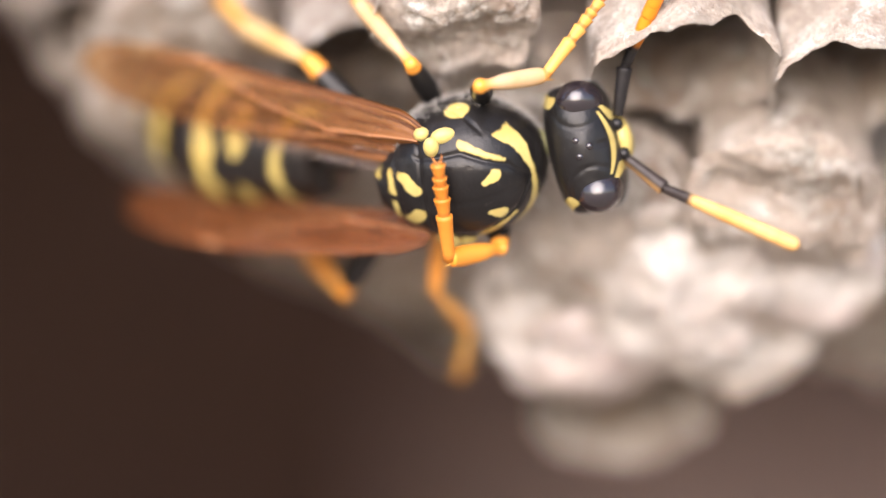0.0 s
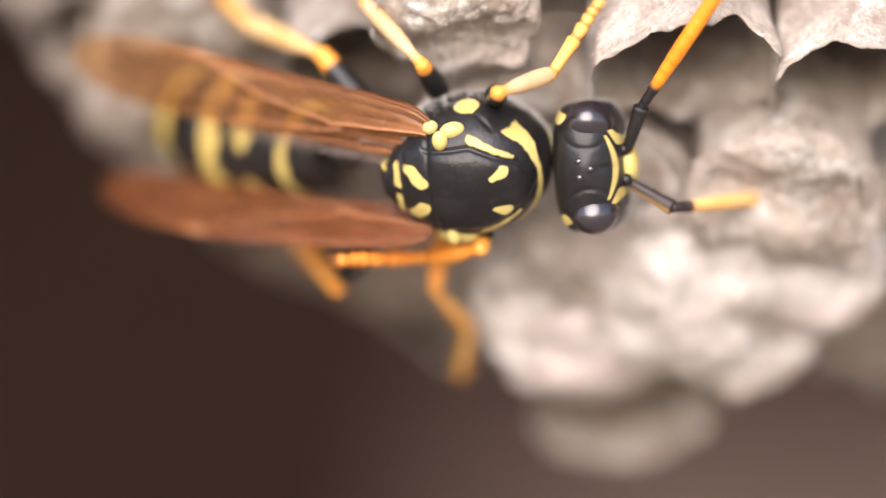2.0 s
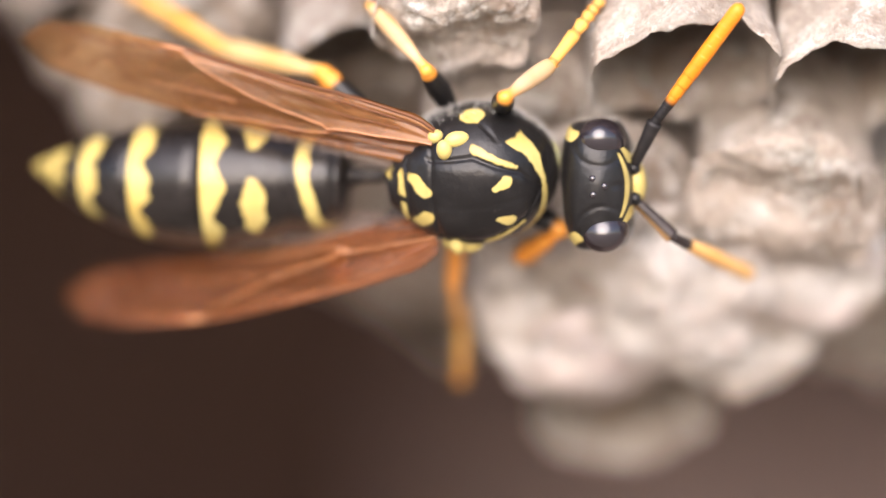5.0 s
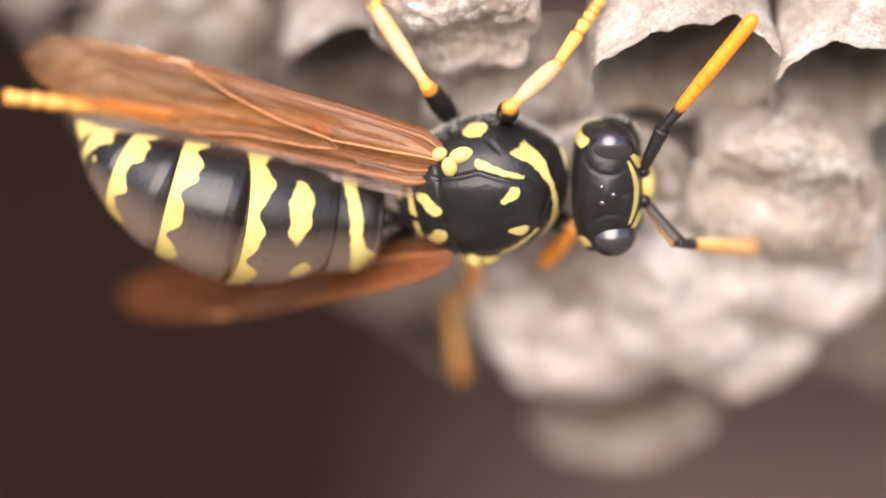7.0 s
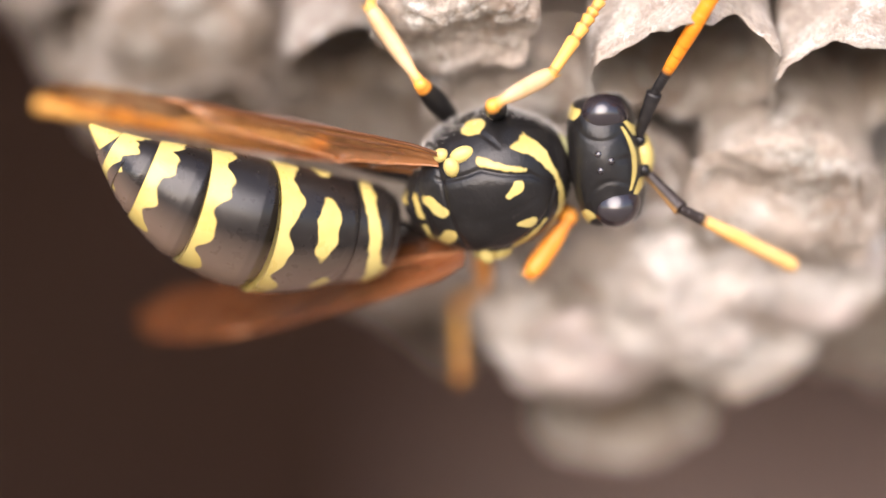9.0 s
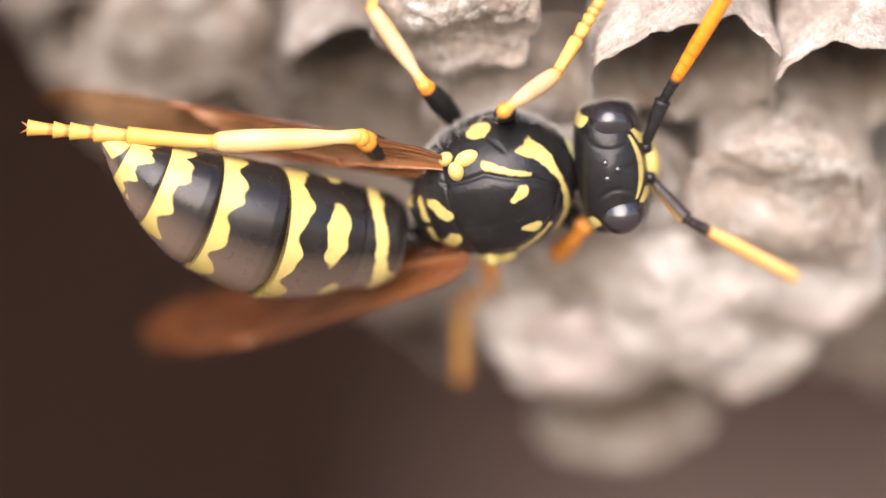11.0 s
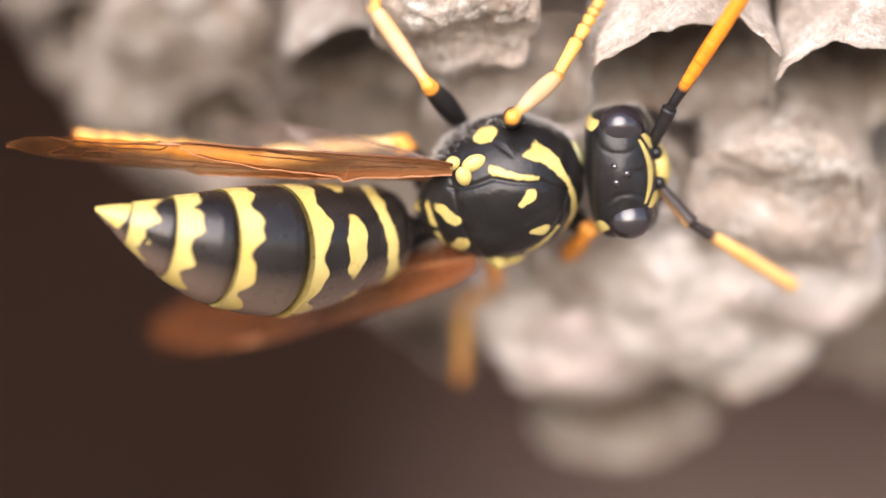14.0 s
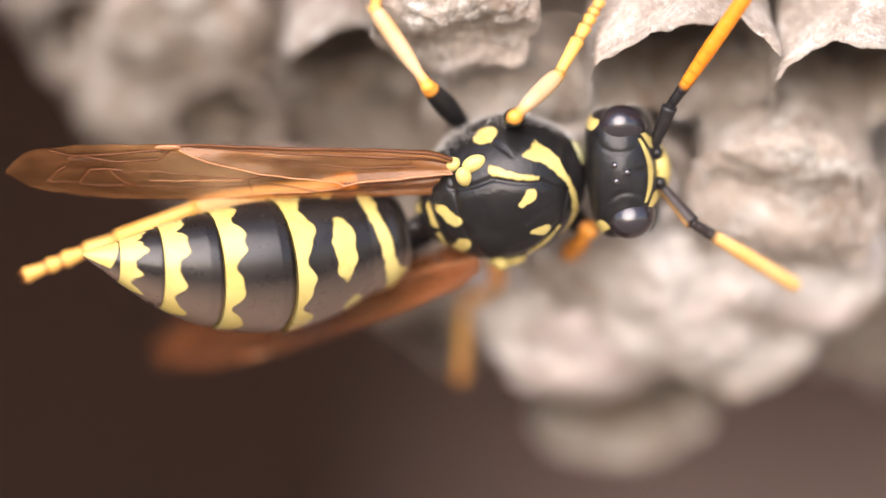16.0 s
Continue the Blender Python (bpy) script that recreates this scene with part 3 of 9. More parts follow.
# wing veins as (t along the wing, v across it: 1 is the leading edge), a radius, and whether the vein is a pale fold
VEINS = (
    (((0, 0.90), (0.3, 0.955), (0.62, 0.965), (0.66, 0.95)), 0.055, 0),
    (((0, 0.72), (0.1, 0.80), (0.3, 0.86), (0.58, 0.93)), 0.040, 0),
    (((0, 0.56), (0.12, 0.47), (0.24, 0.42), (0.37, 0.52), (0.5, 0.70), (0.61, 0.92)), 0.030, 1),
    (((0.245, 0.41), (0.23, 0.30), (0.3, 0.23), (0.43, 0.20), (0.57, 0.06)), 0.026, 1),
    (((0, 0.40), (0.1, 0.31), (0.23, 0.29)), 0.036, 0),
    (((0, 0.24), (0.1, 0.14), (0.27, 0.10), (0.4, 0.05)), 0.036, 0),
    (((0.08, 0.64), (0.2, 0.62), (0.34, 0.70), (0.46, 0.80)), 0.026, 0),
    (((0.62, 0.92), (0.655, 0.74), (0.75, 0.69), (0.85, 0.78), (0.90, 0.93)), 0.026, 0),
    (((0.39, 0.54), (0.46, 0.44), (0.56, 0.47), (0.66, 0.56), (0.74, 0.52)), 0.022, 0),
    (((0.46, 0.44), (0.45, 0.21)), 0.018, 0),
    (((0.56, 0.47), (0.585, 0.25)), 0.018, 0),
    (((0.3, 0.23), (0.42, 0.32), (0.585, 0.25), (0.725, 0.28), (0.835, 0.27), (0.91, 0.29)), 0.020, 0),
    (((0.64, 0.88), (0.74, 0.84), (0.86, 0.74)), 0.030, 0),
    (((0.865, 0.60), (0.885, 0.50), (0.907, 0.28)), 0.030, 0),
    (((0.77, 0.56), (0.81, 0.55), (0.827, 0.40), (0.837, 0.26)), 0.030, 0),
    (((0.74, 0.56), (0.77, 0.56), (0.755, 0.46), (0.722, 0.28)), 0.030, 0),
    (((0.47, 0.41), (0.56, 0.40), (0.68, 0.38)), 0.020, 1),
)


def wing_part(name, length, width, side, mat, label, lobes=0.0, curved=0.0, vein_mat=None, fine=1.0):
    """A folded wing from its hinge at the origin to the tip at -x, with veins; side is +1 for the wasp's left."""
    nx, ny = 150, 44
    t = np.linspace(0, 1, nx)
    lead = curve_through([0, 0.035, 0.1, 0.35, 0.7, 0.88, 0.96, 1.0], np.array([0.24, 0.35, 0.39, 0.43, 0.48, 0.42, 0.29, 0.04]) * width, t)
    trail = curve_through([0, 0.035, 0.1, 0.3, 0.6, 0.85, 0.95, 1.0], -np.array([0.26, 0.36, 0.38, 0.40, 0.44, 0.37, 0.24, 0.03]) * width, t)
    if lobes:
        lead = lead + lobes * width * np.sin(np.clip(t, 0.0, 1) * math.pi) ** 0.6
    # the membrane is thick at the root and along the leading edge, and thin in the cells
    across = np.linspace(0, 1, ny)[None, :]
    thin = np.clip((t[:, None] - 0.06) / 0.24, 0, 1) * (1 - 0.9 * np.clip((across - 0.80) / 0.08, 0, 1) * np.clip((0.86 - t[:, None]) / 0.2, 0, 1)) * (1 - 0.5 * np.clip((0.14 - across) / 0.06, 0, 1))
    folds = [(np.array(path), pale) for path, r, pale in VEINS if r >= 0.026]

    def height(ti, v):
        z = 0.10 * math.sin(v * math.pi) * math.sin(min(1, ti * 3) * math.pi / 2) - 0.25 * ti**2 + 0.03 * math.sin(v * 31 + 4 * ti) * (1 - ti) ** 1.5
        for path, pale in folds:
            lo, hi = min(path[0][0], path[-1][0]), path[-1][0]
            fade = max(0.0, 1 - max(0.0, lo - ti, ti - hi) / 0.05)
            if fade:
                z += (0.13 if pale else -0.06) * fade * math.exp(-(((v - np.interp(ti, path[:, 0], path[:, 1])) / 0.055) ** 2))
        return z + 0.03 * noise.noise((ti * 22, v * 5, 3.0 * side))

    def spot(ti, v, up=0.0):
        lo, hi = np.interp(ti, t, trail), np.interp(ti, t, lead)
        return (-length * ti, side * (lo + (hi - lo) * v + curved * math.sin(ti * math.pi)), height(ti, v) + up)

    verts = [spot(ti, j / (ny - 1)) for ti in t for j in range(ny)]
    kind = "hind_wing" if "hind" in name else "fore_wing"
    ob = part(kind, mesh_of(kind, verts, grid_faces(nx, ny, False), mat, (0.15 + 0.65 * thin).ravel()), wasp, label)
    parts[name] = ob
    for path, r, pale in VEINS:
        px, pv = zip(*path)
        along = np.linspace(0, len(path) - 1, 8 * len(path))
        line = [Vector(spot(np.interp(q, range(len(path)), px), np.interp(q, range(len(path)), pv), 0.01)) for q in along]
        vv, ff = [], []
        for q, c in enumerate(line):
            way = (line[min(q + 1, len(line) - 1)] - line[max(q - 1, 0)]).normalized()
            over = Vector((0, 0, 1))
            across = way.cross(over).normalized()
            rr = r * fine * (1 - 0.35 * q / len(line))
            vv += [tuple(c + across * rr * math.cos(a * math.pi / 3) + over * rr * 0.8 * math.sin(a * math.pi / 3)) for a in range(6)]
        for q in range(len(line) - 1):
            ff += [(q * 6 + a, q * 6 + (a + 1) % 6, q * 6 + 6 + (a + 1) % 6, q * 6 + 6 + a) for a in range(6)]
        part("vein", mesh_of("vein", vv, ff, vein_mat or (m_fold_vein if pale else m_vein), np.full(len(vv), 0.0)), ob, "pale raised vein" if pale and not vein_mat else "")
    if "hind" not in name:
        part("stigma", ball("stigma", (0.34, 0.07, 0.04), m_fold_vein, 1.0, 14, 18), ob, "pale thickened spot on the wing edge", Matrix.Translation(Vector(spot(0.635, 0.95, 0.02)) * MM))
    return ob


def leg_parts(which, lf, lt, ls, shin, fat, thigh=None, foot=None):
    leg = which.split("_")[1]
    xs = np.linspace(0, lf, 26)
    u = xs / lf
    v, f = tube(xs, fat * (0.17 + 0.10 * np.sin(np.clip(u * 1.05, 0, 1) * math.pi) + 0.03 * u) * np.clip((1.03 - u) * 14, 0.45, 1), 0.9)
    parts[which + "_femur"] = part(leg + "_femur", mesh_of("femur", v, f, thigh or m_leg, v[:, 0] - lf + (0.4 if leg == "hind" else 0.2)), wasp, "orange thigh" if thigh else "black thigh with an orange knee")
    knee = ball("knee", (0.20 * fat, 0.19 * fat, 0.19 * fat), m_knee, 0.3, 18, 22)
    part("knee", knee, parts[which + "_femur"], "shiny orange knee joint", Matrix.Translation((lf * 0.985 * MM, 0, 0)))
    # the shin: a narrow neck at the knee, a swelling, and a dark ring at the ankle
    xs = np.linspace(-0.06, lt, 44)
    v, f = tube(xs, fat * curve_through([-0.06, 0.05, 0.13, 0.3, 0.62, 0.88, 0.965, 1.0], [0.10, 0.155, 0.135, 0.185, 0.225, 0.215, 0.185, 0.13], xs / lt), 0.88)
    v[:, 2] += fat * 0.035 * np.sin(np.clip(v[:, 0] / lt, 0, 1) * math.pi * 2)
    shade = np.minimum(v[:, 0] - 0.3, 0.5 - 0.9 * np.exp(-(((v[:, 0] - lt * 0.975) / 0.05) ** 2)))
    ti = part(leg + "_tibia", mesh_of("tibia", v, f, shin, shade), wasp, "yellow-orange shin")
    parts[which + "_tibia"] = ti
    for s in (1, -1):
        sx = np.linspace(0, 0.30, 8)
        sv, sf = tube(sx, 0.03 * (1.05 - sx / 0.30), 1.0, 8)
        part("spur", mesh_of("spur", sv, sf, m_foot, np.ones(len(sv))), ti, "", Matrix.Translation((lt * 0.97 * MM, s * 0.12 * fat * MM, 0)) @ Matrix.Rotation(0.12 * s, 4, "Z"))
    # five tarsomeres, each flared at its far end, and a pair of claws
    cuts = [0, 0.46, 0.64, 0.77, 0.86, 1.0]
    first = None
    for i in range(5):
        a, b = cuts[i] * ls, cuts[i + 1] * ls
        xs = np.linspace(a - 0.03, b, 12)
        q = (xs - a) / (b - a)
        r = fat * (0.18 - 0.006 * i) * ((0.76 if i == 0 else 0.74) + (0.28 if i == 0 else 0.34) * np.clip(q, 0, 1) ** 1.5)
        v, f = tube(xs, r, 0.9, 14)
        me = mesh_of("tarsomere", v, f, foot or m_foot, 0.45 - 0.06 * i - 0.75 * np.exp(-(((v[:, 0] - a - 0.05 - 0.25 * np.abs(v[:, 1])) / 0.05) ** 2)))
        if first is None:
            first = part(leg + "_tarsus", me, wasp, "slender orange foot of five joints")
            parts[which + "_tarsus"] = first
        else:
            part("tarsomere", me, first)
    for s in (1, -1):
        sx = np.linspace(0, 0.3, 8)
        sv, sf = tube(sx, 0.05 * (1.1 - sx / 0.3), 1.0, 8, lambda x: -1.6 * x * x)
        part("claw", mesh_of("claw", sv, sf, m_foot, np.full(len(sv), -1.0)), first, "brown claw", Matrix.Translation((ls * 0.98 * MM, 0, 0)) @ Matrix.Rotation(0.5 * s, 4, "Z"))


def antenna_parts(which, mat):
    xs = np.linspace(0, 1.22, 20)
    v, f = tube(xs, 0.13 + 0.07 * np.clip(xs / 1.22, 0, 1), 1.0, 18)
    parts[which + "_scape"] = part("scape", mesh_of("scape", v, f, mat, -0.155 - v[:, 1] if which.startswith("right") else -np.ones(len(v))), wasp, "black first antenna joint")
    first = None
    length, count = 3.75, 11
    cuts = [0.0, 0.18] + [0.18 + (length - 0.18) * (k / count) ** 0.97 for k in range(1, count + 1)]
    for i in range(len(cuts) - 1):
        a, b = cuts[i], cuts[i + 1]
        xs = np.linspace(a - 0.02, b, 9)
        q = (xs - a) / (b - a)
        fat = 0.125 + 0.07 * min(1, a / 1.6)
        r = fat * (0.985 + 0.018 * np.clip(q, 0, 1))
        if i == len(cuts) - 2:
            r = fat * np.sqrt(np.clip(1 - np.clip(q, 0, 1) ** 3, 0.05, 1))
        v, f = tube(xs, r, 1.0, 18, lambda x: 0.0)
        bend = 0.10 * (v[:, 0] / length) ** 2
        v[:, 2] -= bend
        me = mesh_of("flagellomere", v, f, mat, v[:, 0] - 0.72)
        if first is None:
            first = part("flagellum", me, wasp, "jointed antenna, black at the root, orange beyond")
            parts[which + "_flagellum"] = first
        else:
            part("flagellomere", me, first)


def fuzz(ob, count, seed, keep, length):
    """Short pale hairs that stand off the cuticle where keep(point) holds."""
    rng = random.Random(seed)
    vs = ob.data.vertices
    vv, ff = [], []
    tries = 0
    while len(ff) < count * 3 and tries < count * 60:
        tries += 1
        v = vs[rng.randrange(len(vs))]
        p, nrm = v.co / MM, v.normal
        if nrm.dot(p) < 0:
            nrm = -nrm
        if not keep(p):
            continue
        way = (nrm + 0.7 * Vector((rng.uniform(-1, 1) - 0.4, rng.uniform(-1, 1), rng.uniform(-1, 1)))).normalized()
        s1 = way.orthogonal().normalized() * 0.005
        s2 = way.cross(s1)
        b = len(vv)
        tip = p + way * length * rng.uniform(0.5, 1.2)
        vv += [tuple(p + s1), tuple(p - 0.5 * s1 + 0.87 * s2), tuple(p - 0.5 * s1 - 0.87 * s2), tuple(tip)]
        ff += [(b, b + 1, b + 3), (b + 1, b + 2, b + 3), (b + 2, b, b + 3)]
    h = part("hair", mesh_of("hair", vv, ff, m_hair, np.zeros(len(vv)), False), ob, "fine pale hairs")
    tagged(h, kind="stuff")


thorax_part()
head_part()
fuzz(parts["thorax"], 3600, 3, lambda p: p.z < 0.02 and p.x > -1.6, 0.15)
fuzz(parts["head"], 900, 4, lambda p: p.z < 0.05, 0.11)
gaster_part()
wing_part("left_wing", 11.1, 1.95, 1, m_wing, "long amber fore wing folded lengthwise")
wing_part("right_wing", 11.1, 1.95, -1, m_wing_shaded, "long amber fore wing folded lengthwise", 0.0, 0.45)
wing_part("left_hind_wing", 6.8, 1.2, 1, m_hindwing, "clear smoky hind wing", 0.5, 0.0, m_pale_vein, 0.6)
wing_part("right_hind_wing", 5.0, 1.05, -1, m_hindwing, "clear smoky hind wing", 0.15, 0.0, m_pale_vein, 0.6)
leg_parts("left_fore", 2.2, 1.75, 2.3, m_shin, 1.0)
leg_parts("left_mid", 2.0, 2.35, 3.2, m_shin, 1.0)
leg_parts("left_hind", 3.4, 3.65, 4.6, m_hind_shin, 1.25)
leg_parts("right_fore", 2.2, 1.75, 2.6, m_orange_shin, 1.15, None, m_orange_foot)
leg_parts("right_mid", 2.0, 2.2, 2.0, m_far_shin, 0.85, m_far_shin)
leg_parts("right_hind", 3.2, 3.3, 4.4, m_far_shin, 1.1)
antenna_parts("left", m_antenna)
antenna_parts("right", m_antenna_lit)


def motions():
    walk(parts["thorax"], [
        (0, pose(-0.0009992, -1.13e-05, 0.0005814, 120.6, -15.6, 4.0)),
        (0.5, pose(-0.0009467, -1.23e-05, 0.0006294, 120.9, -16.3, 3.7)),
        (0.8, pose(-0.0009195, -1.27e-05, 0.0006455, 120.3, -15.7, 4.4)),
        (1, pose(-0.0009047, -1.3e-05, 0.0006543, 120.0, -15.4, 5.0)),
        (1.5, pose(-0.0008409, -1.21e-05, 0.0006393, 119.2, -13.4, 7.0)),
        (2, pose(-0.0008672, -1.3e-05, 0.0006593, 119.1, -12.5, 6.5)),
        (2.5, pose(-0.0008069, -1.36e-05, 0.00068, 119.5, -11.6, 6.3)),
        (3, pose(-0.000854, -1.2e-05, 0.0007354, 118.6, -13.2, 5.6)),
        (3.5, pose(-0.0007266, -1.17e-05, 0.000738, 119.0, -10.3, 8.1)),
        (4, pose(-0.0008228, -1.21e-05, 0.0006043, 118.7, -9.0, 7.6)),
        (4.6, pose(-0.0007877, -1.21e-05, 0.0005232, 118.7, -9.9, 6.6)),
        (5.2, pose(-0.0007092, -1.19e-05, 0.0003418, 119.0, -12.0, 4.5)),
        (5.8, pose(-0.0006274, -1.18e-05, 0.0001526, 119.4, -14.1, 2.1)),
        (6.5, pose(-0.0005811, -1.17e-05, 4.57e-05, 119.8, -15.3, 0.8)),
        (7, pose(-0.0004879, -1.11e-05, 9.83e-05, 119.9, -16.8, 2.5)),
        (7.5, pose(-0.0004406, -1.14e-05, 5.63e-05, 119.4, -17.3, 1.9)),
        (8, pose(-0.0005744, -1.25e-05, 4.5e-06, 120.8, -18.0, -0.2)),
        (8.2, pose(-0.0005791, -1.22e-05, 0.0001144, 120.5, -19.7, -0.3)),
        (8.5, pose(-0.0005878, -1.16e-05, 0.0003166, 120.0, -22.9, -0.6)),
        (9, pose(-0.0003611, -9.5e-06, 0.0002139, 121.1, -23.1, 1.0)),
        (9.6, pose(-0.0003396, -9.9e-06, 0.000202, 121.3, -23.0, 0.8)),
        (10.2, pose(-0.0002915, -1.09e-05, 0.0001754, 121.7, -23.0, 0.3)),
        (10.8, pose(-0.0002414, -1.19e-05, 0.0001476, 122.2, -22.9, -0.0)),
        (11.5, pose(-0.0002131, -1.25e-05, 0.000132, 122.4, -22.8, -0.2)),
        (12, pose(-0.0002048, -1.17e-05, 0.0001438, 122.5, -23.4, 1.6)),
        (12.2, pose(-0.0001971, -1.21e-05, 0.0001279, 122.6, -23.4, 0.8)),
        (12.5, pose(-0.000183, -1.3e-05, 9.86e-05, 122.8, -23.2, -0.4)),
        (13, pose(-0.0001306, -1.2e-05, 0.0001076, 121.9, -23.4, 1.4)),
        (13.5, pose(-6.33e-05, -1.19e-05, 0.0001062, 121.1, -23.7, 2.4)),
        (13.7, pose(-6.22e-05, -1.17e-05, 9.07e-05, 121.9, -23.6, 1.7)),
        (14, pose(-6.01e-05, -1.14e-05, 6.22e-05, 123.5, -23.4, 0.4)),
        (14.3, pose(-6.94e-05, -1.12e-05, 6.02e-05, 123.4, -23.3, -0.2)),
        (14.5, pose(-7.45e-05, -1.11e-05, 5.91e-05, 123.2, -23.2, -0.6)),
        (15, pose(-4.81e-05, -1.29e-05, 6.56e-05, 122.7, -23.5, 1.1)),
        (15.2, pose(-5.07e-05, -1.21e-05, 6.95e-05, 123.2, -23.8, 0.5)),
        (15.5, pose(-5.54e-05, -1.07e-05, 7.68e-05, 123.9, -24.2, -0.6)),
        (15.7, pose(-4.52e-05, -1.08e-05, 6.48e-05, 123.6, -24.1, -0.6)),
        (16, pose(-2.65e-05, -1.09e-05, 4.27e-05, 122.9, -23.9, -0.6)),
    ])
    walk(parts["head"], [
        (0, pose(0.0020496, -0.0002097, 0.0011458, 92.0, -13.0, -5.9)),
        (0.5, pose(0.0020507, -0.0002081, 0.0010807, 89.5, -9.0, -4.1)),
        (0.8, pose(0.0020732, -0.0002075, 0.0009685, 90.2, -6.5, -5.6)),
        (1, pose(0.0020854, -0.0002072, 0.0009076, 90.6, -5.1, -6.4)),
        (1.5, pose(0.0022095, -0.0002079, 0.0007638, 94.8, -4.7, -9.2)),
        (2, pose(0.0021806, -0.0002024, 0.0006799, 94.8, -2.8, -10.0)),
        (2.5, pose(0.0022587, -0.0002035, 0.0005884, 96.1, -2.5, -10.1)),
        (3, pose(0.0021779, -0.0002066, 0.000901, 89.4, -4.5, -8.3)),
        (3.5, pose(0.0023448, -0.0002056, 0.0005899, 93.0, -0.8, -7.0)),
        (4, pose(0.0022445, -0.000207, 0.0002667, 87.3, -3.1, -2.5)),
        (4.6, pose(0.0022955, -0.0002062, 0.0002435, 89.6, -2.7, -2.8)),
        (5.2, pose(0.0024096, -0.0002043, 0.0001917, 94.8, -1.8, -3.3)),
        (5.8, pose(0.0025286, -0.0002025, 0.0001376, 100.2, -0.8, -3.8)),
        (6.5, pose(0.0025958, -0.0002014, 0.0001071, 103.3, -0.2, -4.0)),
        (7, pose(0.0026011, -0.0002024, 0.0002094, 102.0, -0.7, -3.6)),
        (7.5, pose(0.0025842, -0.0002024, 0.000219, 101.4, -0.4, -2.8)),
        (8, pose(0.0024138, -0.0002078, 0.0004045, 92.4, -4.3, -6.2)),
        (8.2, pose(0.0023953, -0.0002085, 0.0006857, 91.0, -6.8, -5.6)),
        (8.5, pose(0.0023612, -0.0002099, 0.0012034, 88.2, -11.2, -4.5)),
        (9, pose(0.0025595, -0.0002076, 0.0008297, 93.5, -7.9, -4.7)),
        (9.6, pose(0.0025849, -0.0002073, 0.0008036, 93.8, -7.7, -4.6)),
        (10.2, pose(0.0026419, -0.0002066, 0.0007452, 94.5, -7.4, -4.4)),
        (10.8, pose(0.0027013, -0.0002059, 0.0006843, 95.2, -7.1, -4.2)),
        (11.5, pose(0.0027348, -0.0002055, 0.00065, 95.6, -6.9, -4.0)),
        (12, pose(0.0027925, -0.0002058, 0.0006689, 94.6, -6.9, -4.8)),
        (12.2, pose(0.0027997, -0.0002062, 0.0006484, 94.9, -6.6, -5.1)),
        (12.5, pose(0.0028128, -0.0002068, 0.0006106, 95.5, -5.9, -5.6)),
        (13, pose(0.0028735, -0.0002059, 0.0006386, 95.0, -6.6, -4.7)),
        (13.5, pose(0.0029641, -0.0002061, 0.0006749, 95.3, -6.2, -5.0)),
        (13.7, pose(0.0029614, -0.0002064, 0.0006336, 95.1, -5.9, -4.9)),
        (14, pose(0.0029564, -0.0002068, 0.0005575, 94.9, -5.5, -4.7)),
        (14.3, pose(0.0029429, -0.0002068, 0.0005526, 94.6, -5.6, -5.2)),
        (14.5, pose(0.0029356, -0.0002069, 0.0005499, 94.5, -5.6, -5.4)),
        (15, pose(0.002971, -0.000207, 0.0005527, 93.4, -5.7, -3.9)),
        (15.2, pose(0.0029632, -0.0002073, 0.0005607, 93.5, -5.7, -4.3)),
        (15.5, pose(0.0029489, -0.0002078, 0.0005756, 93.6, -5.8, -4.9)),
        (15.7, pose(0.0029569, -0.0002077, 0.0005625, 93.3, -5.8, -4.9)),
        (16, pose(0.0029717, -0.0002075, 0.0005385, 92.7, -5.7, -5.0)),
    ])
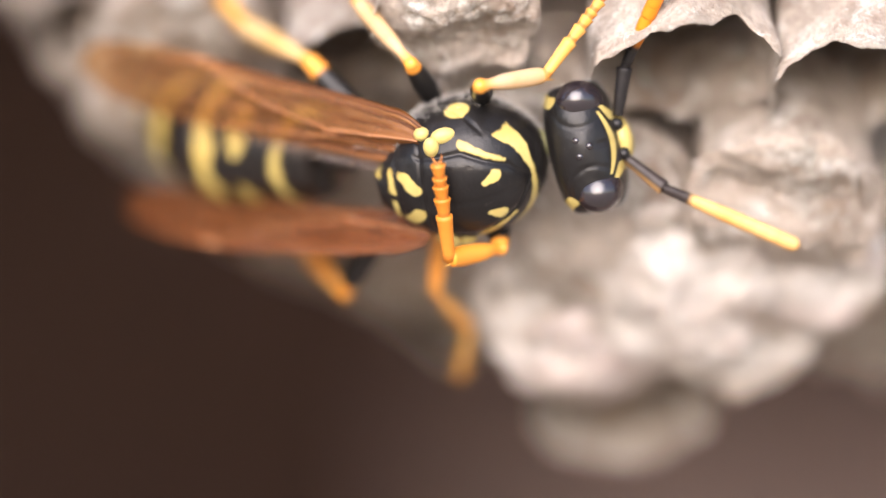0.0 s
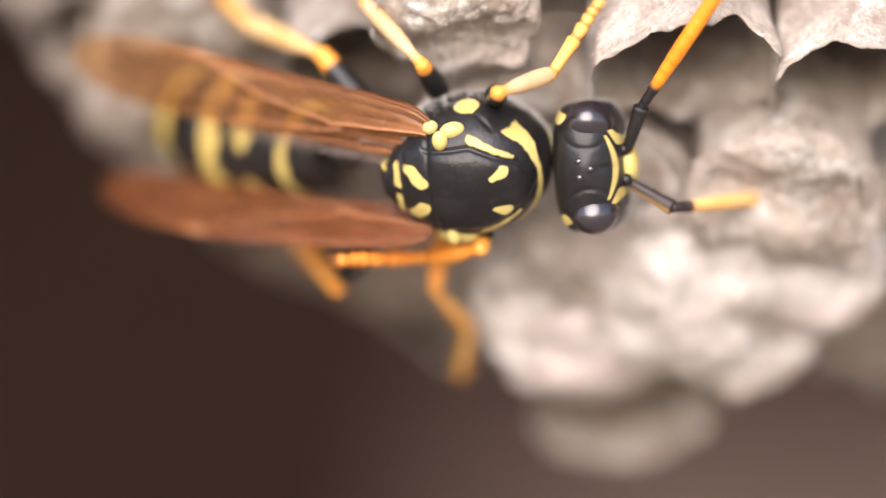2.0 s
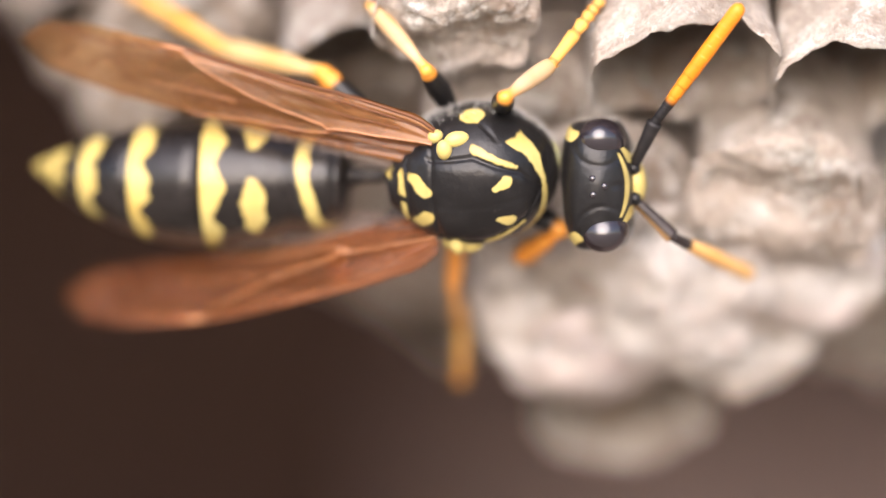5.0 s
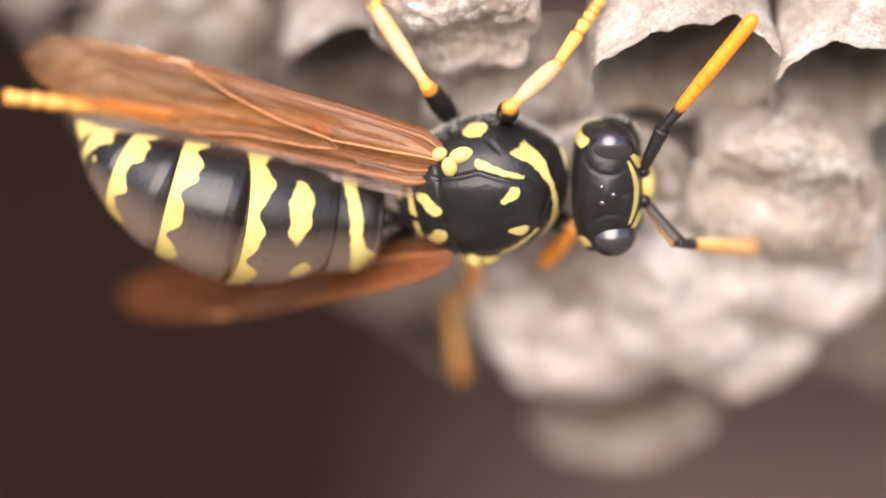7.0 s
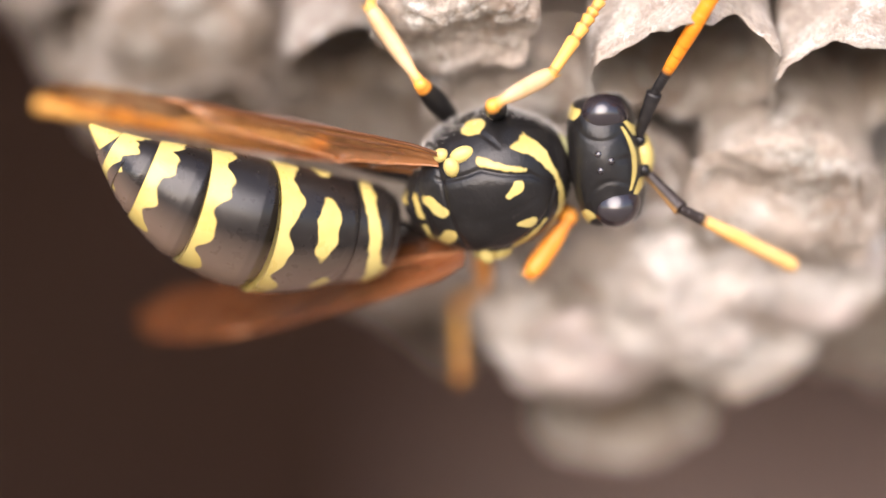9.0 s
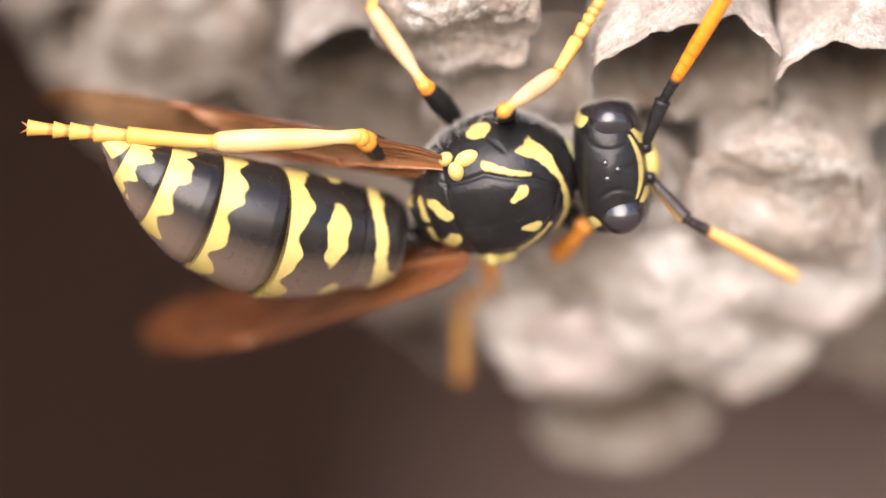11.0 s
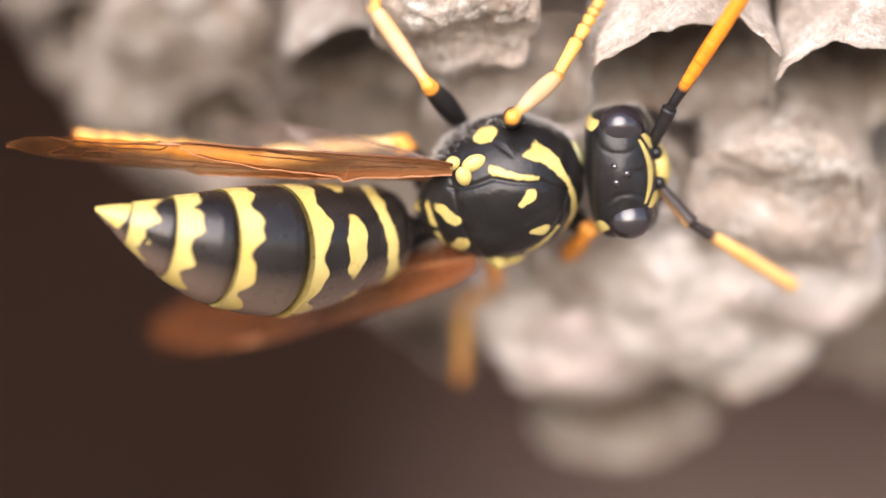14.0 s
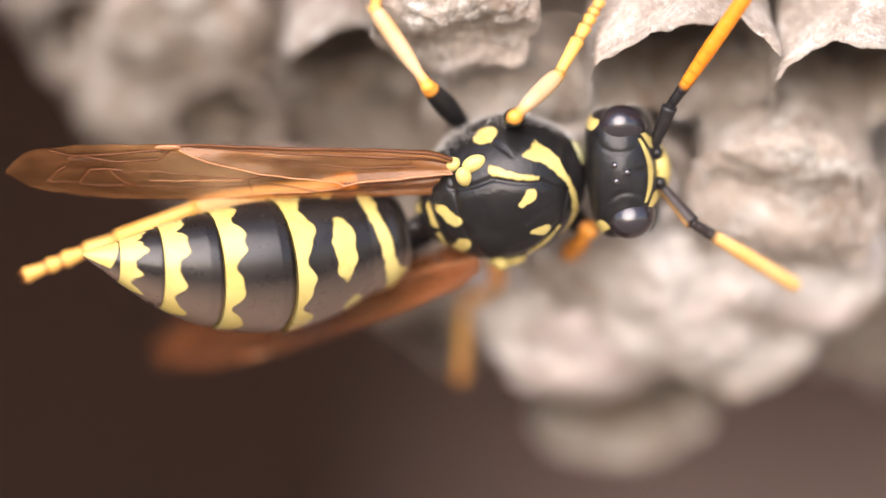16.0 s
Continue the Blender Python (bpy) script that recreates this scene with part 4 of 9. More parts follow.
    walk(parts["gaster"], [
        (0, pose(-0.0047504, 0.003303, 0.0008916, 118.2, 5.2, -39.7)),
        (0.5, pose(-0.0046601, 0.0033125, 0.0008464, 118.8, 4.4, -39.6)),
        (0.8, pose(-0.0046263, 0.0032869, 0.0008568, 118.8, 4.4, -39.4)),
        (1, pose(-0.0046079, 0.003273, 0.0008625, 118.8, 4.4, -39.3)),
        (1.5, pose(-0.0045707, 0.0032034, 0.0009932, 118.7, 5.1, -39.2)),
        (2, pose(-0.0045896, 0.0032181, 0.0010355, 117.7, 6.3, -39.1)),
        (2.5, pose(-0.0045746, 0.0032241, 0.0010426, 117.0, 6.8, -38.8)),
        (3, pose(-0.004505, 0.0032593, 0.0010618, 118.2, 5.8, -38.9)),
        (3.5, pose(-0.004594, 0.0025656, 0.0010458, 102.4, -1.8, -20.2)),
        (4, pose(-0.004629, 0.0019864, 0.0009369, 91.5, -6.9, -20.0)),
        (4.6, pose(-0.004518, 0.0017885, 0.0007311, 83.3, -4.2, -14.8)),
        (5.2, pose(-0.0042696, 0.0013455, 0.0002704, 66.8, 2.1, -3.3)),
        (5.8, pose(-0.0040106, 0.0008836, -0.0002099, 52.4, 8.8, 8.8)),
        (6.5, pose(-0.0038643, 0.0006228, -0.0004811, 45.5, 12.3, 15.8)),
        (7, pose(-0.003511, 0.0005582, -0.0005373, 37.0, 7.0, 12.3)),
        (7.5, pose(-0.0036237, 0.0005857, -0.0004724, 53.7, 12.5, 19.8)),
        (8, pose(-0.0037214, 0.0006485, -0.0003271, 45.9, 4.6, 2.4)),
        (8.2, pose(-0.0037491, 0.0006562, -0.0002731, 44.7, 1.8, -2.4)),
        (8.5, pose(-0.0038001, 0.0006704, -0.0001736, 43.8, -3.3, -11.2)),
        (9, pose(-0.0031033, 0.0006109, -0.000833, 45.5, 7.7, 22.9)),
        (9.6, pose(-0.0030616, 0.0006152, -0.0008624, 45.4, 7.9, 22.8)),
        (10.2, pose(-0.0029684, 0.0006248, -0.0009281, 45.1, 8.2, 22.6)),
        (10.8, pose(-0.0028712, 0.0006348, -0.0009967, 44.8, 8.5, 22.3)),
        (11.5, pose(-0.0028163, 0.0006405, -0.0010354, 44.7, 8.7, 22.2)),
        (12, pose(-0.0032351, 0.0005795, -0.0004515, 46.8, -2.6, 3.6)),
        (12.2, pose(-0.0027825, 0.0006008, -0.0006927, 57.4, 1.9, 26.6)),
        (12.5, pose(-0.0028019, 0.0006401, -0.0010256, 42.7, 4.5, 18.0)),
        (13, pose(-0.0033242, 0.0005863, -0.0002567, 47.2, -7.5, -4.5)),
        (13.5, pose(-0.0035115, 0.0005586, -0.0003735, 53.5, -3.2, -7.3)),
        (13.7, pose(-0.0030067, 0.0005776, -0.0005565, 29.1, -15.0, 23.9)),
        (14, pose(-0.0028288, 0.0006126, -0.0008373, 47.6, -4.0, 35.3)),
        (14.3, pose(-0.0026036, 0.0006347, -0.0007003, 47.6, -2.3, 28.0)),
        (14.5, pose(-0.0026077, 0.0006468, -0.0009602, 39.3, -8.4, 26.0)),
        (15, pose(-0.0028886, 0.0005891, -0.0007856, 38.7, -5.4, 12.7)),
        (15.2, pose(-0.0031713, 0.0006088, -0.0005258, 37.3, -5.5, -6.6)),
        (15.5, pose(-0.0027417, 0.000645, -0.0006228, 30.5, -18.0, 6.5)),
        (15.7, pose(-0.002683, 0.000647, -0.0003833, 12.9, -27.2, 9.1)),
        (16, pose(-0.0027235, 0.0006508, -0.0009135, 39.3, -8.2, 21.3)),
    ])
    walk(parts["tergite_0"], [(t, pose(x, 0, 0)) for t, x in (
        (0, 0), (8.5, 0), (9, -0.00012), (11.5, -0.0002), (12, -0.00003), (12.2, -0.0003), (12.5, -0.0003), (12.8, -0.0001), (13, 0), (13.5, 0), (13.7, -0.0003), (14.5, -0.0003), (15, -0.0001), (15.2, -0.0001), (15.5, -0.0002), (16, -0.0003))])
    walk(parts["tergite_2"], [
        (0, pose(-0.0002606, -4.36e-05, 0.0007882, 0.1, -15.4, -0.9)),
        (0.5, pose(-0.0002676, -6.35e-05, 0.0008017, 0.2, -15.7, -1.3)),
        (0.8, pose(-0.0002696, -5.1e-05, 0.0008063, 0.1, -15.7, -1.0)),
        (1, pose(-0.0002707, -4.42e-05, 0.0008087, 0.1, -15.8, -0.9)),
        (1.5, pose(-0.0002683, -2.59e-05, 0.0008043, 0.1, -15.7, -0.5)),
        (2, pose(-0.0002622, 1.32e-05, 0.0007922, -0.0, -15.5, 0.3)),
        (2.5, pose(-0.000264, 6.21e-05, 0.0007945, -0.2, -15.5, 1.2)),
        (3, pose(-0.0002675, 5.3e-06, 0.000803, -0.0, -15.7, 0.1)),
        (3.5, pose(-0.0001706, -8.37e-05, 0.000583, 0.2, -11.2, -1.6)),
        (4, pose(-0.0001747, 9.14e-05, 0.0005926, -0.2, -11.4, 1.8)),
        (4.6, pose(-0.0001505, -4.14e-05, 0.000534, 0.1, -10.3, -0.8)),
        (5.2, pose(-0.0001226, -0.000341, 0.0004002, 0.4, -7.6, -6.6)),
        (5.8, pose(-0.000132, -0.0006534, 0.0002582, 0.5, -4.9, -12.5)),
        (6.5, pose(-0.0001548, -0.0008284, 0.0001776, 0.5, -3.4, -15.9)),
        (7, pose(-9.97e-05, -0.0007564, 2.21e-05, 0.1, -0.4, -14.4)),
        (7.5, pose(-0.0001231, -0.0008469, 1.62e-05, 0.0, -0.3, -16.1)),
        (8, pose(-0.0001099, -0.0007823, 3.94e-05, 0.1, -0.7, -14.9)),
        (8.2, pose(-0.0001039, -0.0007459, 5.55e-05, 0.1, -1.0, -14.2)),
        (8.5, pose(-9.41e-05, -0.0006787, 8.53e-05, 0.2, -1.6, -12.9)),
        (9, pose(-6.91e-05, -0.0006317, 1.53e-05, 0.0, -0.3, -12.0)),
        (9.6, pose(-6.15e-05, -0.0006066, 3.2e-06, 0.0, -0.1, -11.5)),
        (10.2, pose(-4.56e-05, -0.0005503, -2.4e-05, -0.0, 0.5, -10.4)),
        (10.8, pose(-3.04e-05, -0.0004913, -5.24e-05, -0.1, 1.0, -9.3)),
        (11.5, pose(-2.24e-05, -0.0004578, -6.85e-05, -0.1, 1.3, -8.6)),
        (12, pose(-9.51e-05, -0.0007601, -5.9e-06, -0.0, 0.1, -14.4)),
        (12.2, pose(-0.0001032, -0.0004249, 0.0003036, 0.4, -5.8, -8.1)),
        (12.5, pose(2.4e-06, -0.0003254, -0.0001177, -0.1, 2.2, -6.1)),
        (13, pose(-0.0001018, -0.0007984, -2.38e-05, -0.1, 0.4, -15.2)),
        (13.5, pose(-6.08e-05, -0.0006492, -4.98e-05, -0.1, 0.9, -12.3)),
        (13.7, pose(-8.79e-05, -0.00035, 0.000285, 0.3, -5.4, -6.7)),
        (14, pose(-6.98e-05, -0.0004939, 0.0001384, 0.2, -2.6, -9.4)),
        (14.3, pose(-0.0001081, -0.0003502, 0.0003519, 0.4, -6.7, -6.7)),
        (14.5, pose(-3.2e-06, -0.0002621, -4.52e-05, -0.0, 0.8, -4.9)),
        (15, pose(-3.79e-05, -0.0005707, -9.14e-05, -0.2, 1.7, -10.8)),
        (15.2, pose(-3.4e-06, -0.0003231, -7.91e-05, -0.1, 1.5, -6.1)),
        (15.5, pose(-7.5e-06, -0.0003653, -8.32e-05, -0.1, 1.6, -6.9)),
        (15.7, pose(-1.98e-05, -0.0002242, 5.86e-05, 0.0, -1.1, -4.2)),
        (16, pose(-1.26e-05, -0.0002406, 1.65e-05, 0.0, -0.3, -4.5)),
    ])
    walk(parts["tergite_3"], [
        (0, pose(-0.0008878, -0.0001052, 0.0019026, 0.5, -30.7, -1.9)),
        (0.5, pose(-0.000916, -0.0001531, 0.0019312, 0.8, -31.3, -2.8)),
        (0.8, pose(-0.0009235, -0.0001228, 0.0019411, 0.6, -31.5, -2.2)),
        (1, pose(-0.0009276, -0.0001064, 0.0019464, 0.5, -31.6, -1.9)),
        (1.5, pose(-0.0009177, -6.25e-05, 0.0019371, 0.3, -31.4, -1.1)),
        (2, pose(-0.0008938, 3.18e-05, 0.0019114, -0.2, -30.9, 0.6)),
        (2.5, pose(-0.0009018, 0.0001497, 0.0019158, -0.7, -31.0, 2.7)),
        (3, pose(-0.0009146, 1.28e-05, 0.0019345, -0.1, -31.4, 0.2)),
        (3.5, pose(-0.0005428, -0.0002072, 0.0014424, 0.7, -22.4, -3.4)),
        (4, pose(-0.0005585, 0.0002259, 0.0014645, -0.8, -22.8, 3.7)),
        (4.6, pose(-0.0004668, -0.000103, 0.0013279, 0.3, -20.5, -1.7)),
        (5.2, pose(-0.0004061, -0.0008506, 0.0009982, 1.8, -15.2, -13.4)),
        (5.8, pose(-0.0005565, -0.0016089, 0.0006358, 2.1, -9.6, -25.2)),
        (6.5, pose(-0.000735, -0.00201, 0.000431, 1.8, -6.5, -31.9)),
        (7, pose(-0.0005401, -0.0018601, 5.44e-05, 0.2, -0.8, -28.7)),
        (7.5, pose(-0.0006721, -0.0020614, 3.95e-05, 0.2, -0.6, -32.3)),
        (8, pose(-0.0005846, -0.0019175, 9.65e-05, 0.4, -1.4, -29.8)),
        (8.2, pose(-0.0005405, -0.0018348, 0.0001366, 0.5, -2.0, -28.4)),
        (8.5, pose(-0.0004667, -0.0016794, 0.000211, 0.7, -3.1, -25.8)),
        (9, pose(-0.0003765, -0.0015724, 3.8e-05, 0.1, -0.6, -23.9)),
        (9.6, pose(-0.000343, -0.0015136, 7.9e-06, 0.0, -0.1, -22.9)),
        (10.2, pose(-0.0002731, -0.0013797, -6.01e-05, -0.2, 0.9, -20.8)),
        (10.8, pose(-0.0002077, -0.0012373, -0.0001319, -0.3, 1.9, -18.5)),
        (11.5, pose(-0.0001742, -0.0011556, -0.0001728, -0.4, 2.5, -17.2)),
        (12, pose(-0.0005341, -0.0018693, -1.45e-05, -0.1, 0.2, -28.9)),
        (12.2, pose(-0.0003663, -0.0010619, 0.0007588, 1.7, -11.4, -16.4)),
        (12.5, pose(-6.89e-05, -0.0008271, -0.0002991, -0.5, 4.4, -12.2)),
        (13, pose(-0.0005831, -0.0019558, -5.83e-05, -0.2, 0.9, -30.3)),
        (13.5, pose(-0.0003751, -0.0016149, -0.0001239, -0.4, 1.8, -24.5)),
        (13.7, pose(-0.0002944, -0.0008792, 0.0007158, 1.3, -10.7, -13.5)),
        (14, pose(-0.0002956, -0.0012385, 0.0003469, 0.9, -5.2, -18.8)),
        (14.3, pose(-0.0003597, -0.000876, 0.0008804, 1.6, -13.3, -13.6)),
        (14.5, pose(-4.95e-05, -0.0006677, -0.0001151, -0.1, 1.7, -9.8)),
        (15, pose(-0.0002766, -0.0014295, -0.0002288, -0.6, 3.4, -21.5)),
        (15.2, pose(-7.43e-05, -0.0008213, -0.0002011, -0.3, 2.9, -12.1)),
        (15.5, pose(-0.0001004, -0.0009267, -0.0002111, -0.4, 3.1, -13.7)),
        (15.7, pose(-7.1e-05, -0.0005709, 0.0001491, 0.2, -2.2, -8.5)),
        (16, pose(-6e-05, -0.0006129, 4.21e-05, 0.0, -0.6, -9.1)),
    ])
    walk(parts["tergite_4"], [
        (0, pose(-0.0019826, -0.0001724, 0.0031183, 1.4, -46.1, -3.3)),
        (0.5, pose(-0.0020487, -0.00025, 0.0031541, 2.1, -46.9, -4.9)),
        (0.8, pose(-0.0020656, -0.0002004, 0.0031673, 1.7, -47.2, -3.9)),
        (1, pose(-0.0020751, -0.0001736, 0.0031744, 1.5, -47.4, -3.4)),
        (1.5, pose(-0.0020518, -0.0001021, 0.0031632, 0.9, -47.1, -2.0)),
        (2, pose(-0.0019961, 5.2e-05, 0.0031305, -0.4, -46.4, 1.0)),
        (2.5, pose(-0.0020156, 0.0002448, 0.0031344, -2.0, -46.5, 4.7)),
        (3, pose(-0.0020445, 2.1e-05, 0.0031603, -0.2, -47.0, 0.4)),
        (3.5, pose(-0.0011794, -0.0003532, 0.0024587, 1.7, -33.6, -5.5)),
        (4, pose(-0.0012164, 0.0003844, 0.0024922, -1.9, -34.2, 6.0)),
        (4.6, pose(-0.0010011, -0.0001771, 0.0022818, 0.7, -30.8, -2.6)),
        (5.2, pose(-0.0009048, -0.0014647, 0.0017188, 4.1, -22.5, -20.7)),
        (5.8, pose(-0.0013717, -0.0026978, 0.0010661, 4.8, -13.7, -38.2)),
        (6.5, pose(-0.0018705, -0.0032748, 0.0007022, 4.0, -9.1, -48.0)),
        (7, pose(-0.0014383, -0.0030939, 9.06e-05, 0.5, -1.1, -43.1)),
        (7.5, pose(-0.0017816, -0.0033649, 6.44e-05, 0.4, -0.8, -48.4)),
        (8, pose(-0.0015459, -0.0031722, 0.0001597, 0.8, -2.0, -44.7)),
        (8.2, pose(-0.0014241, -0.0030561, 0.0002275, 1.1, -2.9, -42.6)),
        (8.5, pose(-0.0012171, -0.0028293, 0.0003555, 1.6, -4.5, -38.8)),
        (9, pose(-0.001012, -0.0026731, 6.46e-05, 0.3, -0.8, -35.9)),
        (9.6, pose(-0.0009287, -0.0025832, 1.35e-05, 0.1, -0.2, -34.4)),
        (10.2, pose(-0.0007549, -0.0023737, -0.0001034, -0.4, 1.3, -31.2)),
        (10.8, pose(-0.0005929, -0.002144, -0.0002286, -0.7, 2.8, -27.8)),
        (11.5, pose(-0.0005103, -0.0020096, -0.0003005, -0.9, 3.7, -25.9)),
        (12, pose(-0.0014356, -0.003108, -2.42e-05, -0.1, 0.3, -43.3)),
        (12.2, pose(-0.0008455, -0.0018303, 0.0013079, 3.8, -16.8, -25.0)),
        (12.5, pose(-0.0002482, -0.0014545, -0.0005259, -1.1, 6.5, -18.4)),
        (13, pose(-0.0015706, -0.0032274, -9.61e-05, -0.5, 1.2, -45.5)),
        (13.5, pose(-0.0010389, -0.0027384, -0.0002101, -0.9, 2.6, -36.8)),
        (13.7, pose(-0.0006613, -0.0015285, 0.0012444, 2.9, -15.9, -20.5)),
        (14, pose(-0.0007367, -0.0021392, 0.0005992, 1.9, -7.6, -28.3)),
        (14.3, pose(-0.000804, -0.0015144, 0.001522, 3.7, -19.7, -20.9)),
        (14.5, pose(-0.0001592, -0.0011804, -0.0002035, -0.3, 2.5, -14.8)),
        (15, pose(-0.0007966, -0.0024511, -0.0003924, -1.4, 4.9, -32.3)),
        (15.2, pose(-0.000244, -0.0014456, -0.0003539, -0.7, 4.4, -18.2)),
        (15.5, pose(-0.0003171, -0.0016257, -0.0003704, -0.8, 4.6, -20.6)),
        (15.7, pose(-0.000166, -0.0010111, 0.0002641, 0.4, -3.3, -12.7)),
        (16, pose(-0.000157, -0.0010849, 7.45e-05, 0.1, -0.9, -13.6)),
    ])
    walk(parts["tergite_5"], [
        (0, pose(-0.0035431, -0.0002325, 0.0042053, 3.5, -61.4, -5.8)),
        (0.5, pose(-0.0036603, -0.0003354, 0.004231, 5.3, -62.5, -8.7)),
        (0.8, pose(-0.0036899, -0.0002685, 0.0042431, 4.3, -62.9, -7.1)),
        (1, pose(-0.0037066, -0.0002323, 0.0042493, 3.8, -63.1, -6.2)),
        (1.5, pose(-0.0036651, -0.0001369, 0.0042426, 2.2, -62.8, -3.6)),
        (2, pose(-0.0035667, 7.01e-05, 0.0042174, -1.1, -61.8, 1.8)),
        (2.5, pose(-0.0036019, 0.0003293, 0.0042157, -5.0, -61.9, 8.4)),
        (3, pose(-0.0036521, 2.81e-05, 0.0042412, -0.4, -62.7, 0.7)),
        (3.5, pose(-0.0020988, -0.000504, 0.003509, 3.4, -44.8, -8.2)),
        (4, pose(-0.0021666, 0.0005473, 0.0035483, -3.8, -45.5, 9.0)),
        (4.6, pose(-0.0017713, -0.0002555, 0.003293, 1.4, -41.0, -3.9)),
        (5.2, pose(-0.0016381, -0.0021167, 0.002484, 7.7, -29.4, -28.7)),
        (5.8, pose(-0.0025947, -0.0037421, 0.0014788, 8.4, -17.2, -51.7)),
        (6.5, pose(-0.0035511, -0.0043409, 0.0009309, 6.9, -10.9, -64.4)),
        (7, pose(-0.0028065, -0.0042272, 0.0001237, 0.8, -1.4, -57.5)),
        (7.5, pose(-0.0034429, -0.0044648, 8.55e-05, 0.6, -1.0, -64.5)),
        (8, pose(-0.003001, -0.004299, 0.0002164, 1.4, -2.5, -59.6)),
        (8.2, pose(-0.0027679, -0.004186, 0.0003116, 1.9, -3.6, -56.8)),
        (8.5, pose(-0.0023659, -0.0039442, 0.0004956, 2.7, -5.6, -51.8)),
        (9, pose(-0.0020001, -0.0037741, 9.11e-05, 0.5, -1.0, -47.8)),
        (9.6, pose(-0.0018442, -0.0036679, 1.91e-05, 0.1, -0.2, -45.9)),
        (10.2, pose(-0.0015173, -0.0034092, -0.0001485, -0.6, 1.7, -41.6)),
        (10.8, pose(-0.0012111, -0.0031108, -0.0003317, -1.2, 3.7, -37.1)),
        (11.5, pose(-0.0010546, -0.0029304, -0.0004382, -1.5, 4.8, -34.6)),
        (12, pose(-0.0028113, -0.0042425, -3.3e-05, -0.2, 0.4, -57.7)),
        (12.2, pose(-0.0015617, -0.0026459, 0.0018907, 6.8, -21.9, -34.1)),
        (12.5, pose(-0.0005533, -0.0021539, -0.0007788, -1.9, 8.6, -24.6)),
        (13, pose(-0.0030688, -0.0043533, -0.0001297, -0.9, 1.5, -60.7)),
        (13.5, pose(-0.0020765, -0.0038487, -0.0002952, -1.5, 3.3, -49.1)),
        (13.7, pose(-0.001206, -0.0022366, 0.0018209, 5.2, -20.9, -27.9)),
        (14, pose(-0.001416, -0.003096, 0.0008672, 3.3, -9.8, -37.8)),
        (14.3, pose(-0.0014599, -0.0022, 0.0022111, 6.7, -25.8, -28.8)),
        (14.5, pose(-0.000343, -0.0017628, -0.0003039, -0.6, 3.3, -19.7)),
        (15, pose(-0.0016252, -0.0035008, -0.0005604, -2.5, 6.3, -43.2)),
        (15.2, pose(-0.0005285, -0.0021445, -0.000525, -1.2, 5.8, -24.4)),
        (15.5, pose(-0.0006767, -0.0023998, -0.0005468, -1.5, 6.0, -27.6)),
        (15.7, pose(-0.0003113, -0.0015151, 0.0003957, 0.6, -4.3, -16.9)),
        (16, pose(-0.0003116, -0.0016242, 0.0001115, 0.2, -1.2, -18.1)),
    ])
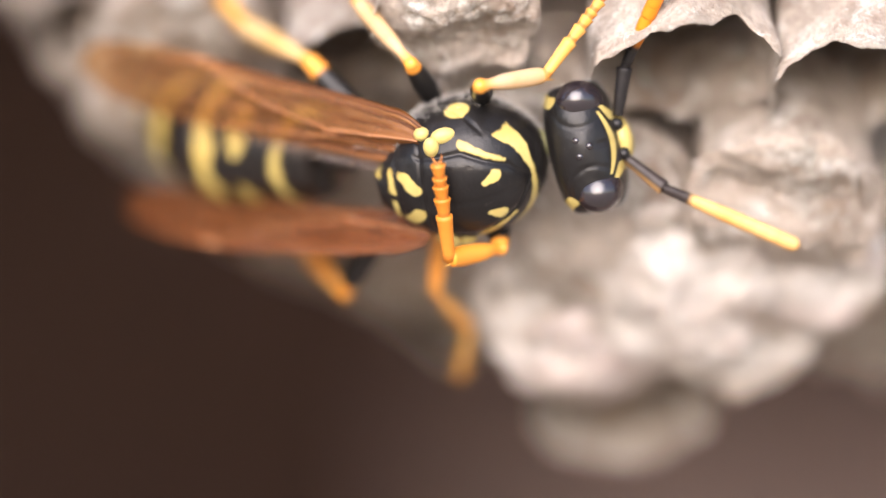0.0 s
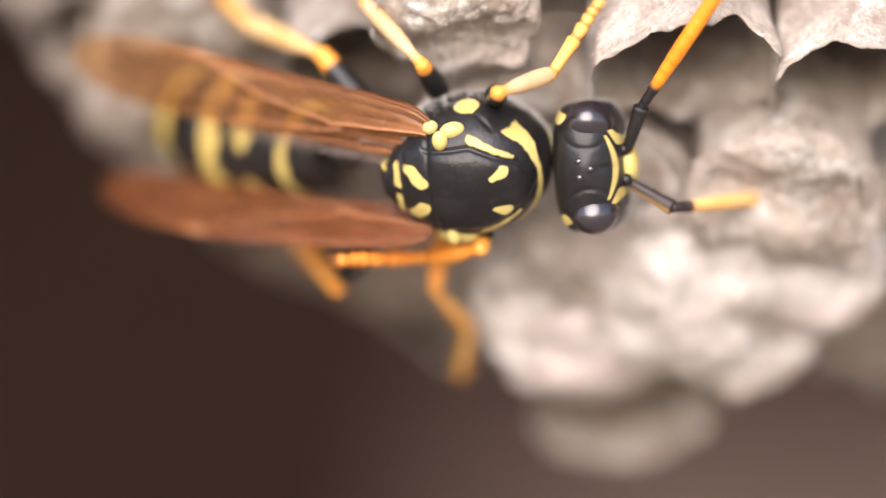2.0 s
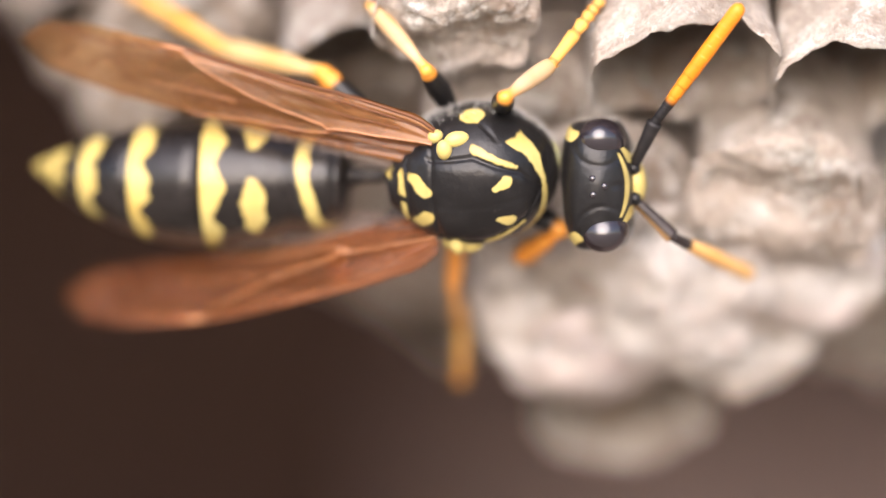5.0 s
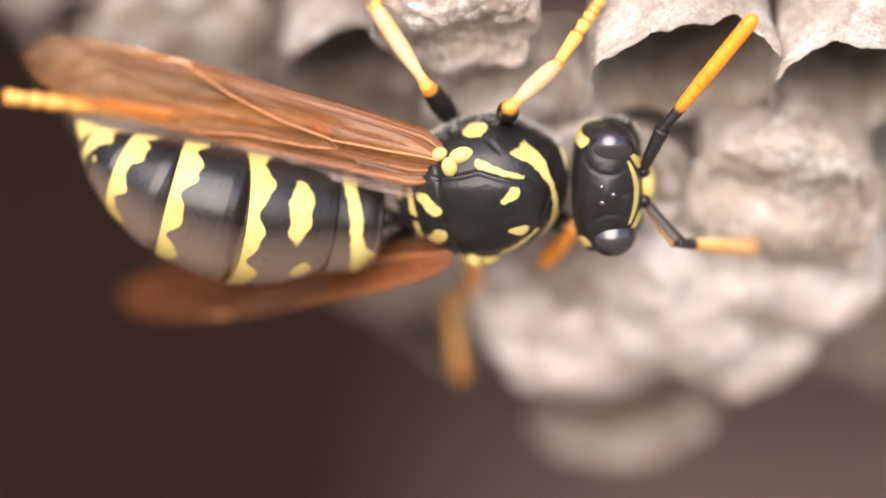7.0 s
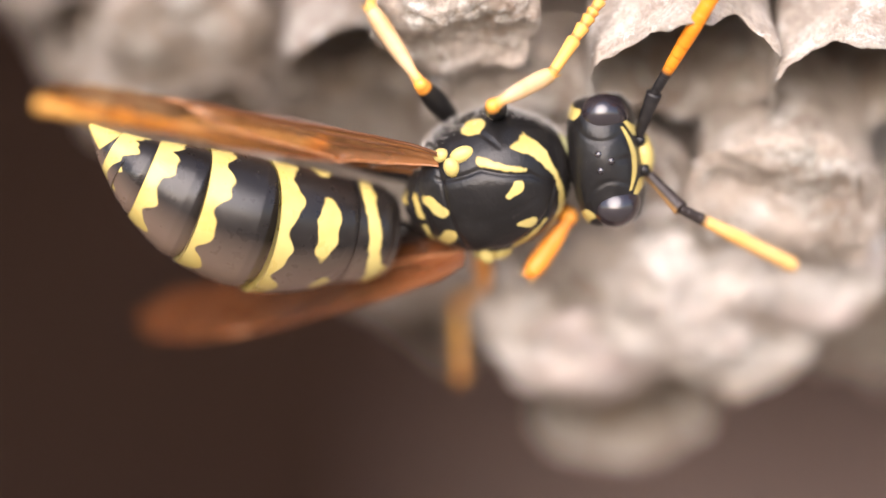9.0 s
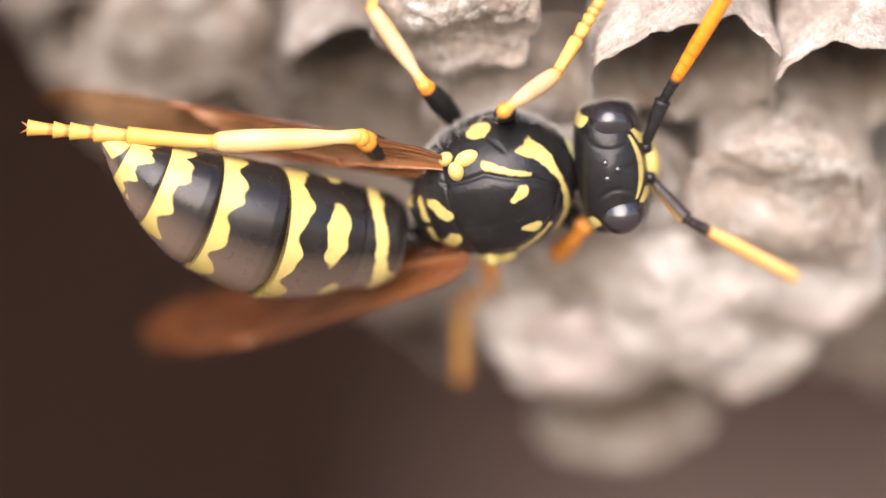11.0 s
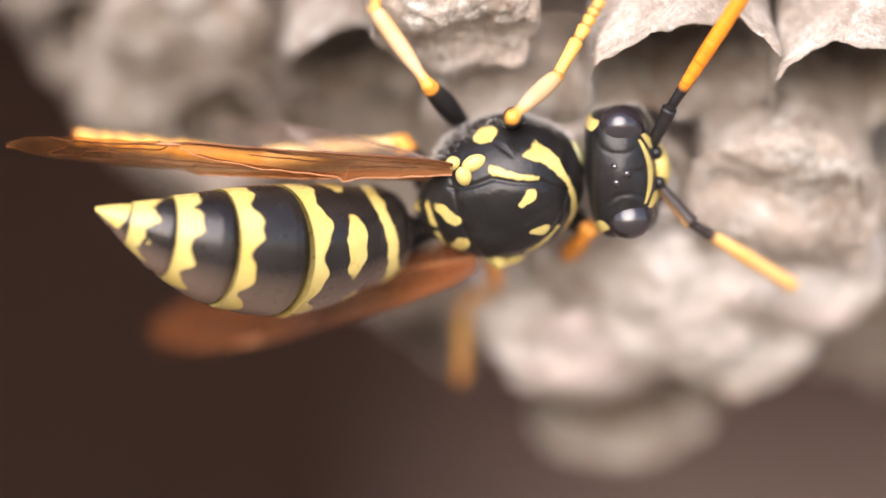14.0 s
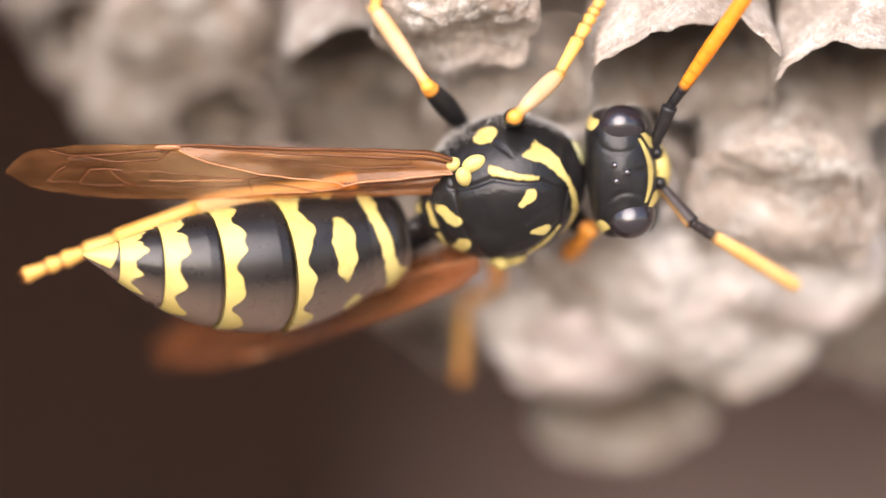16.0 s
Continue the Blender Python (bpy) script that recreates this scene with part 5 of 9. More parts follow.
    walk(parts["left_scape"], [
        (0, pose(0.0028516, -0.0006071, 0.0019235, 141.2, -77.5, -51.9)),
        (0.5, pose(0.002923, -0.0005702, 0.001713, 90.0, -79.3, 0.0)),
        (0.8, pose(0.0029406, -0.0005954, 0.00153, 90.0, -75.7, 0.0)),
        (1, pose(0.0029501, -0.0006089, 0.0014306, 90.0, -73.6, 0.0)),
        (1.5, pose(0.0030892, -0.0006688, 0.0012888, 154.7, -52.6, -69.4)),
        (2, pose(0.003089, -0.000676, 0.0010775, 143.8, -58.8, -58.0)),
        (2.5, pose(0.0031169, -0.0006848, 0.0009366, 142.1, -58.9, -56.4)),
        (3, pose(0.0030622, -0.0006285, 0.0014303, 143.9, -58.7, -58.0)),
        (3.5, pose(0.0033015, -0.0006308, 0.0010782, 147.8, -52.8, -63.4)),
        (4, pose(0.0031635, -0.0005382, 0.0008683, 125.5, -59.2, -39.7)),
        (4.6, pose(0.00321, -0.0005537, 0.0008068, 126.6, -58.3, -41.1)),
        (5.2, pose(0.0033143, -0.0005857, 0.000669, 128.5, -56.2, -43.7)),
        (5.8, pose(0.0034231, -0.0006148, 0.0005256, 129.7, -54.2, -45.7)),
        (6.5, pose(0.0034846, -0.0006292, 0.0004446, 130.3, -53.1, -46.6)),
        (7, pose(0.0034849, -0.0006203, 0.0005855, 134.9, -53.0, -51.3)),
        (7.5, pose(0.0034853, -0.0006066, 0.0006561, 134.1, -47.8, -52.6)),
        (8, pose(0.0032738, -0.000617, 0.0009376, 127.8, -66.6, -40.2)),
        (8.2, pose(0.0032098, -0.0006013, 0.0012849, 134.3, -66.4, -46.8)),
        (8.5, pose(0.0030921, -0.0005695, 0.0019243, 144.7, -66.1, -57.1)),
        (9, pose(0.0033729, -0.0005998, 0.0014308, 138.9, -58.8, -53.3)),
        (9.6, pose(0.0034036, -0.0005997, 0.0014001, 138.4, -58.8, -52.8)),
        (10.2, pose(0.0034722, -0.0005995, 0.0013315, 137.3, -58.9, -51.7)),
        (10.8, pose(0.0035438, -0.0005991, 0.00126, 136.1, -58.9, -50.5)),
        (11.5, pose(0.0035842, -0.0005988, 0.0012195, 135.5, -58.9, -49.9)),
        (12, pose(0.0036121, -0.0006047, 0.0012899, 143.8, -52.7, -59.8)),
        (12.2, pose(0.003612, -0.0006107, 0.0012402, 138.8, -54.8, -54.4)),
        (12.5, pose(0.0036116, -0.0006217, 0.0011488, 125.9, -59.1, -40.2)),
        (13, pose(0.0036825, -0.0006064, 0.0011772, 138.2, -56.4, -53.4)),
        (13.5, pose(0.0037246, -0.0006111, 0.0012193, 141.0, -52.8, -57.1)),
        (13.7, pose(0.0037098, -0.0006095, 0.0011847, 139.7, -52.4, -56.1)),
        (14, pose(0.0036825, -0.0006066, 0.0011208, 137.3, -51.8, -54.1)),
        (14.3, pose(0.0037097, -0.0006117, 0.0010934, 136.7, -56.3, -51.9)),
        (14.5, pose(0.0037245, -0.0006145, 0.0010785, 135.5, -59.0, -49.9)),
        (15, pose(0.0037253, -0.0005892, 0.0011211, 139.3, -55.2, -54.8)),
        (15.2, pose(0.0037251, -0.0005946, 0.001121, 138.6, -56.0, -53.8)),
        (15.5, pose(0.0037248, -0.0006046, 0.0011209, 137.0, -57.6, -51.8)),
        (15.7, pose(0.0037249, -0.0006032, 0.001106, 136.5, -58.1, -51.1)),
        (16, pose(0.003725, -0.0006006, 0.0010787, 135.5, -59.0, -49.9)),
    ])
    walk(parts["left_flagellum"], [
        (0, pose(0.0030146, -0.0008148, 0.0031146, 133.0, -55.6, -48.5)),
        (0.5, pose(0.0031495, -0.0005702, 0.0029118, 128.1, -53.2, -44.4)),
        (0.8, pose(0.0032428, -0.0005954, 0.002712, 126.3, -52.0, -43.0)),
        (1, pose(0.0032944, -0.0006089, 0.002601, 125.5, -51.5, -42.3)),
        (1.5, pose(0.0033494, -0.0013625, 0.002258, 125.0, -50.4, -42.3)),
        (2, pose(0.0034242, -0.0012114, 0.0021213, 123.0, -49.1, -40.7)),
        (2.5, pose(0.0034663, -0.0012097, 0.001981, 122.3, -48.6, -40.1)),
        (3, pose(0.0033975, -0.0011655, 0.0024731, 121.4, -47.7, -39.5)),
        (3.5, pose(0.003632, -0.0012912, 0.0020494, 118.8, -45.4, -37.7)),
        (4, pose(0.0036436, -0.000937, 0.0019166, 121.2, -48.0, -39.2)),
        (4.6, pose(0.0036933, -0.0009758, 0.0018444, 120.9, -47.7, -39.0)),
        (5.2, pose(0.0038047, -0.0010543, 0.0016831, 110.8, -50.6, -26.2)),
        (5.8, pose(0.0039212, -0.0011254, 0.0015153, 113.2, -48.7, -29.7)),
        (6.5, pose(0.0039871, -0.0011614, 0.0014207, 114.1, -47.6, -31.2)),
        (7, pose(0.0039439, -0.0011923, 0.0015605, 110.2, -47.8, -26.4)),
        (7.5, pose(0.0039837, -0.001258, 0.0015592, 107.2, -49.6, -22.1)),
        (8, pose(0.0036438, -0.0009297, 0.0020573, 122.8, -49.2, -40.4)),
        (8.2, pose(0.003544, -0.0009572, 0.0024029, 124.4, -50.3, -41.7)),
        (8.5, pose(0.003361, -0.0009847, 0.0030395, 129.8, -53.6, -46.0)),
        (9, pose(0.0037503, -0.0011062, 0.0024746, 125.9, -51.1, -43.0)),
        (9.6, pose(0.0037851, -0.0011026, 0.0024441, 125.9, -51.1, -42.9)),
        (10.2, pose(0.0038629, -0.0010944, 0.0023759, 125.9, -51.2, -42.9)),
        (10.8, pose(0.0039441, -0.0010854, 0.0023048, 125.9, -51.2, -42.9)),
        (11.5, pose(0.0039899, -0.0010801, 0.0022646, 125.9, -51.2, -42.9)),
        (12, pose(0.0039842, -0.0012428, 0.0022608, 124.4, -49.9, -41.8)),
        (12.2, pose(0.0040209, -0.001182, 0.0022375, 124.1, -49.7, -41.6)),
        (12.5, pose(0.0040901, -0.001026, 0.0021956, 123.5, -49.5, -41.1)),
        (13, pose(0.0040857, -0.0011488, 0.0021928, 125.5, -50.8, -42.7)),
        (13.5, pose(0.0041249, -0.0012309, 0.002191, 124.0, -49.6, -41.5)),
        (13.7, pose(0.0041251, -0.0012268, 0.0021516, 124.0, -49.6, -41.5)),
        (14, pose(0.0041254, -0.0012183, 0.002079, 124.0, -49.7, -41.5)),
        (14.3, pose(0.004128, -0.0011447, 0.0021079, 123.4, -49.3, -41.0)),
        (14.5, pose(0.0041298, -0.0010954, 0.0021239, 123.1, -49.1, -40.8)),
        (15, pose(0.0041275, -0.0011584, 0.0021225, 123.2, -49.1, -40.9)),
        (15.2, pose(0.004128, -0.0011449, 0.0021326, 123.1, -49.0, -40.8)),
        (15.5, pose(0.004129, -0.0011174, 0.0021514, 122.9, -48.9, -40.6)),
        (15.7, pose(0.0041294, -0.001105, 0.0021418, 122.7, -48.8, -40.5)),
        (16, pose(0.0041303, -0.0010812, 0.0021242, 122.4, -48.5, -40.2)),
    ])
    walk(parts["right_scape"], [
        (0, pose(0.003067, -0.0004621, 0.0008694, 81.7, 37.9, -13.4)),
        (0.5, pose(0.0030251, -0.0004488, 0.0007991, 90.0, 45.0, 0.0)),
        (0.8, pose(0.0030703, -0.0004643, 0.0006162, 90.0, 40.6, 0.0)),
        (1, pose(0.0030949, -0.0004723, 0.0005169, 90.0, 38.2, 0.0)),
        (1.5, pose(0.0032355, -0.0004831, 0.0003758, 90.0, 31.0, 0.0)),
        (2, pose(0.0032072, -0.0004877, 0.0002348, 80.5, 29.9, -18.6)),
        (2.5, pose(0.0032638, -0.0004797, 0.0001363, 80.4, 27.6, -20.0)),
        (3, pose(0.0032066, -0.0005093, 0.0005165, 80.5, 29.9, -18.5)),
        (3.5, pose(0.0033773, -0.0004577, 9.42e-05, 75.9, 33.0, -24.8)),
        (4, pose(0.0032369, -0.0004383, -0.0001453, 90.0, 41.8, 0.0)),
        (4.6, pose(0.0032885, -0.0004237, -0.0001861, 90.0, 42.9, 0.0)),
        (5.2, pose(0.0034041, -0.0003892, -0.0002775, 90.0, 45.5, 0.0)),
        (5.8, pose(0.0035247, -0.0003507, -0.0003727, 81.1, 47.8, -12.0)),
        (6.5, pose(0.0035929, -0.0003279, -0.0004266, 76.6, 48.7, -17.6)),
        (7, pose(0.0036209, -0.0003341, -0.0003279, 71.6, 48.8, -23.9)),
        (7.5, pose(0.0035929, -0.0003271, -0.0002855, 76.6, 48.8, -17.5)),
        (8, pose(0.0034478, -0.000456, -4.68e-05, 90.0, 45.0, 0.0)),
        (8.2, pose(0.0034476, -0.0004614, 0.0003005, 80.6, 42.0, -13.9)),
        (8.5, pose(0.0034474, -0.0004677, 0.0009398, 74.9, 35.5, -24.9)),
        (9, pose(0.003632, -0.0004272, 0.000447, 71.4, 44.1, -25.8)),
        (9.6, pose(0.0036526, -0.000423, 0.0004163, 72.4, 44.7, -24.3)),
        (10.2, pose(0.0036987, -0.0004136, 0.0003477, 75.2, 46.2, -20.1)),
        (10.8, pose(0.0037468, -0.0004036, 0.0002762, 79.9, 47.8, -13.6)),
        (11.5, pose(0.003774, -0.000398, 0.0002358, 85.7, 48.7, -5.7)),
        (12, pose(0.0038015, -0.000417, 0.0002779, 80.3, 49.8, -12.6)),
        (12.2, pose(0.0038114, -0.0004194, 0.0002381, 72.2, 47.7, -23.5)),
        (12.5, pose(0.0038295, -0.0004238, 0.000165, 65.0, 44.0, -33.8)),
        (13, pose(0.0038439, -0.0004137, 0.0002356, 76.6, 46.8, -18.1)),
        (13.5, pose(0.0039426, -0.0004146, 0.0002356, 79.5, 46.8, -14.2)),
        (13.7, pose(0.0039327, -0.0004144, 0.0002108, 85.3, 48.1, -6.3)),
        (14, pose(0.0039144, -0.0004141, 0.0001651, 90.0, 49.6, 0.0)),
        (14.3, pose(0.0039324, -0.0004231, 0.0001376, 73.4, 48.8, -21.7)),
        (14.5, pose(0.0039421, -0.000428, 0.0001227, 67.8, 47.8, -28.9)),
        (15, pose(0.0039426, -0.0004145, 0.0001651, 90.0, 50.6, 0.0)),
        (15.2, pose(0.0039424, -0.0004195, 0.000175, 90.0, 50.6, 0.0)),
        (15.5, pose(0.0039421, -0.0004287, 0.0001932, 90.0, 50.6, 0.0)),
        (15.7, pose(0.0039519, -0.0004314, 0.0001733, 76.2, 49.4, -18.0)),
        (16, pose(0.00397, -0.0004365, 0.0001367, 68.1, 46.8, -28.8)),
    ])
    walk(parts["right_flagellum"], [
        (0, pose(0.0040037, -0.0006852, 0.0001202, 93.1, 23.1, 7.9)),
        (0.5, pose(0.0038878, -0.0004488, -6.35e-05, 90.0, 34.5, 0.0)),
        (0.8, pose(0.0039965, -0.0004643, -0.000178, 97.2, 26.9, 15.6)),
        (1, pose(0.0040542, -0.0004723, -0.0002368, 98.0, 22.6, 20.2)),
        (1.5, pose(0.0042817, -0.0004831, -0.0002519, 91.7, 2.2, 38.4)),
        (2, pose(0.0042098, -0.0008244, -0.0003734, 85.4, -4.0, 49.2)),
        (2.5, pose(0.0042791, -0.0008501, -0.0004298, 79.6, -8.2, 52.3)),
        (3, pose(0.004209, -0.0008455, -9.23e-05, 93.9, 2.9, 54.1)),
        (3.5, pose(0.0043059, -0.0008867, -0.0005706, 91.5, 1.1, 52.1)),
        (4, pose(0.0041457, -0.0004383, -0.0009592, 115.8, 23.2, 50.8)),
        (4.6, pose(0.0041816, -0.0004237, -0.0010172, 113.5, 20.0, 51.8)),
        (5.2, pose(0.0042598, -0.0003892, -0.001147, 106.9, 13.1, 53.3)),
        (5.8, pose(0.0043266, -0.000521, -0.0012763, 98.3, 6.1, 54.0)),
        (6.5, pose(0.0043598, -0.0005712, -0.0013437, 93.2, 2.3, 54.0)),
        (7, pose(0.0043565, -0.0006595, -0.0012451, 93.2, 2.3, 54.8)),
        (7.5, pose(0.0043599, -0.0005694, -0.0012028, 93.3, 2.3, 55.4)),
        (8, pose(0.0043105, -0.000456, -0.0009094, 105.3, 12.9, 50.8)),
        (8.2, pose(0.0043284, -0.000679, -0.0005151, 105.7, 14.7, 48.1)),
        (8.5, pose(0.0043481, -0.0008852, 0.0002307, 105.8, 18.3, 41.9)),
        (9, pose(0.0044213, -0.0008089, -0.0004014, 102.0, 23.4, 28.2)),
        (9.6, pose(0.0044428, -0.0007796, -0.000442, 102.3, 23.5, 28.7)),
        (10.2, pose(0.0044914, -0.000704, -0.000533, 102.9, 23.7, 29.7)),
        (10.8, pose(0.0045432, -0.0005957, -0.0006278, 103.6, 23.9, 30.8)),
        (11.5, pose(0.0045747, -0.0004784, -0.0006812, 103.9, 24.0, 31.3)),
        (12, pose(0.0045704, -0.0005894, -0.0006535, 103.9, 24.0, 31.4)),
        (12.2, pose(0.0045643, -0.0007469, -0.0006642, 104.2, 24.5, 31.4)),
        (12.5, pose(0.004558, -0.000912, -0.0006832, 104.7, 25.5, 31.4)),
        (13, pose(0.0046375, -0.0006732, -0.0006539, 105.3, 25.3, 32.7)),
        (13.5, pose(0.0047523, -0.0006196, -0.0006537, 106.5, 25.3, 34.8)),
        (13.7, pose(0.004742, -0.0005035, -0.0006978, 106.7, 25.4, 35.0)),
        (14, pose(0.004705, -0.0004141, -0.0007641, 106.9, 25.9, 34.8)),
        (14.3, pose(0.0046788, -0.0007195, -0.0007808, 106.9, 25.9, 34.8)),
        (14.5, pose(0.0046598, -0.0008234, -0.0007812, 106.7, 26.0, 34.4)),
        (15, pose(0.0047167, -0.0004145, -0.0007779, 107.4, 26.1, 35.4)),
        (15.2, pose(0.0047165, -0.0004195, -0.000768, 106.8, 25.7, 34.9)),
        (15.5, pose(0.0047162, -0.0004287, -0.0007498, 105.9, 24.8, 34.1)),
        (15.7, pose(0.0047078, -0.0006765, -0.0007525, 106.0, 25.2, 34.0)),
        (16, pose(0.0047014, -0.0008386, -0.0007531, 106.2, 26.0, 33.6)),
    ])
    walk(parts["left_wing"], [
        (0, pose(-0.0020816, -0.0011462, 0.0012579, 104.5, 10.9, -34.7)),
        (0.5, pose(-0.0020415, -0.0011475, 0.0012851, 104.9, 10.4, -34.5)),
        (0.8, pose(-0.0019959, -0.0011523, 0.0013238, 105.3, 9.9, -34.2)),
        (1, pose(-0.001971, -0.0011547, 0.0013449, 105.5, 9.7, -34.1)),
        (1.5, pose(-0.0018434, -0.001177, 0.0013845, 104.7, 11.3, -33.2)),
        (2, pose(-0.0018677, -0.0011681, 0.0014221, 105.6, 10.7, -30.9)),
        (2.5, pose(-0.0017978, -0.0011682, 0.0014561, 105.3, 9.8, -34.4)),
        (3, pose(-0.0018876, -0.0011401, 0.0014945, 105.1, 9.7, -35.8)),
        (3.5, pose(-0.0016671, -0.0011868, 0.0015454, 125.5, 9.9, -24.8)),
        (4, pose(-0.0017577, -0.0011695, 0.0014432, 126.9, 11.6, -14.8)),
        (4.6, pose(-0.0017548, -0.0011567, 0.001343, 123.1, 12.4, -14.8)),
        (5.2, pose(-0.0017463, -0.0011258, 0.0011171, 114.6, 14.3, -14.5)),
        (5.8, pose(-0.0017344, -0.0010905, 0.0008793, 105.8, 16.2, -13.9)),
        (6.5, pose(-0.0017263, -0.0010691, 0.0007441, 101.0, 17.2, -13.4)),
        (7, pose(-0.0016161, -0.0011091, 0.0007609, 92.1, 14.0, -11.7)),
        (7.5, pose(-0.001591, -0.0010862, 0.0007189, 139.6, 19.3, -24.2)),
        (8, pose(-0.0017633, -0.001069, 0.0006273, 145.4, 8.1, -17.6)),
        (8.2, pose(-0.001791, -0.0010605, 0.0007059, 145.6, 6.5, -20.2)),
        (8.5, pose(-0.0018394, -0.0010449, 0.0008487, 146.5, 3.4, -24.0)),
        (9, pose(-0.0015772, -0.0010941, 0.0007258, 146.7, 8.5, -21.3)),
        (9.6, pose(-0.0015572, -0.0010942, 0.0007112, 146.5, 8.4, -21.2)),
        (10.2, pose(-0.0015124, -0.0010942, 0.0006785, 145.9, 8.3, -21.1)),
        (10.8, pose(-0.0014657, -0.0010943, 0.0006444, 145.2, 8.3, -21.0)),
        (11.5, pose(-0.0014394, -0.0010942, 0.0006252, 144.9, 8.2, -20.9)),
        (12, pose(-0.0014018, -0.0011326, 0.0006213, 147.3, 2.7, -13.4)),
        (12.2, pose(-0.0014053, -0.0011211, 0.0006052, 148.0, 10.5, 0.0)),
        (12.5, pose(-0.0014113, -0.0010997, 0.0005757, 145.1, 6.3, -24.5)),
        (13, pose(-0.0013333, -0.0011211, 0.0005984, 147.8, 0.8, -12.4)),
        (13.5, pose(-0.0012564, -0.0011285, 0.0006035, 148.1, 5.0, -10.1)),
        (13.7, pose(-0.0012616, -0.0011268, 0.0005758, 149.4, 6.7, 0.0)),
        (14, pose(-0.0012714, -0.0011232, 0.0005249, 160.0, 2.3, 0.0)),
        (14.3, pose(-0.0012922, -0.0011085, 0.0005273, 148.7, 8.3, 0.0)),
        (14.5, pose(-0.0013034, -0.0011004, 0.0005285, 147.4, 1.8, -18.6)),
        (15, pose(-0.001251, -0.0011297, 0.0005379, 143.5, 5.1, -16.3)),
        (15.2, pose(-0.0012641, -0.0011226, 0.0005296, 145.3, 4.9, -16.5)),
        (15.5, pose(-0.0012879, -0.0011091, 0.0005144, 150.0, 0.5, 0.0)),
        (15.7, pose(-0.00128, -0.0011035, 0.0005104, 143.7, -4.3, 0.0)),
        (16, pose(-0.0012652, -0.0010931, 0.0005029, 132.0, -0.7, 0.0)),
    ])
    walk(parts["right_wing"], [
        (0, pose(-0.0017719, 6.3e-05, -0.000981, 46.5, 5.8, -43.4)),
        (0.5, pose(-0.0017014, 7.71e-05, -0.000941, 47.4, 4.8, -44.0)),
        (0.8, pose(-0.0016884, 4.98e-05, -0.0009191, 47.0, 5.2, -44.2)),
        (1, pose(-0.0016813, 3.49e-05, -0.0009071, 46.8, 5.4, -44.3)),
        (1.5, pose(-0.0016725, -1.57e-05, -0.0008942, 46.2, 6.6, -41.6)),
        (2, pose(-0.001721, -1.41e-05, -0.0008621, 46.3, 7.4, -37.9)),
        (2.5, pose(-0.0016867, -7e-06, -0.0008264, 44.9, 9.0, -38.7)),
        (3, pose(-0.0016875, -9.1e-06, -0.0007971, 45.2, 8.5, -39.4)),
        (3.5, pose(-0.0016365, -4.64e-05, -0.0007501, 72.5, -5.2, -25.6)),
        (4, pose(-0.0017649, -5.16e-05, -0.0008635, 78.3, -8.3, -21.4)),
        (4.6, pose(-0.0017073, -3.04e-05, -0.0009592, 74.9, -7.9, -24.3)),
        (5.2, pose(-0.0015765, 1.58e-05, -0.0011717, 67.1, -6.8, -29.9)),
        (5.8, pose(-0.0014371, 6.2e-05, -0.0013909, 58.7, -5.7, -35.0)),
        (6.5, pose(-0.0013571, 8.73e-05, -0.0015135, 53.9, -5.1, -37.6)),
        (7, pose(-0.0012246, 7.06e-05, -0.0014809, 53.4, -4.5, -37.2)),
        (7.5, pose(-0.001162, 6.63e-05, -0.0015302, 54.4, -5.7, -37.8)),
        (8, pose(-0.001273, 0.0001233, -0.0015882, 54.1, -5.1, -39.3)),
        (8.2, pose(-0.0012291, 0.0001195, -0.0014992, 55.6, -6.7, -39.8)),
        (8.5, pose(-0.0011467, 0.0001116, -0.0013314, 58.3, -9.9, -40.5)),
        (9, pose(-0.0009197, 0.0001203, -0.0014337, 56.3, -8.2, -37.8)),
        (9.6, pose(-0.0008991, 0.0001261, -0.0014448, 56.4, -8.4, -37.8)),
        (10.2, pose(-0.0008528, 0.0001391, -0.0014696, 56.8, -8.9, -37.7)),
        (10.8, pose(-0.0008045, 0.0001526, -0.0014953, 57.2, -9.4, -37.6)),
        (11.5, pose(-0.0007772, 0.0001603, -0.0015098, 57.4, -9.7, -37.6)),
        (12, pose(-0.0007553, 0.0001461, -0.0015041, 57.5, -9.3, -39.2)),
        (12.2, pose(-0.0007483, 0.0001544, -0.0015189, 57.5, -9.4, -38.8)),
        (12.5, pose(-0.0007353, 0.0001698, -0.0015461, 57.3, -9.5, -37.9)),
        (13, pose(-0.0006833, 0.0001328, -0.0015407, 57.6, -9.2, -39.9)),
        (13.5, pose(-0.0006079, 0.0001068, -0.0015469, 57.5, -9.1, -39.9)),
        (13.7, pose(-0.0006089, 0.0001317, -0.0015597, 57.3, -9.0, -39.1)),
        (14, pose(-0.0006101, 0.0001775, -0.0015825, 56.8, -8.9, -37.6)),
        (14.3, pose(-0.0006212, 0.0001819, -0.0015835, 57.6, -10.2, -37.0)),
        (14.5, pose(-0.0006271, 0.0001842, -0.001584, 58.0, -10.8, -36.7)),
        (15, pose(-0.0005957, 0.000153, -0.0015824, 58.1, -10.1, -39.0)),
        (15.2, pose(-0.0005908, 0.0001696, -0.0015793, 59.5, -12.1, -38.5)),
        (15.5, pose(-0.0005815, 0.0001999, -0.0015731, 61.8, -16.0, -37.3)),
        (15.7, pose(-0.0005729, 0.0001915, -0.0015857, 60.7, -14.4, -37.3)),
        (16, pose(-0.0005571, 0.0001759, -0.0016086, 58.6, -11.5, -37.2)),
    ])
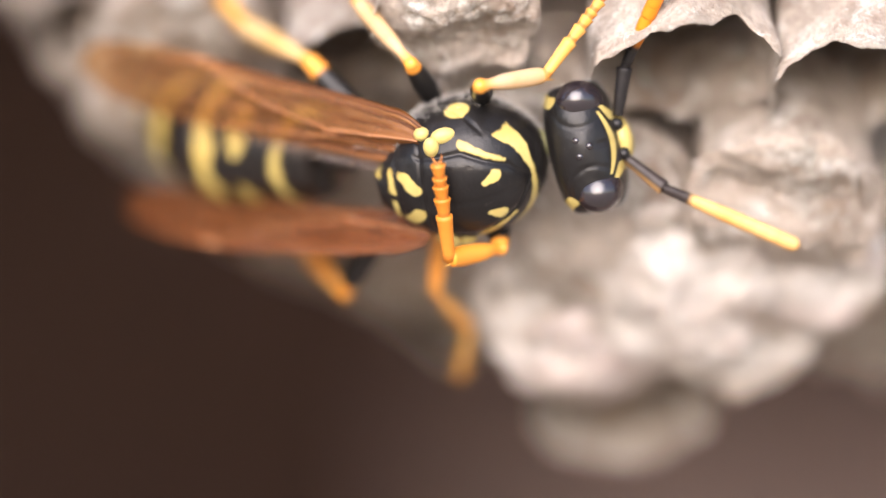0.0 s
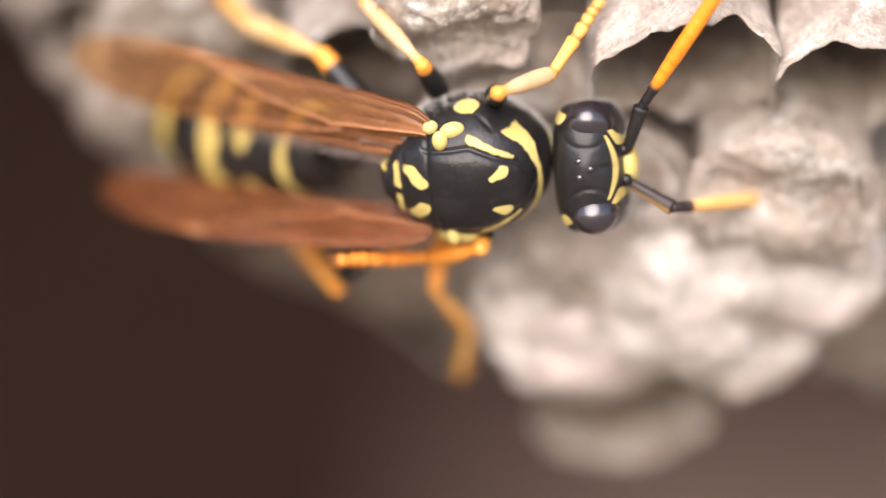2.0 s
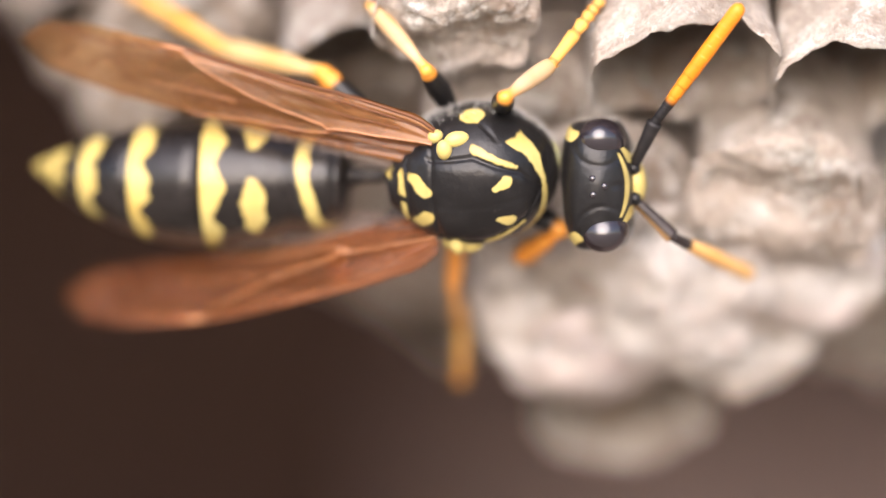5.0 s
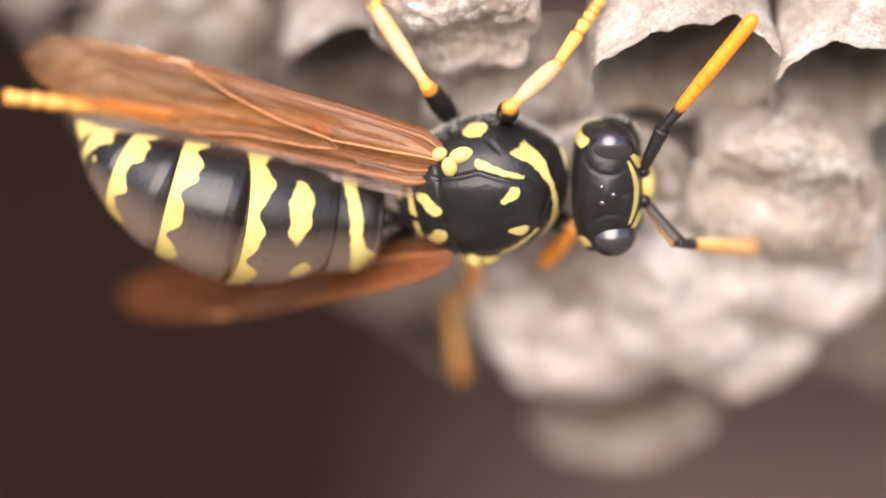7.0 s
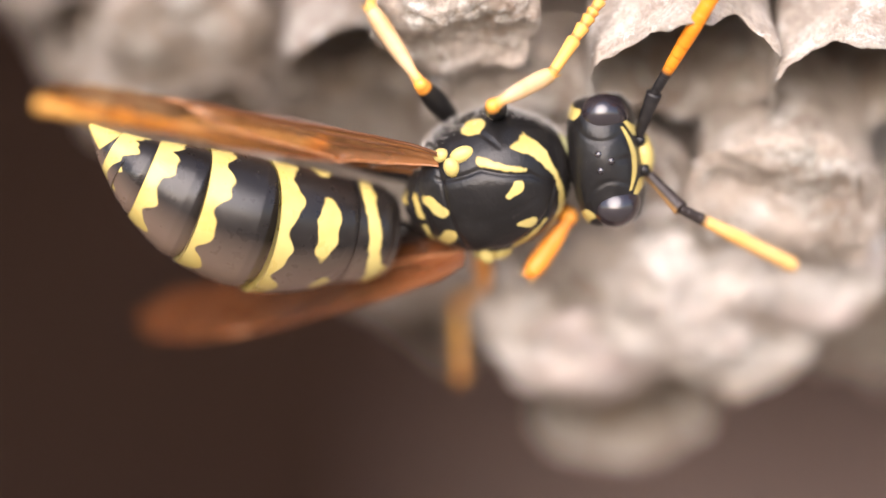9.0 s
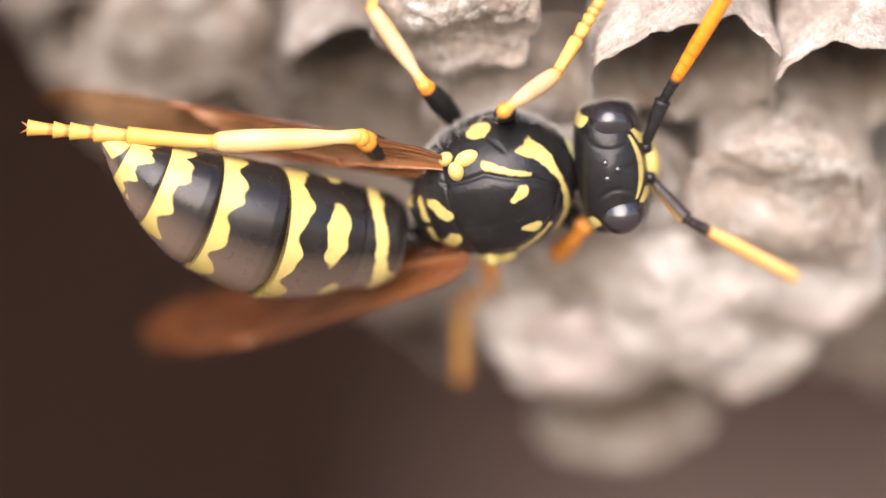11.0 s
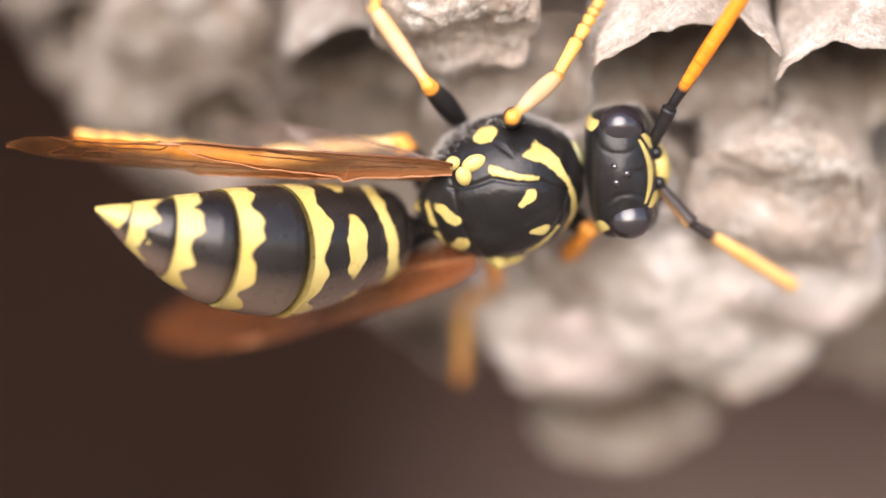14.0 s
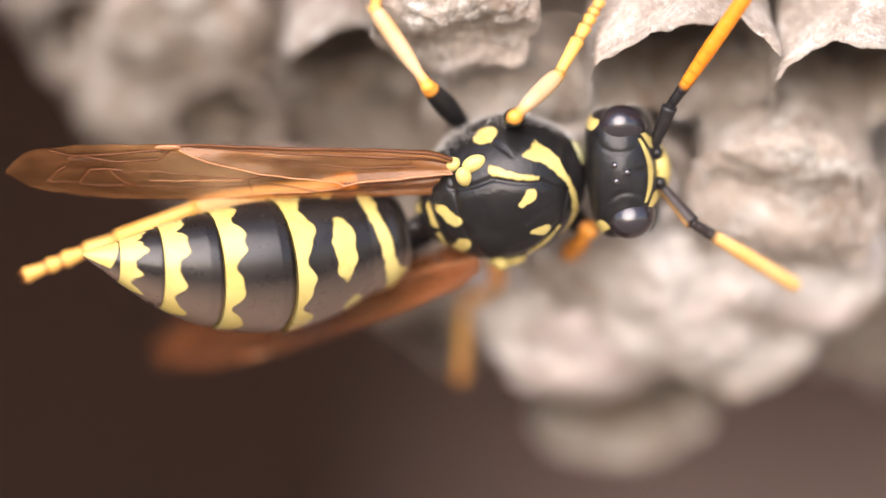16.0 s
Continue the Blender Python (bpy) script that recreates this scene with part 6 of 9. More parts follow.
    walk(parts["left_hind_wing"], [
        (0, pose(-0.0021989, -0.0006171, 0.0007793, 104.5, 10.9, -34.7)),
        (0.5, pose(-0.0021547, -0.0006183, 0.0008056, 104.9, 10.4, -34.5)),
        (0.8, pose(-0.0021059, -0.0006232, 0.0008434, 105.3, 9.9, -34.2)),
        (1, pose(-0.0020793, -0.0006253, 0.0008645, 105.5, 9.7, -34.1)),
        (1.5, pose(-0.0019761, -0.0006479, 0.0009099, 104.7, 11.3, -33.2)),
        (2, pose(-0.0020119, -0.0006405, 0.0009492, 105.6, 10.7, -30.9)),
        (2.5, pose(-0.0019052, -0.0006392, 0.0009751, 105.3, 9.8, -34.4)),
        (3, pose(-0.0019827, -0.0006105, 0.0010115, 105.1, 9.7, -35.8)),
        (3.5, pose(-0.0017681, -0.0005462, 0.0012256, 125.5, 9.9, -24.8)),
        (4, pose(-0.0019725, -0.0005457, 0.0011472, 126.9, 11.6, -14.8)),
        (4.6, pose(-0.0019874, -0.0005544, 0.0010175, 123.1, 12.4, -14.8)),
        (5.2, pose(-0.0020259, -0.0005803, 0.0007337, 114.6, 14.3, -14.5)),
        (5.8, pose(-0.002068, -0.000616, 0.0004476, 105.8, 16.2, -13.9)),
        (6.5, pose(-0.0020906, -0.0006387, 0.0002915, 101.0, 17.2, -13.4)),
        (7, pose(-0.0019968, -0.0007825, 0.0002401, 92.1, 14.0, -11.7)),
        (7.5, pose(-0.0016679, -0.0003777, 0.0005969, 139.6, 19.3, -24.2)),
        (8, pose(-0.0018773, -0.0003664, 0.0005003, 145.4, 8.1, -17.6)),
        (8.2, pose(-0.0018691, -0.0003542, 0.0005722, 145.6, 6.5, -20.2)),
        (8.5, pose(-0.0018619, -0.000336, 0.000708, 146.5, 3.4, -24.0)),
        (9, pose(-0.0016431, -0.0003826, 0.0006153, 146.7, 8.5, -21.3)),
        (9.6, pose(-0.0016246, -0.0003833, 0.000598, 146.5, 8.4, -21.2)),
        (10.2, pose(-0.0015824, -0.0003847, 0.0005581, 145.9, 8.3, -21.1)),
        (10.8, pose(-0.0015387, -0.0003864, 0.0005163, 145.2, 8.3, -21.0)),
        (11.5, pose(-0.0017216, -0.0004418, 0.0006389, 145.7, 9.3, -34.2)),
        (12, pose(-0.0016936, -0.0004892, 0.0006323, 105.5, 9.4, -34.8)),
        (12.2, pose(-0.0016939, -0.0004747, 0.0006171, 100.0, 19.4, 0.0)),
        (12.5, pose(-0.001694, -0.0004478, 0.0005894, 149.8, 8.6, -35.8)),
        (13, pose(-0.0016234, -0.000476, 0.0006069, 150.8, 7.4, -35.2)),
        (13.5, pose(-0.0015497, -0.0004865, 0.0006068, 150.6, 7.4, -36.0)),
        (13.7, pose(-0.0015531, -0.000483, 0.0005834, 93.2, 12.0, -8.4)),
        (14, pose(-0.0015592, -0.0004763, 0.0005404, 146.3, 6.2, -30.7)),
        (14.3, pose(-0.0015766, -0.0004582, 0.0005431, 98.0, 14.8, 0.0)),
        (14.5, pose(-0.001586, -0.0004484, 0.0005445, 152.7, 5.1, -33.2)),
        (15, pose(-0.0015414, -0.0004851, 0.0005494, 144.8, 8.3, -32.0)),
        (15.2, pose(-0.0015522, -0.0004758, 0.0005421, 102.9, 10.7, -11.0)),
        (15.5, pose(-0.0015718, -0.0004583, 0.0005289, 95.0, 5.2, 0.0)),
        (15.7, pose(-0.0015631, -0.0004519, 0.0005234, 130.0, 3.1, 0.0)),
        (16, pose(-0.0015469, -0.00044, 0.0005133, 158.9, 2.5, -24.4)),
    ])
    walk(parts["right_hind_wing"], [
        (0, pose(-0.0017323, 0.0005294, -0.0008845, 46.8, 2.9, -40.7)),
        (0.5, pose(-0.0016589, 0.0005432, -0.0008442, 47.6, 1.8, -41.3)),
        (0.8, pose(-0.0016435, 0.0005158, -0.0008229, 47.2, 2.2, -41.5)),
        (1, pose(-0.0016351, 0.0005008, -0.0008112, 47.0, 2.4, -41.6)),
        (1.5, pose(-0.0016463, 0.0004512, -0.0007957, 46.5, 3.7, -38.9)),
        (2, pose(-0.0017238, 0.0004526, -0.0007591, 46.6, 4.5, -35.2)),
        (2.5, pose(-0.0016809, 0.0004598, -0.0007242, 45.3, 6.2, -35.9)),
        (3, pose(-0.0016768, 0.0004578, -0.0006959, 45.5, 5.7, -36.6)),
        (3.5, pose(-0.0017943, 0.0003619, -0.0005582, 72.5, 4.3, -28.6)),
        (4, pose(-0.001974, 0.0003271, -0.0006603, 78.3, 7.4, -24.6)),
        (4.6, pose(-0.0018877, 0.0003698, -0.0007703, 75.0, 5.6, -27.9)),
        (5.2, pose(-0.0016951, 0.0004524, -0.0010178, 67.3, -1.3, -32.2)),
        (5.8, pose(-0.001496, 0.000523, -0.0012794, 58.7, -5.7, -35.0)),
        (6.5, pose(-0.0013855, 0.0005566, -0.0014278, 53.9, -5.1, -37.6)),
        (7, pose(-0.0012547, 0.0005398, -0.0013951, 53.4, -4.5, -37.2)),
        (7.5, pose(-0.0011903, 0.0005357, -0.0014447, 54.4, -5.7, -37.8)),
        (8, pose(-0.0012878, 0.000593, -0.0015013, 54.1, -5.1, -39.3)),
        (8.2, pose(-0.0012444, 0.0005891, -0.0014118, 55.6, -6.7, -39.8)),
        (8.5, pose(-0.0011657, 0.0005813, -0.0012454, 58.3, -9.9, -40.5)),
        (9, pose(-0.0009545, 0.0005896, -0.0013503, 56.3, -8.2, -37.8)),
        (9.6, pose(-0.0009343, 0.0005954, -0.0013619, 56.4, -8.4, -37.8)),
        (10.2, pose(-0.0008903, 0.0006083, -0.001387, 56.8, -8.9, -37.7)),
        (10.8, pose(-0.0008442, 0.0006217, -0.0014131, 57.2, -9.4, -37.6)),
        (11.5, pose(-0.0008177, 0.0006294, -0.0014281, 57.4, -9.7, -37.6)),
        (12, pose(-0.0007825, 0.0006157, -0.0014195, 57.5, -9.3, -39.2)),
        (12.2, pose(-0.0007789, 0.0006239, -0.0014349, 57.5, -9.4, -38.8)),
        (12.5, pose(-0.0007729, 0.0006391, -0.0014638, 57.3, -9.5, -37.9)),
        (13, pose(-0.0007048, 0.0006025, -0.001455, 57.6, -9.2, -39.9)),
        (13.5, pose(-0.0006291, 0.0005765, -0.0014612, 57.5, -9.1, -39.9)),
        (13.7, pose(-0.0006361, 0.0006012, -0.0014747, 57.3, -9.0, -39.1)),
        (14, pose(-0.0006484, 0.0006467, -0.0014999, 56.8, -8.9, -37.6)),
        (14.3, pose(-0.0006676, 0.0006508, -0.0015033, 57.6, -10.2, -37.0)),
        (14.5, pose(-0.0006776, 0.0006528, -0.0015048, 58.0, -10.8, -36.7)),
        (15, pose(-0.0006268, 0.0006225, -0.0014987, 58.1, -10.1, -39.0)),
        (15.2, pose(-0.0006317, 0.0006389, -0.0014986, 59.5, -12.1, -38.5)),
        (15.5, pose(-0.0006427, 0.0006685, -0.0015016, 61.8, -16.0, -37.3)),
        (15.7, pose(-0.0006293, 0.0006602, -0.0015112, 60.7, -14.4, -37.3)),
        (16, pose(-0.0006057, 0.0006448, -0.0015298, 58.6, -11.5, -37.2)),
    ])
    walk(parts["left_fore_femur"], [
        (0, pose(-0.0005064, -0.0002161, 0.0023684, -163.6, -6.7, -92.0)),
        (0.5, pose(-0.0004722, -0.000214, 0.002417, -160.8, -6.1, -92.1)),
        (0.8, pose(-0.0004161, -0.0002107, 0.002418, -174.7, -5.6, -90.5)),
        (1, pose(-0.0003854, -0.0002096, 0.0024184, 176.3, -5.4, -89.7)),
        (1.5, pose(-0.0002538, -0.0002059, 0.0023518, 145.7, -3.5, -87.6)),
        (2, pose(-0.0002444, -0.0002047, 0.0023477, 131.1, -2.5, -87.2)),
        (2.5, pose(-0.0001598, -0.0002023, 0.0023379, 110.5, -0.9, -87.6)),
        (3, pose(-0.0002602, -0.0002065, 0.0024505, 160.9, -4.2, -88.6)),
        (3.5, pose(-6.68e-05, -0.0002024, 0.0023858, 124.0, -1.5, -87.8)),
        (4, pose(-0.0001175, -0.0002084, 0.0022753, 150.8, -4.4, -87.6)),
        (4.6, pose(-9.61e-05, -0.0002099, 0.0022128, 152.5, -4.8, -87.5)),
        (5.2, pose(-4.97e-05, -0.0002142, 0.0020715, 155.3, -5.9, -87.3)),
        (5.8, pose(-3.2e-06, -0.0002199, 0.0019224, 157.1, -7.1, -87.0)),
        (6.5, pose(2.23e-05, -0.0002238, 0.0018373, 157.8, -7.8, -86.8)),
        (7, pose(4.76e-05, -0.0002134, 0.0018778, 153.1, -5.7, -87.1)),
        (7.5, pose(7.43e-05, -0.0002151, 0.0018468, 164.4, -6.5, -88.2)),
        (8, pose(-9.05e-05, -0.0002175, 0.0018175, -179.3, -7.2, -90.1)),
        (8.2, pose(-0.0001616, -0.000216, 0.0019334, -168.0, -6.8, -91.4)),
        (8.5, pose(-0.0002938, -0.000217, 0.0021442, -146.9, -6.0, -93.9)),
        (9, pose(-9.78e-05, -0.0002106, 0.0020138, -124.6, -3.2, -94.6)),
        (9.6, pose(-6.82e-05, -0.0002089, 0.0020006, -125.7, -3.0, -94.2)),
        (10.2, pose(-2.5e-06, -0.0002056, 0.0019711, -129.3, -2.6, -93.2)),
        (10.8, pose(6.55e-05, -0.0002031, 0.0019406, -135.6, -2.2, -92.1)),
        (11.5, pose(0.0001036, -0.000202, 0.0019235, -141.7, -1.9, -91.5)),
        (12, pose(8.92e-05, -0.0002009, 0.0019361, -165.4, -1.6, -90.4)),
        (12.2, pose(0.0001055, -0.0002005, 0.001915, -163.6, -1.1, -90.3)),
        (12.5, pose(0.0001354, -0.0002, 0.0018763, -145.7, -0.2, -90.2)),
        (13, pose(0.0001768, -0.0002, 0.0018785, 132.8, -0.2, -89.8)),
        (13.5, pose(0.0002226, -0.0002001, 0.0018742, -139.1, -0.3, -90.3)),
        (13.7, pose(0.0002284, -0.0002001, 0.0018645, -125.9, -0.3, -90.4)),
        (14, pose(0.0002391, -0.0002002, 0.0018459, -114.4, -0.3, -90.7)),
        (14.3, pose(0.0002471, -0.0002, 0.0018433, 174.2, -0.4, -90.0)),
        (14.5, pose(0.0002515, -0.0002001, 0.0018419, 133.8, -0.4, -89.6)),
        (15, pose(0.0002546, -0.0002001, 0.0018452, 133.2, -0.3, -89.6)),
        (15.2, pose(0.0002503, -0.0002001, 0.0018516, 109.7, -0.2, -89.5)),
        (15.5, pose(0.000242, -0.0002002, 0.0018631, 78.8, 0.1, -89.3)),
        (15.7, pose(0.0002526, -0.0002001, 0.0018515, 112.5, -0.2, -89.6)),
        (16, pose(0.000272, -0.0002002, 0.0018302, -172.2, -0.7, -90.1)),
    ])
    walk(parts["left_fore_tibia"], [
        (0, pose(-0.0005811, -0.0024, 0.0026237, 86.4, -9.3, 21.1)),
        (0.5, pose(-0.0005532, -0.0024, 0.0026516, 85.1, -9.9, 26.4)),
        (0.8, pose(-0.000436, -0.0024, 0.0026335, 83.4, -11.2, 30.9)),
        (1, pose(-0.0003722, -0.0024, 0.0026237, 82.4, -11.9, 33.1)),
        (1.5, pose(-0.0001634, -0.0024, 0.0024845, 78.9, -13.4, 40.2)),
        (2, pose(-0.0001356, -0.0024, 0.0024427, 77.6, -17.1, 36.8)),
        (2.5, pose(-6.59e-05, -0.0024, 0.0023731, 76.5, -19.5, 35.7)),
        (3, pose(-0.0002052, -0.0024, 0.0026098, 81.7, -13.7, 31.5)),
        (3.5, pose(1.76e-05, -0.0024, 0.0024427, 76.4, -14.9, 43.3)),
        (4, pose(-2.42e-05, -0.0024, 0.0024427, 68.7, -24.6, 43.2)),
        (4.6, pose(1e-07, -0.0024, 0.0023983, 68.0, -26.5, 42.1)),
        (5.2, pose(5.44e-05, -0.0024, 0.0022988, 67.3, -31.0, 39.1)),
        (5.8, pose(0.0001109, -0.0024, 0.002195, 68.0, -35.8, 34.7)),
        (6.5, pose(0.0001429, -0.0024, 0.0021364, 69.2, -38.7, 31.3)),
        (7, pose(0.0001568, -0.0024, 0.0020947, 67.9, -37.6, 33.6)),
        (7.5, pose(0.0001429, -0.0024, 0.0020947, 68.1, -35.9, 34.4)),
        (8, pose(-9.38e-05, -0.0024, 0.0020947, 74.9, -29.3, 29.0)),
        (8.2, pose(-0.0002163, -0.0024, 0.0021927, 78.8, -26.5, 24.0)),
        (8.5, pose(-0.0004419, -0.0024, 0.0023731, 86.3, -21.3, 10.0)),
        (9, pose(-0.0002748, -0.0024, 0.0021364, 81.1, -27.5, 18.7)),
        (9.6, pose(-0.0002283, -0.0024, 0.0021162, 79.8, -28.3, 20.8)),
        (10.2, pose(-0.0001243, -0.0024, 0.002071, 77.0, -30.1, 24.8)),
        (10.8, pose(-1.58e-05, -0.0024, 0.0020238, 74.0, -31.9, 28.5)),
        (11.5, pose(4.54e-05, -0.0024, 0.0019972, 72.3, -33.0, 30.4)),
        (12, pose(7.33e-05, -0.0024, 0.0019972, 71.0, -33.1, 32.3)),
        (12.2, pose(9.29e-05, -0.0024, 0.001958, 70.2, -34.2, 32.6)),
        (12.5, pose(0.000129, -0.0024, 0.0018858, 69.0, -36.4, 32.9)),
        (13, pose(0.0001847, -0.0024, 0.0018858, 69.8, -36.3, 31.9)),
        (13.5, pose(0.0002125, -0.0024, 0.0018858, 68.7, -37.5, 32.6)),
        (13.7, pose(0.0002125, -0.0024, 0.001876, 67.2, -36.9, 35.0)),
        (14, pose(0.0002125, -0.0024, 0.001858, 64.6, -35.9, 39.0)),
        (14.3, pose(0.0002486, -0.0024, 0.001858, 64.4, -37.0, 38.6)),
        (14.5, pose(0.0002682, -0.0024, 0.001858, 64.3, -37.6, 38.3)),
        (15, pose(0.0002682, -0.0024, 0.001858, 64.3, -37.6, 38.3)),
        (15.2, pose(0.0002682, -0.0024, 0.001858, 64.3, -37.6, 38.3)),
        (15.5, pose(0.0002682, -0.0024, 0.001858, 64.3, -37.6, 38.3)),
        (15.7, pose(0.0002682, -0.0024, 0.001858, 64.3, -37.6, 38.3)),
        (16, pose(0.0002682, -0.0024, 0.001858, 64.3, -37.6, 38.3)),
    ])
    walk(parts["left_fore_tarsus"], [
        (0, pose(0.0010301, -0.0017777, 0.0029054, 82.5, -53.1, 9.4)),
        (0.5, pose(0.0009905, -0.0016321, 0.0029513, 81.6, -51.5, 10.6)),
        (0.8, pose(0.0010376, -0.0015191, 0.0029726, 75.3, -51.2, 18.6)),
        (1, pose(0.0010631, -0.001466, 0.002984, 72.6, -50.9, 22.0)),
        (1.5, pose(0.001136, -0.0013003, 0.0028904, 76.4, -54.8, 16.5)),
        (2, pose(0.0012044, -0.0013991, 0.0029578, 64.9, -52.4, 30.6)),
        (2.5, pose(0.0012737, -0.0014371, 0.0029567, 60.6, -52.5, 35.4)),
        (3, pose(0.0012444, -0.0015117, 0.0030247, 59.3, -49.8, 37.9)),
        (3.5, pose(0.0012492, -0.0012407, 0.0028921, 67.0, -55.2, 27.4)),
        (4, pose(0.0011358, -0.0013104, 0.0031706, 61.3, -44.9, 37.8)),
        (4.6, pose(0.0011616, -0.0013498, 0.0031796, 59.8, -44.6, 39.7)),
        (5.2, pose(0.001219, -0.0014538, 0.0031993, 56.7, -43.9, 43.4)),
        (5.8, pose(0.0012782, -0.0015927, 0.0032189, 53.7, -43.1, 47.1)),
        (6.5, pose(0.0013112, -0.0016909, 0.0032294, 52.0, -42.7, 49.0)),
        (7, pose(0.0013123, -0.0016319, 0.0031612, 52.7, -45.0, 47.1)),
        (7.5, pose(0.0013129, -0.0015988, 0.0031202, 53.4, -46.5, 45.7)),
        (8, pose(0.0012418, -0.001661, 0.0029505, 62.0, -52.4, 33.9)),
        (8.2, pose(0.0012154, -0.0017637, 0.0029723, 62.2, -51.4, 34.0)),
        (8.5, pose(0.0011641, -0.0021159, 0.0030077, 62.6, -49.5, 34.3)),
        (9, pose(0.0011957, -0.0019018, 0.0029439, 64.3, -52.2, 31.3)),
        (9.6, pose(0.0012128, -0.0018535, 0.0029452, 63.4, -52.2, 32.4)),
        (10.2, pose(0.0012506, -0.0017647, 0.0029477, 61.3, -52.3, 34.7)),
        (10.8, pose(0.0012898, -0.0016924, 0.0029497, 59.1, -52.4, 37.0)),
        (11.5, pose(0.0013118, -0.0016585, 0.0029506, 57.9, -52.5, 38.3)),
        (12, pose(0.0013126, -0.0016155, 0.0029518, 58.0, -52.5, 38.3)),
        (12.2, pose(0.0013125, -0.0016207, 0.0029418, 58.4, -52.9, 37.7)),
        (12.5, pose(0.0013122, -0.0016344, 0.0029233, 59.2, -53.6, 36.5)),
        (13, pose(0.0013818, -0.0016555, 0.0029227, 55.1, -53.7, 40.9)),
        (13.5, pose(0.0013819, -0.0016511, 0.0029508, 54.0, -52.6, 42.4)),
        (13.7, pose(0.0013582, -0.0015976, 0.0029277, 56.4, -53.5, 39.5)),
        (14, pose(0.0013145, -0.001509, 0.0028847, 61.7, -55.3, 33.2)),
        (14.3, pose(0.0013413, -0.001529, 0.0029114, 58.4, -54.3, 37.2)),
        (14.5, pose(0.0013559, -0.0015404, 0.0029259, 56.8, -53.7, 39.1)),
        (15, pose(0.0013559, -0.0015404, 0.0029259, 56.8, -53.7, 39.1)),
        (15.2, pose(0.0013559, -0.0015404, 0.0029259, 56.8, -53.7, 39.1)),
        (15.5, pose(0.0013559, -0.0015404, 0.0029259, 56.8, -53.7, 39.1)),
        (15.7, pose(0.0013559, -0.0015404, 0.0029259, 56.8, -53.7, 39.1)),
        (16, pose(0.0013559, -0.0015404, 0.0029259, 56.8, -53.7, 39.1)),
    ])
    walk(parts["left_mid_femur"], [
        (0, pose(-0.0016245, 0.0006755, 0.0021811, -140.2, -31.0, -113.2)),
        (0.5, pose(-0.0015771, 0.0006888, 0.0022149, -138.7, -29.9, -113.7)),
        (0.8, pose(-0.0015463, 0.0006888, 0.0022384, -139.0, -30.0, -113.5)),
        (1, pose(-0.0015297, 0.0006888, 0.0022511, -139.2, -30.1, -113.4)),
        (1.5, pose(-0.001419, 0.0007381, 0.0022333, -143.1, -29.3, -110.2)),
        (2, pose(-0.0014087, 0.0007668, 0.0022616, -141.5, -27.4, -110.1)),
        (2.5, pose(-0.0013186, 0.0007671, 0.0022898, -142.9, -27.9, -109.5)),
        (3, pose(-0.0014282, 0.0007336, 0.00235, -142.0, -29.1, -110.8)),
        (3.5, pose(-0.0012172, 0.0007751, 0.0023535, -143.3, -27.6, -109.0)),
        (4, pose(-0.0012903, 0.0007285, 0.0022524, -144.1, -30.0, -109.9)),
        (4.6, pose(-0.0012738, 0.00072, 0.0021715, -142.4, -29.9, -110.9)),
        (5.2, pose(-0.0012392, 0.0006998, 0.0019909, -138.9, -29.5, -113.2)),
        (5.8, pose(-0.0012064, 0.0006774, 0.001803, -135.5, -29.1, -115.5)),
        (6.5, pose(-0.0011895, 0.0006642, 0.0016971, -133.8, -28.9, -116.8)),
        (7, pose(-0.0011398, 0.0006802, 0.0017066, -134.5, -28.5, -115.9)),
        (7.5, pose(-0.0011194, 0.0006614, 0.0016784, -133.8, -29.0, -116.8)),
        (8, pose(-0.0012778, 0.0005963, 0.0016524, -133.2, -31.3, -118.9)),
        (8.2, pose(-0.0013275, 0.0006136, 0.0017352, -132.3, -30.2, -118.9)),
        (8.5, pose(-0.0014188, 0.000642, 0.0018865, -130.4, -28.2, -119.0)),
        (9, pose(-0.001188, 0.000632, 0.0017619, -129.6, -28.1, -119.7)),
        (9.6, pose(-0.0011659, 0.0006237, 0.0017537, -129.3, -28.3, -120.1)),
        (10.2, pose(-0.0011166, 0.000605, 0.0017357, -128.8, -28.8, -120.9)),
        (10.8, pose(-0.0010657, 0.0005854, 0.0017171, -128.3, -29.2, -121.7)),
        (11.5, pose(-0.0010372, 0.0005743, 0.0017068, -128.0, -29.5, -122.2)),
        (12, pose(-0.0010452, 0.0005743, 0.0016865, -129.3, -30.1, -121.5)),
        (12.2, pose(-0.0010387, 0.0005647, 0.0016828, -128.9, -30.3, -122.0)),
        (12.5, pose(-0.0010272, 0.0005471, 0.0016764, -128.1, -30.5, -122.9)),
        (13, pose(-0.0009925, 0.0005454, 0.00168, -127.7, -30.3, -123.1)),
        (13.5, pose(-0.0009545, 0.0005311, 0.0016832, -127.5, -30.7, -123.7)),
        (13.7, pose(-0.0009424, 0.0005235, 0.0016696, -127.5, -31.0, -123.9)),
        (14, pose(-0.0009203, 0.0005087, 0.0016439, -127.5, -31.6, -124.3)),
        (14.3, pose(-0.0009222, 0.0005194, 0.0016469, -127.0, -30.8, -124.2)),
        (14.5, pose(-0.0009233, 0.000525, 0.0016485, -126.7, -30.5, -124.3)),
        (15, pose(-0.0009136, 0.0005215, 0.0016395, -127.0, -30.8, -124.2)),
        (15.2, pose(-0.0009174, 0.0005194, 0.0016424, -126.7, -30.7, -124.4)),
        (15.5, pose(-0.0009245, 0.0005155, 0.0016476, -126.1, -30.5, -124.8)),
        (15.7, pose(-0.0009207, 0.0005136, 0.0016438, -126.2, -30.6, -124.8)),
        (16, pose(-0.0009137, 0.00051, 0.0016368, -126.4, -30.8, -124.8)),
    ])
